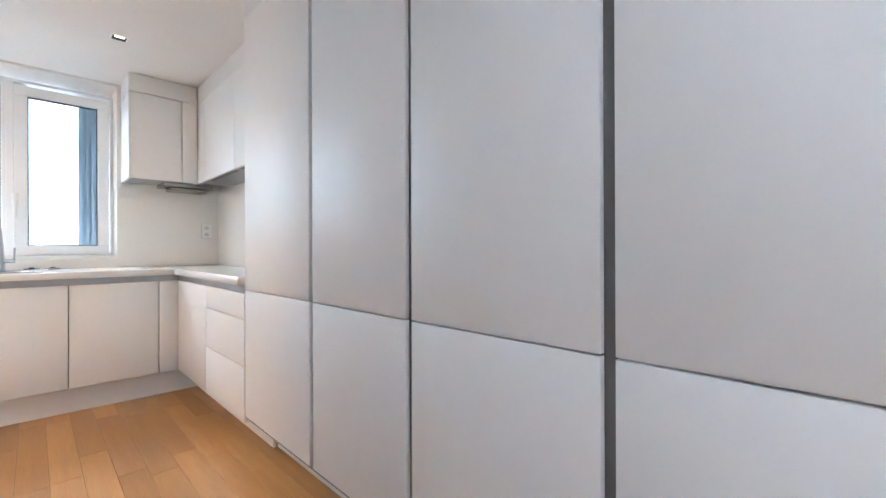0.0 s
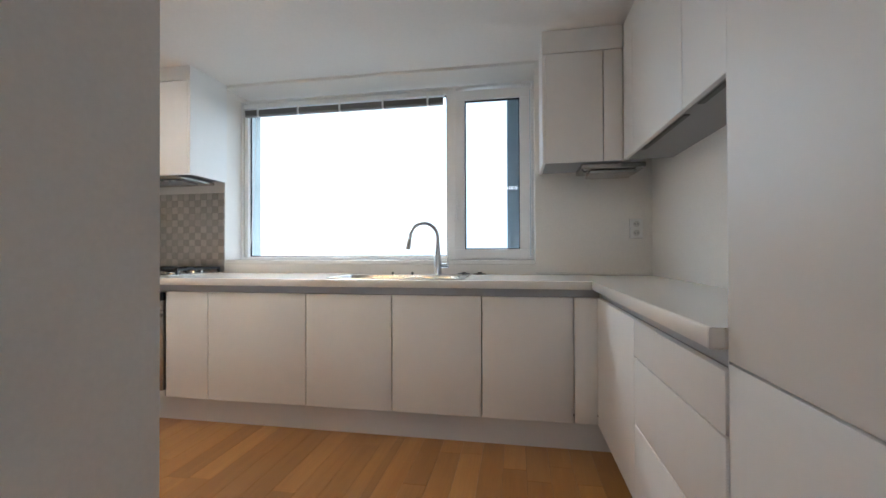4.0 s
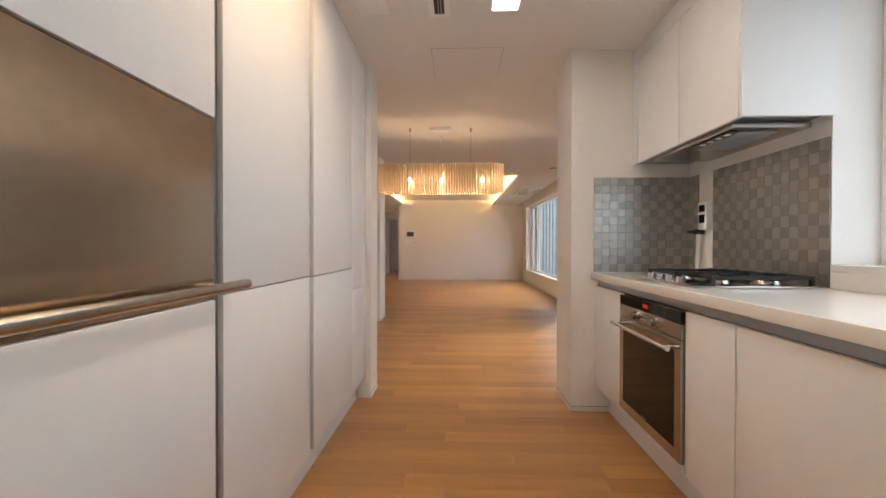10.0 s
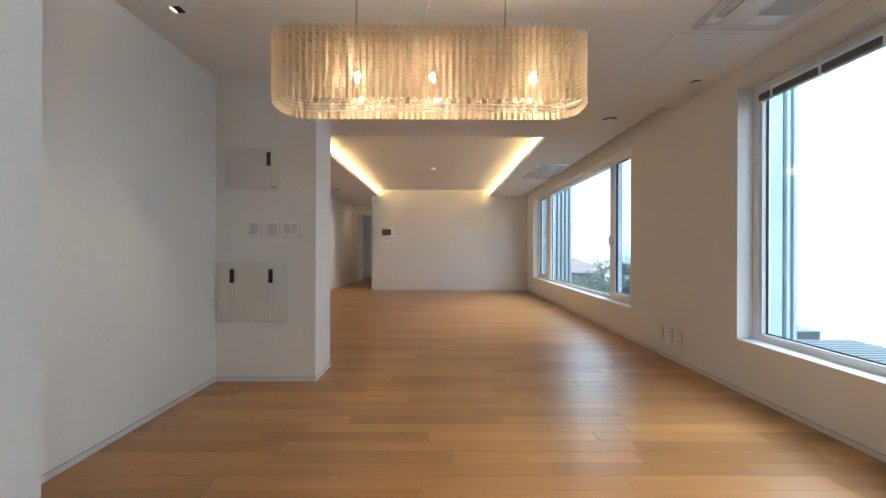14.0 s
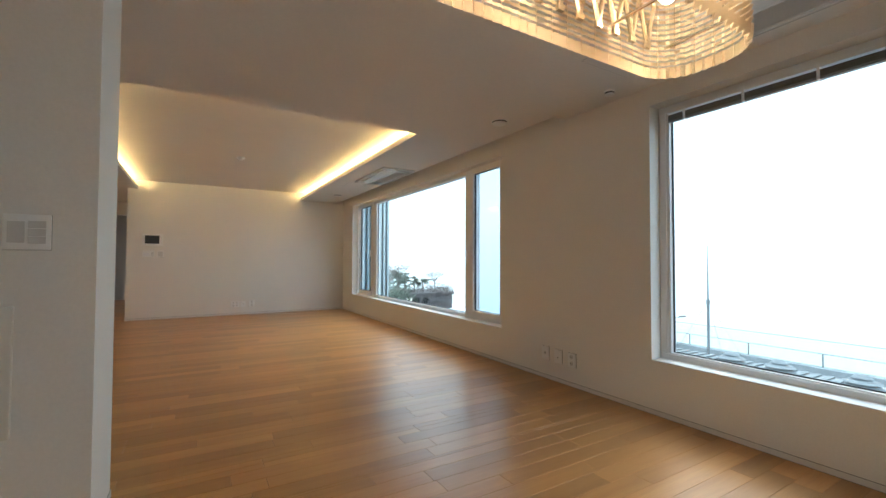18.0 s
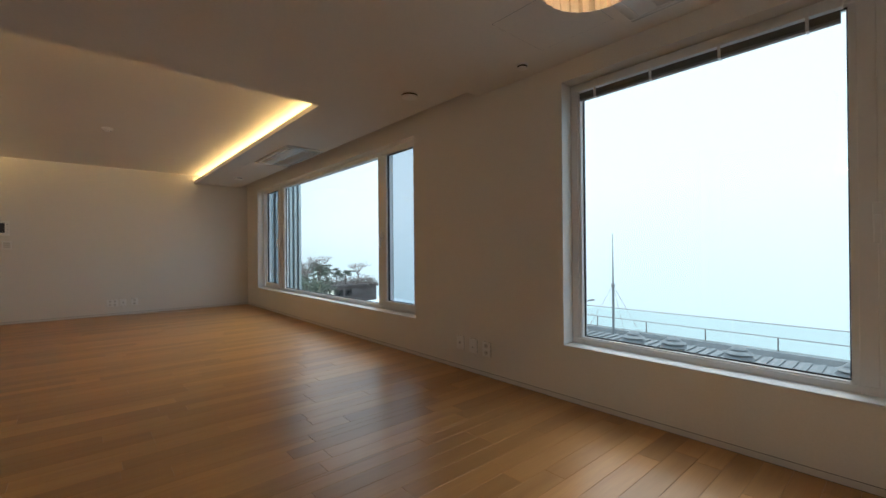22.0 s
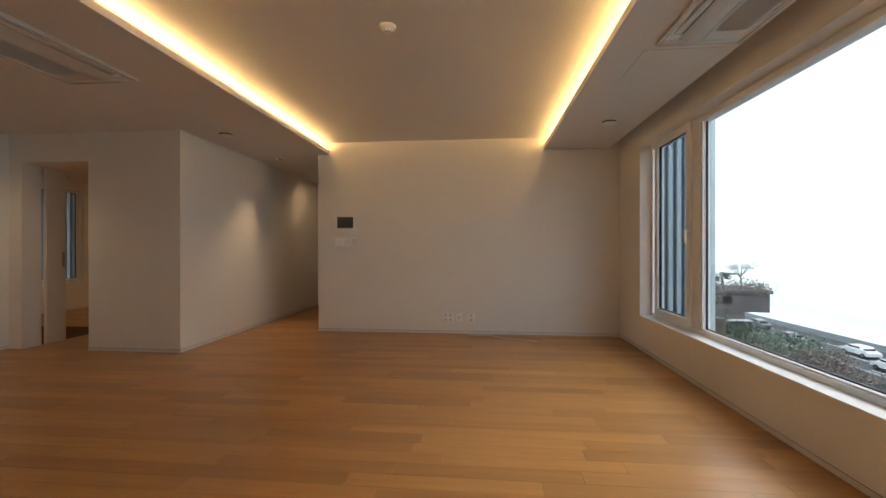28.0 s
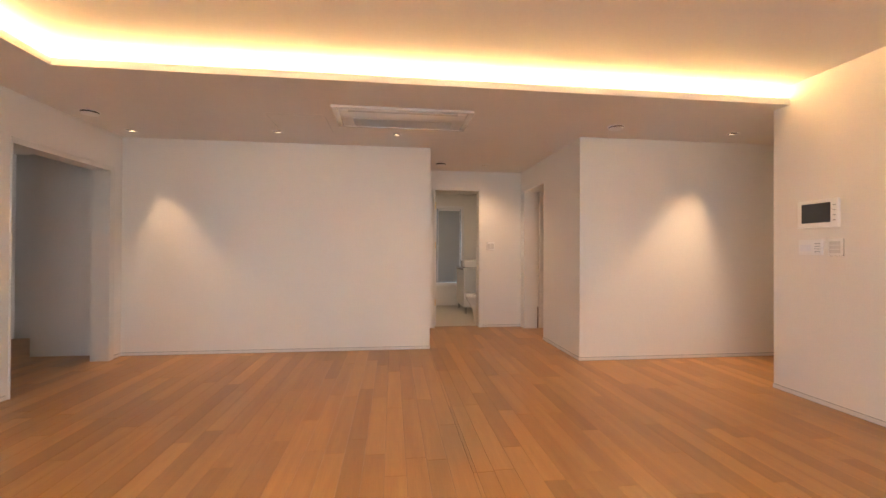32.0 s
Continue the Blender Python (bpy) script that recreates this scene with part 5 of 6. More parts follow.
piece("lens", boxes((0.400, 2.114, CEIL - 0.002, 0.524, 2.92, CEIL - 0.001)), glow("trough_lens", (1.0, 0.62, 0.26), 11.0), ww, "warm lit lens")
piece("blank", boxes((0.400, 2.921, CEIL - 0.002, 0.524, 3.486, CEIL - 0.001)), M_PLASTIC, ww)

# ---- pendant lamp over the dining place ----
PX0, PX1, PY0, PY1, PZ0, PZ1 = 0.06, 1.375, 5.53, 5.80, 1.610, 1.900
pend = thing("pendant_lamp", ((PX0 + PX1) / 2, (PY0 + PY1) / 2, CEIL), "long pleated cream paper pendant lamp, lit warm, on wires", "pendant lamp")


def paper_material():
    m = bpy.data.materials.new("pleated_cream_paper")
    m.use_nodes = True
    n, l = m.node_tree.nodes, m.node_tree.links
    n.remove(n["Principled BSDF"])
    d, t, mx = n.new("ShaderNodeBsdfDiffuse"), n.new("ShaderNodeBsdfTranslucent"), n.new("ShaderNodeMixShader")
    d.inputs[0].default_value = (0.70, 0.565, 0.40, 1)
    t.inputs[0].default_value = (0.84, 0.68, 0.46, 1)
    mx.inputs[0].default_value = 0.24
    l.new(d.outputs[0], mx.inputs[1])
    l.new(t.outputs[0], mx.inputs[2])
    l.new(mx.outputs[0], n["Material Output"].inputs["Surface"])
    return m


M_PAPER = paper_material()


def outline(n, inset, pleat, fold):
    """n points round a rectangle with rounded ends, zigzag pleated."""
    r = 0.11
    w, d = PX1 - PX0 - 2 * r, PY1 - PY0 - 2 * r
    lens = [w, math.pi * r / 2, d, math.pi * r / 2] * 2
    total = sum(lens)
    cx, cy = (PX0 + PX1) / 2, (PY0 + PY1) / 2
    pts = []
    for i in range(n):
        s = total * i / n
        k = 0
        while s > lens[k]:
            s -= lens[k]
            k += 1
        if k == 0:
            p, nv = (cx - w / 2 + s, cy - d / 2 - r), (0, -1)
        elif k == 2:
            p, nv = (cx + w / 2 + r, cy - d / 2 + s), (1, 0)
        elif k == 4:
            p, nv = (cx + w / 2 - s, cy + d / 2 + r), (0, 1)
        elif k == 6:
            p, nv = (cx - w / 2 - r, cy + d / 2 - s), (-1, 0)
        else:
            a = s / r + {1: -math.pi / 2, 3: 0, 5: math.pi / 2, 7: math.pi}[k]
            ox, oy = {1: (w / 2, -d / 2), 3: (w / 2, d / 2), 5: (-w / 2, d / 2), 7: (-w / 2, -d / 2)}[k]
            nv = (math.cos(a), math.sin(a))
            p = (cx + ox + r * nv[0], cy + oy + r * nv[1])
        o = (pleat if i % 2 else -pleat) - inset
        pts.append((p[0] + o * nv[0], p[1] + o * nv[1], (fold if i % 2 else -fold)))
    return pts


NP = 224
BANDS, FRINGE = 16, 0.036
bh = (PZ1 - PZ0 - FRINGE) / BANDS
pl, pl_in, pl_out = (outline(NP, e, 0.0068, 0.0042) for e in (0.0, 0.0025, -0.0025))
shade = piece("shade", boxes((PX0 + 0.12, PY0 + 0.11, PZ1 - 0.012, PX1 - 0.12, PY0 + 0.118, PZ1 - 0.004)), M_STEEL, pend, "stacked pleated paper bands with glowing slits")
for b in range(BANDS + 1):
    bm = bmesh.new()
    z0 = PZ0 if b == 0 else PZ0 + FRINGE + (b - 1) * bh
    z1 = PZ0 + FRINGE if b == 0 else z0 + bh
    lo = [bm.verts.new((x, y, z0 + f + (0.0020 if b else 0.0))) for x, y, f in (pl_in if b else pl)]
    hi = [bm.verts.new((x, y, z1 + f - 0.0020)) for x, y, f in pl_out]
    for k in range(NP):
        bm.faces.new((lo[k], lo[(k + 1) % NP], hi[(k + 1) % NP], hi[k]))
    part("paper_band" if b else "paper_fringe", inner(bm, pend.location), M_PAPER, shade)
for k in range(0, NP, 4):
    x, y, f = pl[k]
    part("fold_tab", inner(boxes((x - 0.0008, y - 0.0008, PZ0 + 0.004, x + 0.0008, y + 0.0008, PZ1 - 0.006)), pend.location), M_PAPER, shade)
M_BRONZE = material("bronze_lattice", (0.42, 0.33, 0.22), 0.35, metal=0.7, grain=0.05)
lattice = piece("lattice_frame", boxes((PX0 + 0.11, PY0 + 0.024, PZ1 - 0.024, PX1 - 0.11, PY0 + 0.030, PZ1 - 0.018), (PX0 + 0.11, PY1 - 0.030, PZ1 - 0.024, PX1 - 0.11, PY1 - 0.024, PZ1 - 0.018)), M_STEEL, pend, "steel scissor lattice inside the shade")
NX = 16
for yy in (PY0 + 0.034, PY1 - 0.034):
    for k in range(NX):
        xa = PX0 + 0.10 + (PX1 - PX0 - 0.2) * k / NX
        xb = PX0 + 0.10 + (PX1 - PX0 - 0.2) * (k + 1) / NX
        xm = (xa + xb) / 2
        zt, zm, zb = PZ1 - 0.022, (PZ0 + PZ1) / 2 + 0.05, PZ0 + 0.075
        for (ua, za), (ub, zz) in (((xa, zt), (xb, zm)), ((xb, zt), (xa, zm)), ((xa, zm), (xm, zb)), ((xb, zm), (xm, zb))):
            part("lattice_bar", inner(tube(bmesh.new(), (ua, yy, za), (ub, yy, zz), 0.0065, 6), pend.location), M_BRONZE, lattice)
        part("bracket", inner(boxes((xm - 0.010, yy - 0.005, zb - 0.012, xm + 0.010, yy + 0.005, zb + 0.004)), pend.location), M_BRONZE, lattice)
frm = bmesh.new()
for yy in (PY0 + 0.08, PY1 - 0.08):
    tube(frm, (PX0 + 0.08, yy, PZ1 - 0.02), (PX1 - 0.08, yy, PZ1 - 0.02), 0.005, 8)
for xx in (PX0 + 0.08, 0.39, 1.06, PX1 - 0.08):
    tube(frm, (xx, PY0 + 0.05, PZ1 - 0.02), (xx, PY1 - 0.05, PZ1 - 0.02), 0.005, 8)
    tube(frm, (xx, PY0 + 0.05, PZ0 + 0.07), (xx, PY1 - 0.05, PZ0 + 0.07), 0.004, 8)
piece("carrier", frm, M_STEEL, pend)
for bx in (0.40, 0.735, 1.165):
    b = bmesh.new()
    bmesh.ops.create_uvsphere(b, u_segments=14, v_segments=10, radius=0.020, matrix=Matrix.Translation((bx, 5.66, 1.745)))
    bl = piece("bulb", b, M_BULB, pend, "glowing frosted bulb", soft=True)
    part("holder", inner(tube(bmesh.new(), (bx, 5.66, 1.765), (bx, 5.66, PZ1 - 0.015), 0.013, 12), pend.location), M_STEEL, bl)
for wx in (0.40, 1.04):
    for dy in (-0.012, 0.012):
        piece("wire", tube(bmesh.new(), (wx, 5.66 + dy, PZ1 - 0.02), (wx, 5.66 + dy * 0.3, CEIL - 0.02), 0.0018, 6), M_STEEL, pend)
    piece("ceiling_hook", tube(bmesh.new(), (wx, 5.66, CEIL - 0.035), (wx, 5.66, CEIL - 0.0005), 0.012, 14), M_STEEL, pend, soft=True)
piece("canopy", rounded(0.61, 5.62, CEIL - 0.028, 0.83, 5.70, CEIL - 0.0005, r=0.004), M_PLASTIC, pend, "white ceiling canopy", soft=True)
piece("flex", sweep(bmesh.new(), [(0.71, 5.66, CEIL - 0.028), (0.71, 5.66, CEIL - 0.06), (0.725, 5.66, CEIL - 0.13), (0.722, 5.66, CEIL - 0.19), (0.70, 5.66, CEIL - 0.27), (0.68, 5.66, PZ1 - 0.02)], 0.0026, 8), M_PLASTIC, pend, "thin clear flex", soft=True)

# ---- openings off the hall ----
M_DOOR = material("painted_door", (0.74, 0.72, 0.68), 0.45, grain=0.01)


def lining(name, spans, label):
    return setting(name, boxes(*spans), M_DOOR, label, "door frame")


lining("door_frame_1", [(-1.268, 7.84, 0, -1.2615, 8.012, 1.95), (-2.398, 7.84, 0, -2.34, 8.012, 1.95), (-2.34, 7.84, 1.90, -1.268, 8.012, 1.945), (-2.41, 8.001, 0, -2.40, 8.012, 1.95)], "painted door lining of the hall opening")
lining("door_frame_2", [(BATH_X - 0.165, 11.401, 0, BATH_X + 0.006, 11.425, 2.03), (BATH_X - 0.165, 12.075, 0, BATH_X + 0.006, 12.097, 2.03), (BATH_X - 0.165, 11.425, 2.005, BATH_X + 0.006, 12.075, 2.0285)], "painted bathroom door lining")
d1 = thing("door_1", (-4.0, 11.43, 0), "white bathroom door standing open inwards", "door", kind="structure")
piece("leaf", rounded(-4.72, 11.428, 0.012, -4.02, 11.468, 2.0, r=0.003), M_DOOR, d1)
for z in (0.3, 1.15, 1.75):
    piece("hinge", tube(bmesh.new(), (-4.005, 11.448, z), (-4.005, 11.448, z + 0.10), 0.008, 10), material("brass", (0.75, 0.55, 0.25), 0.3, metal=1.0) if z == 0.3 else bpy.data.materials["brass"], d1, "brass hinge")
d2 = thing("door_2", (-3.66, 12.94, 0), "white sliding room door pushed open", "door", kind="structure")
piece("leaf", rounded(-3.672, 12.93, 0.01, -3.632, 13.145, 1.985, r=0.003), M_DOOR, d2)
piece("flush_pull", boxes((-3.6315, 13.10, 0.86, -3.630, 13.13, 1.04)), M_GREYP, d2, "dark flush pull")
d3 = thing("door_3", (-1.70, 16.4, 0), "white corridor door standing open", "door", kind="structure")
piece("leaf", rounded(-1.745, 16.46, 0.01, -1.705, 17.15, 2.0, r=0.003), M_DOOR, d3)
piece("lever", sweep(bmesh.new(), [(-1.703, 17.08, 1.02), (-1.66, 17.08, 1.02), (-1.655, 17.0, 1.02)], 0.008, 8), M_CHROME, d3, "chrome lever", soft=True)

# bathroom
M_TILE = material("bath_floor_tile", (0.62, 0.57, 0.48), 0.35, grain=0.03, grain_scale=8)
setting("bath_floor", boxes((-6.3, 11.04, -0.0035, BATH_X - 0.13, 12.56, 0.006)), M_TILE, "beige tiled bathroom floor", "floor")
WX, WY = -4.33, 12.24
wc = thing("toilet", (WX, WY, 0.006), "white ceramic close-coupled toilet", "toilet")
M_CERAM = material("white_ceramic", (0.80, 0.79, 0.77), 0.12, coat=0.4)
bm = bmesh.new()
rings = []
for z, rx, ry, oy in ((0.006, 0.115, 0.17, 0.02), (0.05, 0.11, 0.165, 0.02), (0.20, 0.115, 0.17, 0.01), (0.29, 0.15, 0.205, -0.01), (0.37, 0.18, 0.235, -0.03), (0.40, 0.185, 0.24, -0.03)):
    rings.append([bm.verts.new((WX + rx * math.cos(a), WY + oy + ry * math.sin(a), z)) for a in [math.tau * k / 24 for k in range(24)]])
for u, v in zip(rings, rings[1:]):
    for k in range(24):
        bm.faces.new((u[k], u[(k + 1) % 24], v[(k + 1) % 24], v[k]))
bm.faces.new(rings[0][::-1])
bm.faces.new(rings[-1])
piece("bowl", bm, M_CERAM, wc, soft=True)
for nm, z, h in (("seat", 0.410, 0.018), ("lid", 0.431, 0.020)):
    bm = bmesh.new()
    bmesh.ops.create_cone(bm, cap_ends=True, segments=28, radius1=0.19, radius2=0.184, depth=h, matrix=Matrix.Translation((WX, WY - 0.03, z)) @ Matrix.Diagonal((1, 1.29, 1, 1)))
    piece(nm, bm, M_CERAM, wc, soft=True)
piece("cistern", rounded(WX - 0.20, WY + 0.19, 0.30, WX + 0.20, 12.555, 0.78, r=0.015), M_CERAM, wc, soft=True)
van = thing("bath_vanity", (-5.5, 12.3, 0.006), "white bathroom vanity with a basin on top", "vanity")
piece("cabinet", rounded(-5.95, 12.08, 0.12, -5.12, 12.555, 0.78, r=0.004), M_CAB, van)
piece("counter", rounded(-5.97, 12.06, 0.781, -5.10, 12.556, 0.82, r=0.006), M_CERAM, van)
piece("basin", rounded(-5.75, 12.12, 0.8205, -5.30, 12.48, 0.95, r=0.02), M_CERAM, van, soft=True)
piece("legs", boxes((-5.93, 12.10, 0.006, -5.89, 12.14, 0.12), (-5.18, 12.10, 0.006, -5.14, 12.14, 0.12), (-5.93, 12.5, 0.006, -5.89, 12.54, 0.12), (-5.18, 12.5, 0.006, -5.14, 12.54, 0.12)), M_CHROME, van)
window("window_4", -6.42, 11.66, 12.28, 0.42, 2.05, [(11.77, 12.17, 0.53, 1.95, False)], "narrow bathroom window with a closed blind")
M_BLIND_PALE = material("pale_blue_grey_slats", (0.40, 0.44, 0.48), 0.45, metal=0.1)
bb = thing("venetian_blind", (-6.33, 11.97, 1.96), "grey venetian blind let down over the bathroom window", "blind")
for k in range(70):
    z = 0.52 + k * 0.0206
    bm = boxes((-6.347, 11.75, z, -6.323, 12.19, z + 0.0015))
    bmesh.ops.rotate(bm, verts=bm.verts[:], cent=(-6.335, 11.97, z), matrix=Matrix.Rotation(radians(70), 3, "Y"))
    piece("slat", bm, M_BLIND_PALE, bb)
piece("headrail", boxes((-6.35, 11.74, 1.965, -6.32, 12.20, 1.99)), M_PVC, bb)
bl = new("bathroom_lamp", bpy.data.lights.new("bathroom_lamp", "AREA"))
bl.data.energy, bl.data.size, bl.data.color = 2.2, 0.25, (1.0, 0.74, 0.45)
bl.matrix_world = look((-4.9, 11.8, CEIL - 0.02), (-4.9, 11.8, 0))

# room window seen through the opening
window("window_5", -6.12, 14.5, 15.62, 0.45, 2.15, [(14.6, 15.54, 0.55, 2.06, False)], "white framed bedroom window facing dark cladding")
rlamp = new("bedroom_lamp", bpy.data.lights.new("bedroom_lamp", "AREA"))
rlamp.data.energy, rlamp.data.size, rlamp.data.color = 9.0, 0.4, (1.0, 0.62, 0.30)
rlamp.matrix_world = look((-3.6, 15.6, CEIL - 0.02), (-3.6, 15.6, 0))

# added, unseen fill: flat ceiling light in the entry passage behind the walk's start
ecl = thing("entry_ceiling_light", (-2.6, 0.94, CEIL), "added square white fill light on the entry passage ceiling", "light")
piece("frame", boxes((-2.86, 0.68, CEIL - 0.012, -2.34, 1.20, CEIL - 0.0005)), M_PLASTIC, ecl)
piece("diffuser", boxes((-2.84, 0.70, CEIL - 0.0135, -2.36, 1.18, CEIL - 0.0122)), glow("entry_fill_diffuser", (0.95, 0.97, 1.0), 6.0), ecl, "bright white diffuser")

# ---- outside ----
M_CLAD = material("ribbed_zinc_cladding", (0.36, 0.41, 0.45), 0.45, metal=0.4, grain=0.08, grain_scale=12, stain=0.1, stain_scale=1.5)
M_CLADW = material("pale_cladding", (0.47, 0.54, 0.56), 0.5, grain=0.05, grain_scale=20, stain=0.12, stain_scale=3.0)
M_CLADM = material("mid_blue_grey_cladding", (0.60, 0.67, 0.72), 0.5, metal=0.1, grain=0.06, grain_scale=16, stain=0.1, stain_scale=2.0)
M_RAILD = material("dark_painted_rail", (0.09, 0.10, 0.10), 0.5)
M_ROOF = material("ribbed_roof_sheet", (0.15, 0.165, 0.17), 0.55, metal=0.15, grain=0.08, grain_scale=6)
M_CONC = material("terrace_concrete", (0.25, 0.26, 0.26), 0.8, grain=0.12, grain_scale=5, stain=0.15, stain_scale=0.4)
M_ROAD = material("asphalt", (0.055, 0.057, 0.06), 0.85, grain=0.2, grain_scale=3, stain=0.2, stain_scale=0.2)
M_LINE = material("road_paint", (0.70, 0.70, 0.68), 0.7, grain=0.1, grain_scale=4)
# near-white base: the fog haze is put into the water's colour
M_SEA = material("haze_whitened_water", (0.84, 0.87, 0.865), 0.8, grain=0.03, grain_scale=0.2, bump=0.05, bump_scale=0.8)
# stone lightened to carry the distance haze in its colour
M_STONE = material("dark_stone_hazed", (0.105, 0.092, 0.092), 0.85, grain=0.35, grain_scale=1.6, stain=0.3, stain_scale=0.25)
M_EARTH = material("hill_earth", (0.07, 0.062, 0.045), 0.9, grain=0.3, grain_scale=1.5, stain=0.3, stain_scale=0.3)
# leaf green paled for haze as well
M_LEAF = material("pine_leaf_hazed", (0.115, 0.145, 0.10), 0.7, grain=0.4, grain_scale=2.0, rand=0.3)
M_TWIG = material("bare_twigs", (0.20, 0.165, 0.145), 0.85, grain=0.2, grain_scale=3)
# clay colour paled and greyed to paint in the fog haze
M_TILE_ROOF = material("clay_roof_hazed", (0.40, 0.29, 0.27), 0.75, grain=0.2, grain_scale=3)
M_GLASS_T = glass("balustrade_glass", (0.93, 0.97, 0.965))

setting("ground", boxes((-60, -400, -14.6, 70, 900, -14.0)), M_EARTH, "dark sloping ground below the house", "ground")
setting("water", boxes((58, -1500, -14.5, 3500, 2500, -13.9)), M_SEA, "sea coloured near white for the fog haze", "water")
setting("road", boxes((43, -80, -13.98, 55, 320, -13.0)), M_ROAD, "wet grey coast road far below", "road")


def ribbed(name, axis, a0, a1, at, z0, z1, pitch, depth, mat, label):
    """Sheet cladding with square ribs. axis x: the sheet lies at constant y and spans x."""
    bm = bmesh.new()
    n = max(1, round((a1 - a0) / pitch))
    for k in range(n):
        u0, u1 = a0 + k * pitch, a0 + k * pitch + pitch * 0.5
        if axis == "x":
            box(bm, u0, at, z0, u0 + pitch, at + 0.02, z1)
            box(bm, u0 + pitch * 0.25, at - depth, z0, u0 + pitch * 0.75, at, z1)
        else:
            box(bm, at, u0, z0, at + 0.02, u0 + pitch, z1)
            box(bm, at + 0.02, u0 + pitch * 0.25, z0, at + 0.02 + depth, u0 + pitch * 0.75, z1)
    return setting(name, bm, mat, label, "cladding")


# fins and outer jambs at the windows
def fin_wall(tag, y, x0, pitch, n):
    """Pale cladding return north of a window, ending in upright ribs with dark gaps."""
    x1 = x0 + n * pitch
    setting("jamb_panel_" + tag, boxes((E2 + 0.005, y, -1.0, x0, y + 0.04, 3.2)), M_CLADW, "pale stained outer window return", "cladding")
    setting("fin_back_" + tag, boxes((x0, y + 0.03, -1.0, x1, y + 0.05, 3.2)), M_CLADD, "dark gaps between facade ribs", "cladding")
    for k in range(n):
        setting("facade_rib_%s_%d" % (tag, k + 1), boxes((x0 + k * pitch + pitch * 0.5, y - 0.012, -1.0, x0 + (k + 1) * pitch, y + 0.029, 3.2)), M_CLADW, "pale upright facade rib", "cladding")


M_CLADD = material("dark_zinc_gap", (0.10, 0.12, 0.14), 0.5, metal=0.3, grain=0.08, grain_scale=12)
fin_wall("a", 13.88, 3.36, 0.095, 6)
fin_wall("b", 7.42, 3.70, 0.058, 2)
ribbed("cladding_kitchen_south", "y", 0.45, 0.887, 2.86, -1.0, 3.2, 0.036, -0.038, M_CLADM, "ribbed zinc cladding beside the kitchen window")
setting("jamb_panel_k", boxes((2.638, 2.928, -1.0, K2 + 0.04, 2.9535, 3.2)), M_CLADW, "pale outer kitchen window jamb", "cladding")
ribbed("cladding_kitchen_north", "y", 2.97, 3.6, K2 + 0.01, -1.0, 3.2, 0.07, 0.03, M_CLAD, "ribbed zinc cladding north of the kitchen window")
ribbed("cladding_far_room", "y", 13.5, 17.0, -7.0, -1.0, 3.2, 0.12, 0.05, M_CLAD, "dark ribbed cladding outside the bedroom window")
ribbed("cladding_bath", "y", 11.0, 13.0, -7.4, -1.0, 3.2, 0.12, 0.05, M_CLAD, "dark ribbed cladding outside the bathroom window")

# lower roof with vents, terrace with a glass balustrade
roof = thing("lower_roof", (9.6, 10, -14.0), "ribbed grey metal roof of the lower storey", "roof")
piece("deck", boxes((8.2, 2.0, -14.0, 11.0, 14.2, -1.24)), M_CONC, roof)
for k in range(61):
    piece("rib", boxes((8.2, 2.0 + k * 0.2, -1.238, 11.0, 2.09 + k * 0.2, -1.202)), M_ROOF, roof)


def roof_vent(x, y):
    v = thing("roof_vent", (x, y, -1.20), "weathered grey stacked roof vent cowl", "vent", group="roof vents")
    b = bmesh.new()
    tube(b, (0, 0, 0), (0, 0, 0.16), 0.13, 18)
    part("pipe", b, M_ROOF, v, soft=True)
    for k, (r0, r1, z) in enumerate(((0.30, 0.26, 0.0), (0.24, 0.20, 0.14), (0.25, 0.20, 0.22), (0.24, 0.14, 0.30), (0.14, 0.06, 0.37))):
        b = bmesh.new()
        tube(b, (0, 0, z), (0, 0, z + 0.055), r0, 22, r1)
        part("cowl_ring", b, M_ROOF, v, soft=True)
    return v


rv = roof_vent(9.5, 9.36)
for y in (8.56, 7.43, 5.9, 4.2):
    copy_thing(rv, pose(9.5 + 0.05 * math.sin(y * 3), y, -1.20))
setting("terrace", boxes((11.2, -22, -14.0, 19.6, 18, -2.9)), M_CONC, "wet concrete roof terrace", "terrace")
bal = thing("glass_balustrade", (19.2, 2, -2.9), "clear glass balustrade with thin rails along the terrace", "railing")
piece("kerb", boxes((19.0, -22, -2.9, 19.4, 18, -2.69)), M_CONC, bal)
piece("rail", boxes((19.185, -22, -1.745, 19.215, 18, -1.725)), M_RAILD, bal)
piece("rail", boxes((19.185, -22, -2.215, 19.21, 18, -2.195)), M_RAILD, bal)
for k in range(17):
    y = -19 + k * 2.3
    piece("post", boxes((19.175, y - 0.018, -2.69, 19.205, y + 0.018, -2.2155)), M_RAILD, bal)
for k in range(10):
    g = piece("glass_panel", boxes((19.23, -22 + k * 4.0, -2.69, 19.242, -18.02 + k * 4.0, -1.73)), M_GLASS_T, bal)
    g.visible_shadow = False
vh = thing("vent_housing", (18.8, 25.4, -3.6), "slatted grey vent housing with a stacked cowl on top", "vent")
piece("podium", boxes((17.5, 24.3, -14.0, 20.1, 26.3, -3.602)), M_CONC, vh)
piece("core", boxes((17.7, 24.7, -3.6, 19.9, 26.1, -3.12)), M_CONC, vh)
piece("cap", boxes((17.6, 24.6, -3.12, 20.0, 26.2, -3.06)), M_ROOF, vh)
for k in range(22):
    piece("slat", boxes((17.70 + k * 0.1, 24.62, -3.6, 17.75 + k * 0.1, 24.70, -3.121)), M_ROOF, vh)
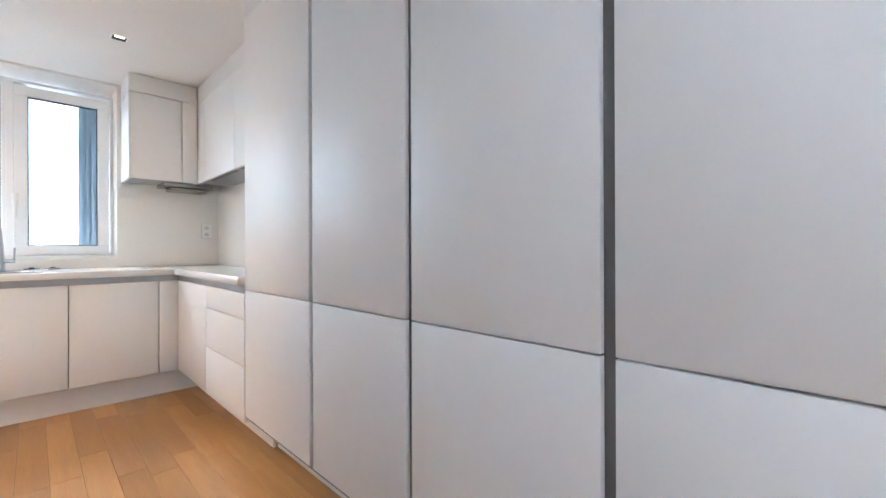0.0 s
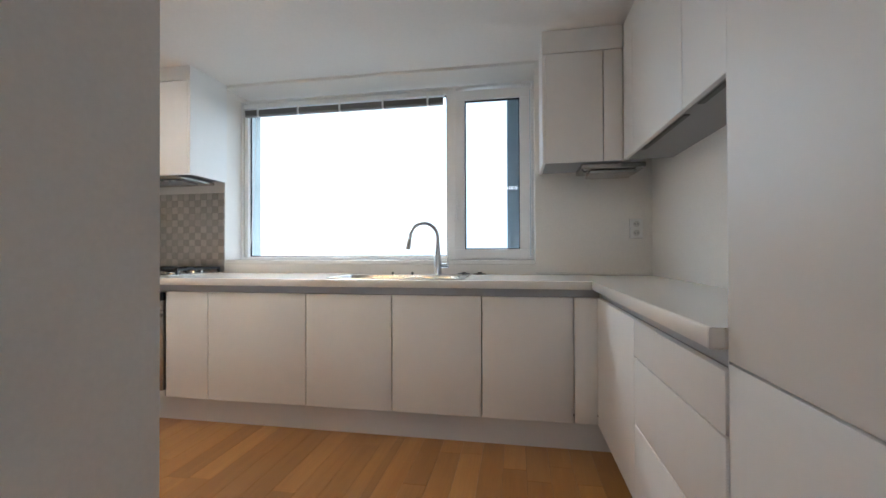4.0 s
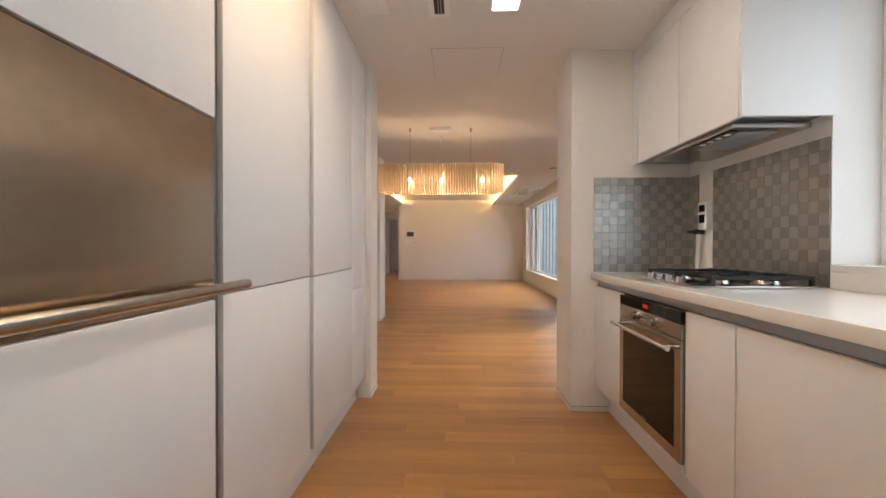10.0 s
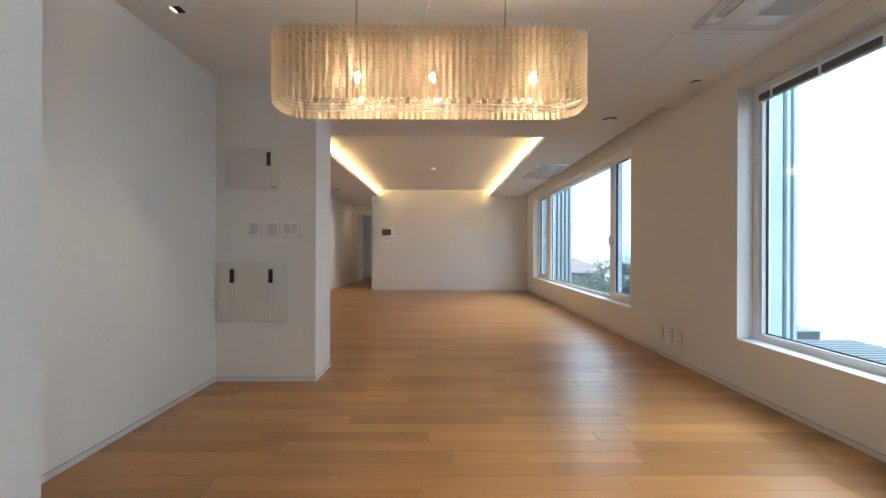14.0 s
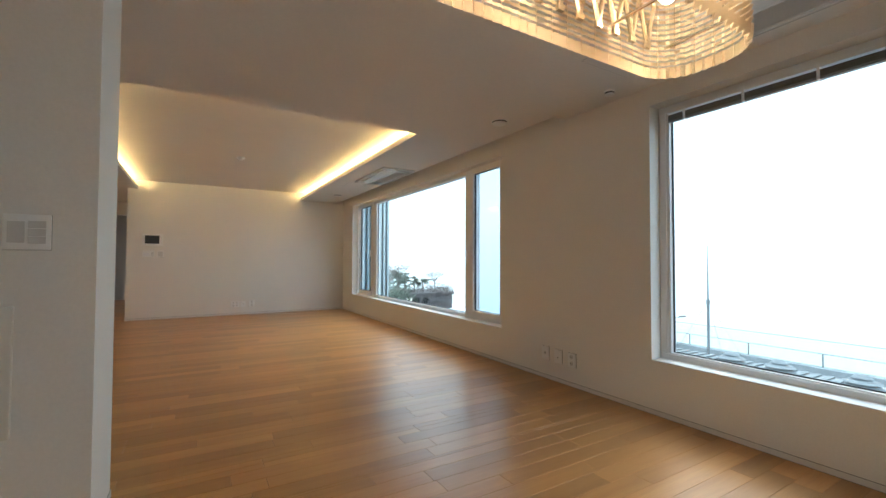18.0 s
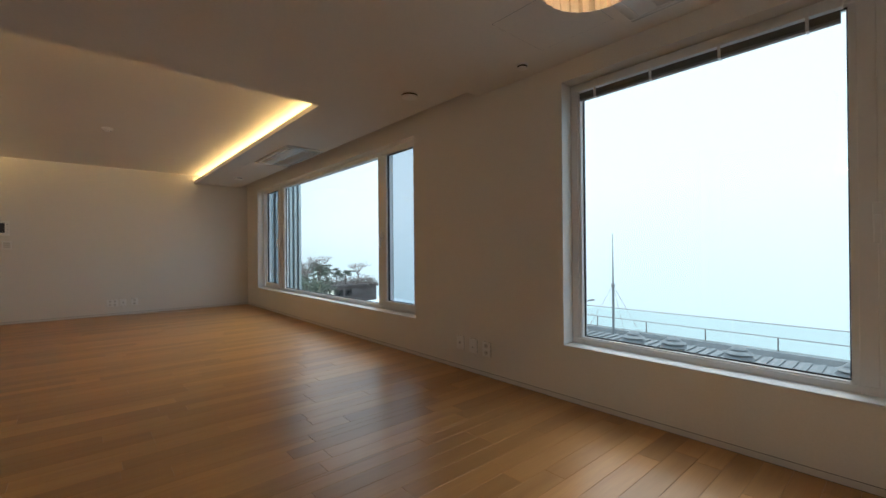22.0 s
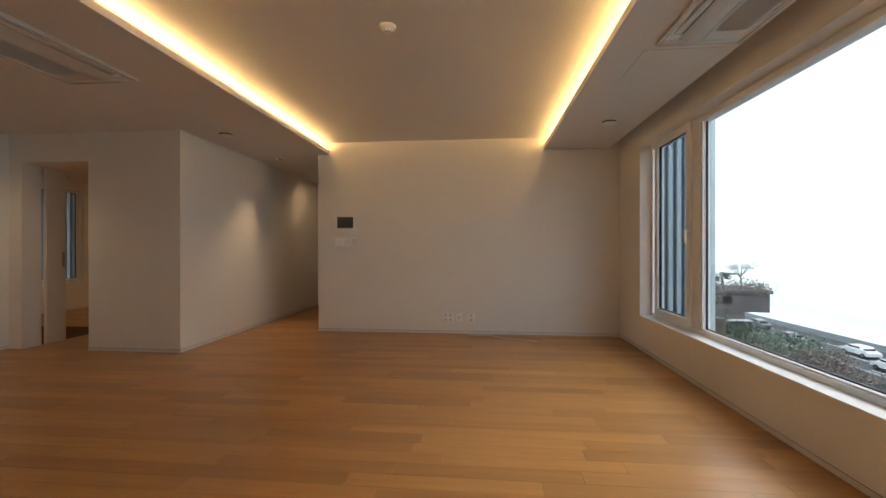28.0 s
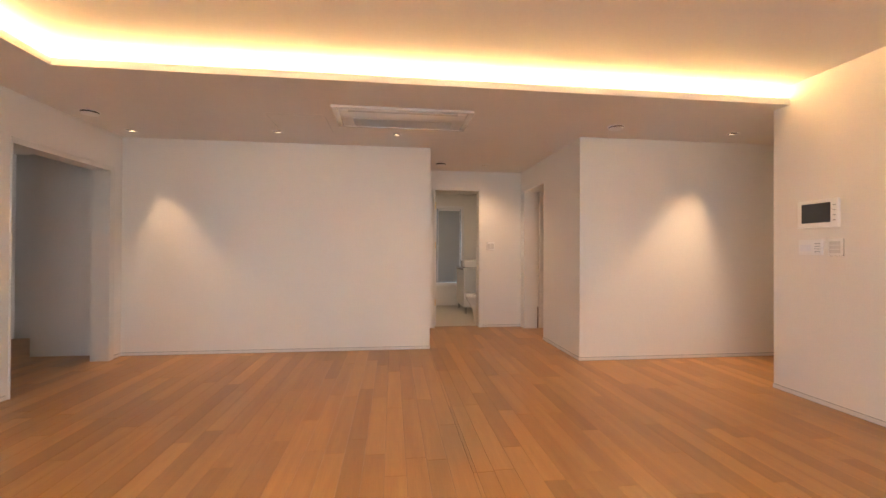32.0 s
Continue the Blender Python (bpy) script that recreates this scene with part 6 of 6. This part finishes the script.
for k in range(14):
    piece("slat", boxes((17.62, 24.72 + k * 0.1, -3.6, 17.70, 24.77 + k * 0.1, -3.121)), M_ROOF, vh)
for k, (r0, r1) in enumerate(((0.46, 0.40), (0.48, 0.42), (0.46, 0.40), (0.40, 0.24))):
    piece("cowl_ring", tube(bmesh.new(), (18.7, 25.3, -3.06 + k * 0.13), (18.7, 25.3, -2.97 + k * 0.13), r0, 22, r1), M_ROOF, vh, soft=True)
piece("cowl_core", tube(bmesh.new(), (18.7, 25.3, -3.06), (18.7, 25.3, -2.6), 0.32, 18), M_BLACK, vh, soft=True)
mast = thing("lightning_mast", (17.8, 14.0, -2.9), "thin grey steel mast standing on the terrace", "mast")
piece("foot", tube(bmesh.new(), (17.8, 14.0, -2.9), (17.8, 14.0, -0.6), 0.05, 12), M_ROOF, mast, soft=True)
piece("collar", tube(bmesh.new(), (17.8, 14.0, -0.62), (17.8, 14.0, -0.5), 0.075, 12), M_ROOF, mast, soft=True)
piece("tip", tube(bmesh.new(), (17.8, 14.0, -0.5), (17.8, 14.0, 1.7), 0.035, 10, 0.012), M_ROOF, mast, soft=True)
for gx, gy in ((17.8, 12.6), (17.8, 15.4), (18.9, 14.0)):
    piece("guy_wire", tube(bmesh.new(), (17.8, 14.0, -0.55), (gx, gy, -2.9), 0.006, 5), M_RAILD, mast)
ch = thing("brick_stub", (14.0, 7.6, -2.9), "small brown brick chimney stub on the terrace", "chimney")
piece("stack", boxes((13.8, 7.3, -2.9, 14.2, 7.9, -2.45)), M_TILE_ROOF, ch)
piece("pot", tube(bmesh.new(), (14.0, 7.6, -2.45), (14.0, 7.6, -2.2), 0.1, 12, 0.13), M_BLACK, ch)

# coast road: kerbs, lines, lamps, cars
setting("sea_barrier", boxes((55.0, -80, -13.98, 55.5, 320, -12.1)), M_CONC, "low concrete sea wall", "barrier")
setting("inner_barrier", boxes((42.4, -80, -13.98, 42.9, 320, -12.2)), M_CONC, "low concrete road wall", "barrier")
marks = thing("road_markings", (49, 60, -13.0), "white lane lines on the coast road", "road marking", kind="structure")
for k in range(40):
    y = -40 + k * 7.0
    for x in (46.0, 49.0, 52.0):
        piece("lane_line", boxes((x - 0.09, y, -12.996, x + 0.09, y + 3.2, -12.99)), M_LINE, marks)
sl = thing("street_lamp", (42.2, 55, -14.0), "slender grey street lamp with a single arm", "street lamp", group="street lamps")
part("post", tube(bmesh.new(), (0, 0, 0), (0, 0, 9.0), 0.10, 10, 0.06), M_ROOF, sl, soft=True)
part("arm", sweep(bmesh.new(), [(0, 0, 8.9), (0.5, 0, 9.1), (2.0, 0, 9.2)], 0.05, 8), M_ROOF, sl, soft=True)
part("head", rounded(1.7, -0.15, 9.12, 2.6, 0.15, 9.27, r=0.03), M_ROOF, sl, soft=True)
for y in (30, 80, 105, 135, 170):
    copy_thing(sl, pose(42.2, y, -14.0))


def car(x, y, body, label, heading=0):
    c = thing("car", (x, y, -13.0), label, "car", group="cars on the coast road")
    b = bmesh.new()
    prof = [(-2.1, 0.35), (-2.15, 0.75), (-1.5, 0.92), (-0.9, 1.38), (0.7, 1.42), (1.5, 0.98), (2.1, 0.85), (2.15, 0.4)]
    l = [b.verts.new((-0.85 + (0.14 if z > 1.1 else 0), yy, z)) for yy, z in prof]
    r = [b.verts.new((0.85 - (0.14 if z > 1.1 else 0), yy, z)) for yy, z in prof]
    b.faces.new(l)
    b.faces.new(r[::-1])
    for k in range(len(prof)):
        b.faces.new((l[k], l[(k + 1) % 8], r[(k + 1) % 8], r[k]))
    part("body", b, body, c)
    for s in (-1, 1):
        part("side_window", boxes((s * 0.73, -0.8, 0.98, s * 0.80, 0.9, 1.32)), M_DARKGLASS, c)
    part("windscreen", boxes((-0.66, -1.42, 0.98, 0.66, -1.2, 1.18)), M_DARKGLASS, c)
    for wx in (-0.8, 0.8):
        for wy in (-1.35, 1.35):
            w = part("wheel", tube(bmesh.new(), (wx - 0.1, wy, 0.32), (wx + 0.1, wy, 0.32), 0.32, 16), M_BLACK, c, soft=True)
            part("rim", tube(bmesh.new(), (wx - 0.105, wy, 0.32), (wx + 0.105, wy, 0.32), 0.18, 12), M_ROOF, w)
    return c


M_CARW = material("white_car_paint", (0.75, 0.76, 0.77), 0.25, coat=0.6)
M_CARG = material("grey_car_paint", (0.12, 0.13, 0.14), 0.25, coat=0.6)
car(50.5, 68, M_CARW, "white saloon car on the wet coast road")
car(47.5, 60, M_CARW, "white hatchback car on the wet coast road")
car(47.5, 76, M_CARG, "dark grey car on the wet coast road")
car(50.5, 88, M_CARG, "dark saloon car on the wet coast road")
car(47.5, 97, M_CARW, "white van-like car on the wet coast road")

# wooded headland with a stone house wall
setting("headland", boxes((24, 66, -14.0, 36, 110, -9.0), (24, 60, -14.0, 42, 64, -12.9)), M_EARTH, "dark earth bank of the headland", "ground")
hw = thing("headland_house", (34, 66, -9.0), "dark stone house with a flat roof and terrace wall", "house")
piece("wall", boxes((26, 64.5, -7.0, 37.2, 72, -4.6)), M_STONE, hw)
piece("parapet", boxes((25.8, 64.2, -4.6, 37.4, 72.2, -4.25)), M_STONE, hw)
piece("lower_wall", boxes((24, 64.6, -13.0, 34.3, 65.8, -7.002)), M_STONE, hw)
piece("ledge", boxes((28, 63.6, -8.0, 34.6, 64.58, -7.9)), M_LINE, hw)
for k in range(3):
    piece("window", boxes((28.6 + k * 1.5, 64.40, -5.9, 29.6 + k * 1.5, 64.49, -5.0)), glow("lamp_lit_window", (1.0, 0.85, 0.55), 0.5) if k == 0 else M_DARKGLASS, hw)


def bushes(name, centre, spread, n, size, mat, label, seed, leaves=60):
    """Foliage as many small crossed leaf cards gathered into uneven clumps."""
    r = random.Random(seed)
    vs, fs = [], []
    for _ in range(n):
        c = Vector((centre[0] + r.uniform(-1, 1) * spread[0], centre[1] + r.uniform(-1, 1) * spread[1], centre[2] + r.uniform(-1, 1) * spread[2]))
        s = size * r.uniform(0.5, 1.3)
        for _ in range(leaves):
            d = Vector((r.gauss(0, 1), r.gauss(0, 1), r.gauss(0, 0.7)))
            p = c + d * s * 0.45
            a = Vector((r.gauss(0, 1), r.gauss(0, 1), r.gauss(0, 1))).normalized() * s * 0.13
            b = Vector((r.gauss(0, 1), r.gauss(0, 1), r.gauss(0, 1))).normalized() * s * 0.13
            i = len(vs)
            vs += [p - a, p + b, p + a]
            fs.append((i, i + 1, i + 2))
    me = bpy.data.meshes.new(name)
    me.from_pydata(vs, [], fs)
    me.materials.append(mat)
    return tagged(new(name, me), label, "shrub", kind="stuff")


bushes("hedge_clumps", (31.5, 66, -4.0), (5.6, 2.3, 0.5), 46, 1.1, M_TWIG, "brown winter hedge along the wall top", 3)
bushes("slope_shrubs", (33, 61.5, -10.6), (8, 1.5, 1.2), 50, 1.6, M_LEAF, "dark shrubs on the slope above the road", 4)
bushes("slope_shrubs", (31, 63.4, -9.0), (4.2, 0.5, 1.5), 44, 1.3, M_LEAF, "dark climbing shrubs on the stone wall", 14)
bushes("slope_shrubs", (35, 59.4, -11.9), (7, 0.7, 1.3), 70, 1.2, M_TWIG, "brown winter scrub on the bank", 15)
bushes("slope_shrubs", (38, 58, -12.4), (5, 4, 0.9), 40, 1.3, M_TWIG, "brown scrub on the slope above the road", 6)


def pine(x, y, z, h, seed, label):
    r = random.Random(seed)
    t = thing("pine_tree", (x, y, z), label, "tree", group="pines on the headland")
    part("trunk", sweep(bmesh.new(), [(0, 0, 0), (0.1, 0.05, h * 0.35), (-0.05, 0.1, h * 0.7), (0.1, 0, h)], [0.16, 0.13, 0.09, 0.04], 8), M_TWIG, t, soft=True)
    vs, fs = [], []
    for k in range(16):
        zc = h * r.uniform(0.55, 1.05)
        c = Vector((r.gauss(0, 1) * h * 0.30, r.gauss(0, 1) * h * 0.30, zc))
        for _ in range(90):
            p = c + Vector((r.gauss(0, 0.45), r.gauss(0, 0.45), r.gauss(0, 0.14))) * h * 0.20
            a = Vector((r.gauss(0, 1), r.gauss(0, 1), r.gauss(0, 0.6))).normalized() * 0.11
            b = Vector((r.gauss(0, 1), r.gauss(0, 1), r.gauss(0, 0.6))).normalized() * 0.11
            i = len(vs)
            vs += [p - a, p + b, p + a]
            fs.append((i, i + 1, i + 2))
    me = bpy.data.meshes.new("crown")
    me.from_pydata(vs, [], fs)
    me.materials.append(M_LEAF)
    cr = new("crown", me)
    cr.parent = t
    return t


def bare_tree(x, y, z, h, spread, seed, label):
    """Umbrella of bare branches: trunk, limbs, twigs."""
    r = random.Random(seed)
    t = thing("bare_tree", (x, y, z), label, "tree")
    part("trunk", sweep(bmesh.new(), [(0, 0, 0), (0.06, 0, h * 0.3), (0, 0.05, h * 0.55)], [0.12, 0.10, 0.07], 8), M_TWIG, t, soft=True)
    bm = bmesh.new()
    for k in range(9):
        a = math.tau * k / 9 + r.uniform(-0.2, 0.2)
        e = Vector((math.cos(a) * spread * r.uniform(0.6, 1), math.sin(a) * spread * r.uniform(0.6, 1), h * r.uniform(0.85, 1.0)))
        s = Vector((0, 0, h * r.uniform(0.4, 0.55)))
        m = s.lerp(e, 0.5) + Vector((0, 0, h * 0.06))
        sweep(bm, [s, m, e], [0.05, 0.03, 0.012], 5)
        for _ in range(9):
            b0 = m.lerp(e, r.uniform(0, 1))
            b1 = b0 + Vector((r.gauss(0, 0.5), r.gauss(0, 0.5), abs(r.gauss(0.25, 0.15)))) * spread * 0.45
            sweep(bm, [b0, b1], [0.016, 0.006], 4)
            for _ in range(3):
                b2 = b1 + Vector((r.gauss(0, 0.5), r.gauss(0, 0.5), abs(r.gauss(0.1, 0.2)))) * spread * 0.25
                sweep(bm, [b0.lerp(b1, r.uniform(0.4, 1)), b2], [0.009, 0.004], 3)
    part("branches", bm, M_TWIG, t)
    return t


for i, (x, y, h) in enumerate(((28.2, 67, 3.0), (30.0, 68, 2.6), (31.8, 68, 2.4), (33.2, 67.5, 2.0), (27.0, 66, 3.4))):
    pine(x, y, -4.3, h, 20 + i, "low spreading dark green pine behind the wall")
bare_tree(35.2, 67, -4.3, 3.3, 1.9, 5, "bare umbrella-shaped winter tree")
bare_tree(28.0, 66, -4.3, 4.6, 1.9, 8, "tall bare winter tree on the headland")
nb = thing("neighbour_house", (12.5, 45, -14.0), "neighbouring house with a low clay tiled roof", "house")
piece("wall", boxes((9.5, 40, -14.0, 15.0, 50, -1.001)), M_CONC, nb)
roof_lo, roof_hi = [(9.0, 39.5), (15.4, 39.5), (15.4, 50.5), (9.0, 50.5)], [(11.3, 42.5), (12.7, 42.5), (12.7, 47), (11.3, 47)]
for k in range(12):
    bm = bmesh.new()
    u0, u1 = k / 12, (k + 1) / 12
    low = [(a[0] + (b[0] - a[0]) * u0, a[1] + (b[1] - a[1]) * u0) for a, b in zip(roof_lo, roof_hi)]
    high = [(a[0] + (b[0] - a[0]) * u1, a[1] + (b[1] - a[1]) * u1) for a, b in zip(roof_lo, roof_hi)]
    z = -0.80 + 1.14 * u0
    q = [bm.verts.new((x, y, z)) for x, y in low] + [bm.verts.new((x, y, z + 0.06)) for x, y in low] + [bm.verts.new((x, y, z + 0.095)) for x, y in high]
    for i in range(4):
        bm.faces.new((q[i], q[(i + 1) % 4], q[4 + (i + 1) % 4], q[4 + i]))
        bm.faces.new((q[4 + i], q[4 + (i + 1) % 4], q[8 + (i + 1) % 4], q[8 + i]))
    bm.faces.new(q[8:])
    bm.faces.new(q[:4][::-1])
    piece("tile_course", bm, M_TILE_ROOF, nb)
piece("eaves", boxes((8.9, 39.4, -1.0, 15.5, 50.6, -0.803)), M_CLADW, nb, "white painted eaves")
piece("roof_tank", rounded(12.1, 42.6, 0.25, 12.95, 43.4, 0.85, r=0.04), M_CLADM, nb, "grey rooftop tank")
piece("tank_frame", boxes(*[(12.1 + 0.8 * i, 42.65, 0.85, 12.15 + 0.8 * i, 42.7, 2.0) for i in (0, 1)], (12.1, 42.65, 1.45, 12.95, 42.7, 1.49), (12.1, 42.65, 2.0, 12.95, 42.7, 2.04)), M_CLADM, nb)
bare_tree(14.3, 38.3, -2.8, 3.2, 1.1, 17, "bare winter garden tree beside the neighbouring house")
bushes("garden_shrubs", (12.5, 36, -1.9), (1.9, 2, 0.75), 36, 1.0, M_LEAF, "dark garden shrubs by the neighbouring house", 9)
setting("garden_bank", boxes((10, 33, -14.0, 14.6, 39.4, -2.8)), M_EARTH, "dark garden bank", "ground")


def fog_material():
    """Self-glowing fog backdrop: milky green-blue near the water, whiter and brighter higher up."""
    m = bpy.data.materials.new("glowing_sea_fog")
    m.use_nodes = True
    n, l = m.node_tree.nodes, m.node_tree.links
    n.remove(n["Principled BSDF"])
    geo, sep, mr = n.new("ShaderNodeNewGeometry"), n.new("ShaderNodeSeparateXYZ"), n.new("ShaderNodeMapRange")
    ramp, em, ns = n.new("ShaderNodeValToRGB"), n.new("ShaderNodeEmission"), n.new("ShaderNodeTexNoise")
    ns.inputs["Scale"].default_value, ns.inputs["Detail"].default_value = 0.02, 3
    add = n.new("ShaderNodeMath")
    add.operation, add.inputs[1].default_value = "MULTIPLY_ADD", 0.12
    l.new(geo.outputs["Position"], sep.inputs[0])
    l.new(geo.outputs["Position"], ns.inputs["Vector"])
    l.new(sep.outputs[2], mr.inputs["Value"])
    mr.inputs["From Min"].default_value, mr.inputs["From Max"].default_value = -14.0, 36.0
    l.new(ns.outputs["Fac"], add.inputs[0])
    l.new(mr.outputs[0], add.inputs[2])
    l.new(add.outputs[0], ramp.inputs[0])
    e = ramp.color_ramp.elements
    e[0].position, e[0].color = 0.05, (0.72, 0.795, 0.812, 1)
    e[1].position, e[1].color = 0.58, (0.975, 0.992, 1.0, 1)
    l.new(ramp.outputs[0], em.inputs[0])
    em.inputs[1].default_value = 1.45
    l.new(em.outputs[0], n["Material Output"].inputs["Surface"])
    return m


# upright emissive sheet stands in for daylit fog
setting("backdrop_fog_bank", boxes((75, -400, -14.0, 76, 500, 52)), fog_material(), "glowing backdrop sheet for the fog over the sea", "backdrop")

# ---- floor: oak boards laid across the long rooms ----
setting("floor", boxes((-7.0, -0.3, -0.12, 2.9, 18.7, -0.006)), M_JOINT, "dark bed under the oak boards", "floor")
BW, BL = 0.11, 0.90


def board_mesh(length, width=BW):
    g = 0.0005
    bm = bmesh.new()
    x0, x1, y0, y1, c = g, length - g, g, width - g, 0.0009
    low = [bm.verts.new(v) for v in ((x0, y0, -0.006), (x1, y0, -0.006), (x1, y1, -0.006), (x0, y1, -0.006))]
    mid = [bm.verts.new(v) for v in ((x0, y0, -c), (x1, y0, -c), (x1, y1, -c), (x0, y1, -c))]
    top = [bm.verts.new(v) for v in ((x0 + c, y0 + c, 0), (x1 - c, y0 + c, 0), (x1 - c, y1 - c, 0), (x0 + c, y1 - c, 0))]
    for a, b in ((low, mid), (mid, top)):
        for k in range(4):
            bm.faces.new((a[k], a[(k + 1) % 4], b[(k + 1) % 4], b[k]))
    bm.faces.new(top)
    me = bpy.data.meshes.new("board")
    bm.to_mesh(me)
    bm.free()
    me.materials.append(M_WOOD)
    return me


floor_boards = tagged(new("floor_boards"), "warm oak strip floor with staggered end joints", "floor", kind="structure")
# zones of boards: x from, x to, y from, y to
ZONES = [(-3.6, 1.9, 0.2, BANK_S, False), (BANK_X - 0.07, 1.9, BANK_S, PIL_N, True), (DIN_W, EAST, PIL_N, WING_S, True), (WING_E, EAST, WING_S, WING_N, True), (DIN_W, EAST, WING_N, 8.0, True),
         (HALL_W, EAST, 8.0, C1_N, True), (BATH_X - 0.1, EAST, C1_N, C2_Y, True), (-3.7, EAST, C2_Y, FAR, False), (-7.0, CORR_E, FAR, 18.6, False), (-3.6, DIN_W, 6.15, 8.0, False)]
shared, rest_v, rest_f, singles = {}, [], [], 0
for zx0, zx1, zy0, zy1, near in ZONES:
    for row in range(math.floor(zy0 / BW), math.ceil(zy1 / BW)):
        y = row * BW
        ya, yb = max(y, zy0), min(y + BW, zy1)
        if yb - ya < 0.004:
            continue
        off = (row * 0.37 + 0.21 * math.sin(row * 2.3)) % BL
        n0 = math.floor((zx0 - off) / BL)
        for k in range(n0, math.ceil((zx1 - off) / BL)):
            xa, xb = max(off + k * BL, zx0), min(off + (k + 1) * BL, zx1)
            if xb - xa < 0.004:
                continue
            full = xb - xa > BL - 0.001 and yb - ya > BW - 0.001
            if near and full and singles < 300 and (y < 6.6 and zx0 > -1 or 8.6 < y < 12.2 and -1.6 < xa < 2.2):
                if "full" not in shared:
                    shared["full"] = board_mesh(BL)
                ob = new("plank", shared["full"])
                ob.location = (xa, ya, 0)
                ob.parent = floor_boards
                singles += 1
                continue
            g, c, b = 0.0005, 0.0009, len(rest_v)
            for e, z in ((g, -0.006), (g, -c), (g + c, 0.0)):
                rest_v += [(xa + e, ya + e, z), (xb - e, ya + e, z), (xb - e, yb - e, z), (xa + e, yb - e, z)]
            for lo in (0, 4):
                for i in range(4):
                    rest_f.append((b + lo + i, b + lo + (i + 1) % 4, b + lo + 4 + (i + 1) % 4, b + lo + 4 + i))
            rest_f.append((b + 8, b + 9, b + 10, b + 11))
me = bpy.data.meshes.new("further_planks")
me.from_pydata(rest_v, [], rest_f)
me.materials.append(M_WOOD)
ob = tagged(new("further_planks", me), "warm oak floor planks further off", kind="stuff")
ob.parent = floor_boards
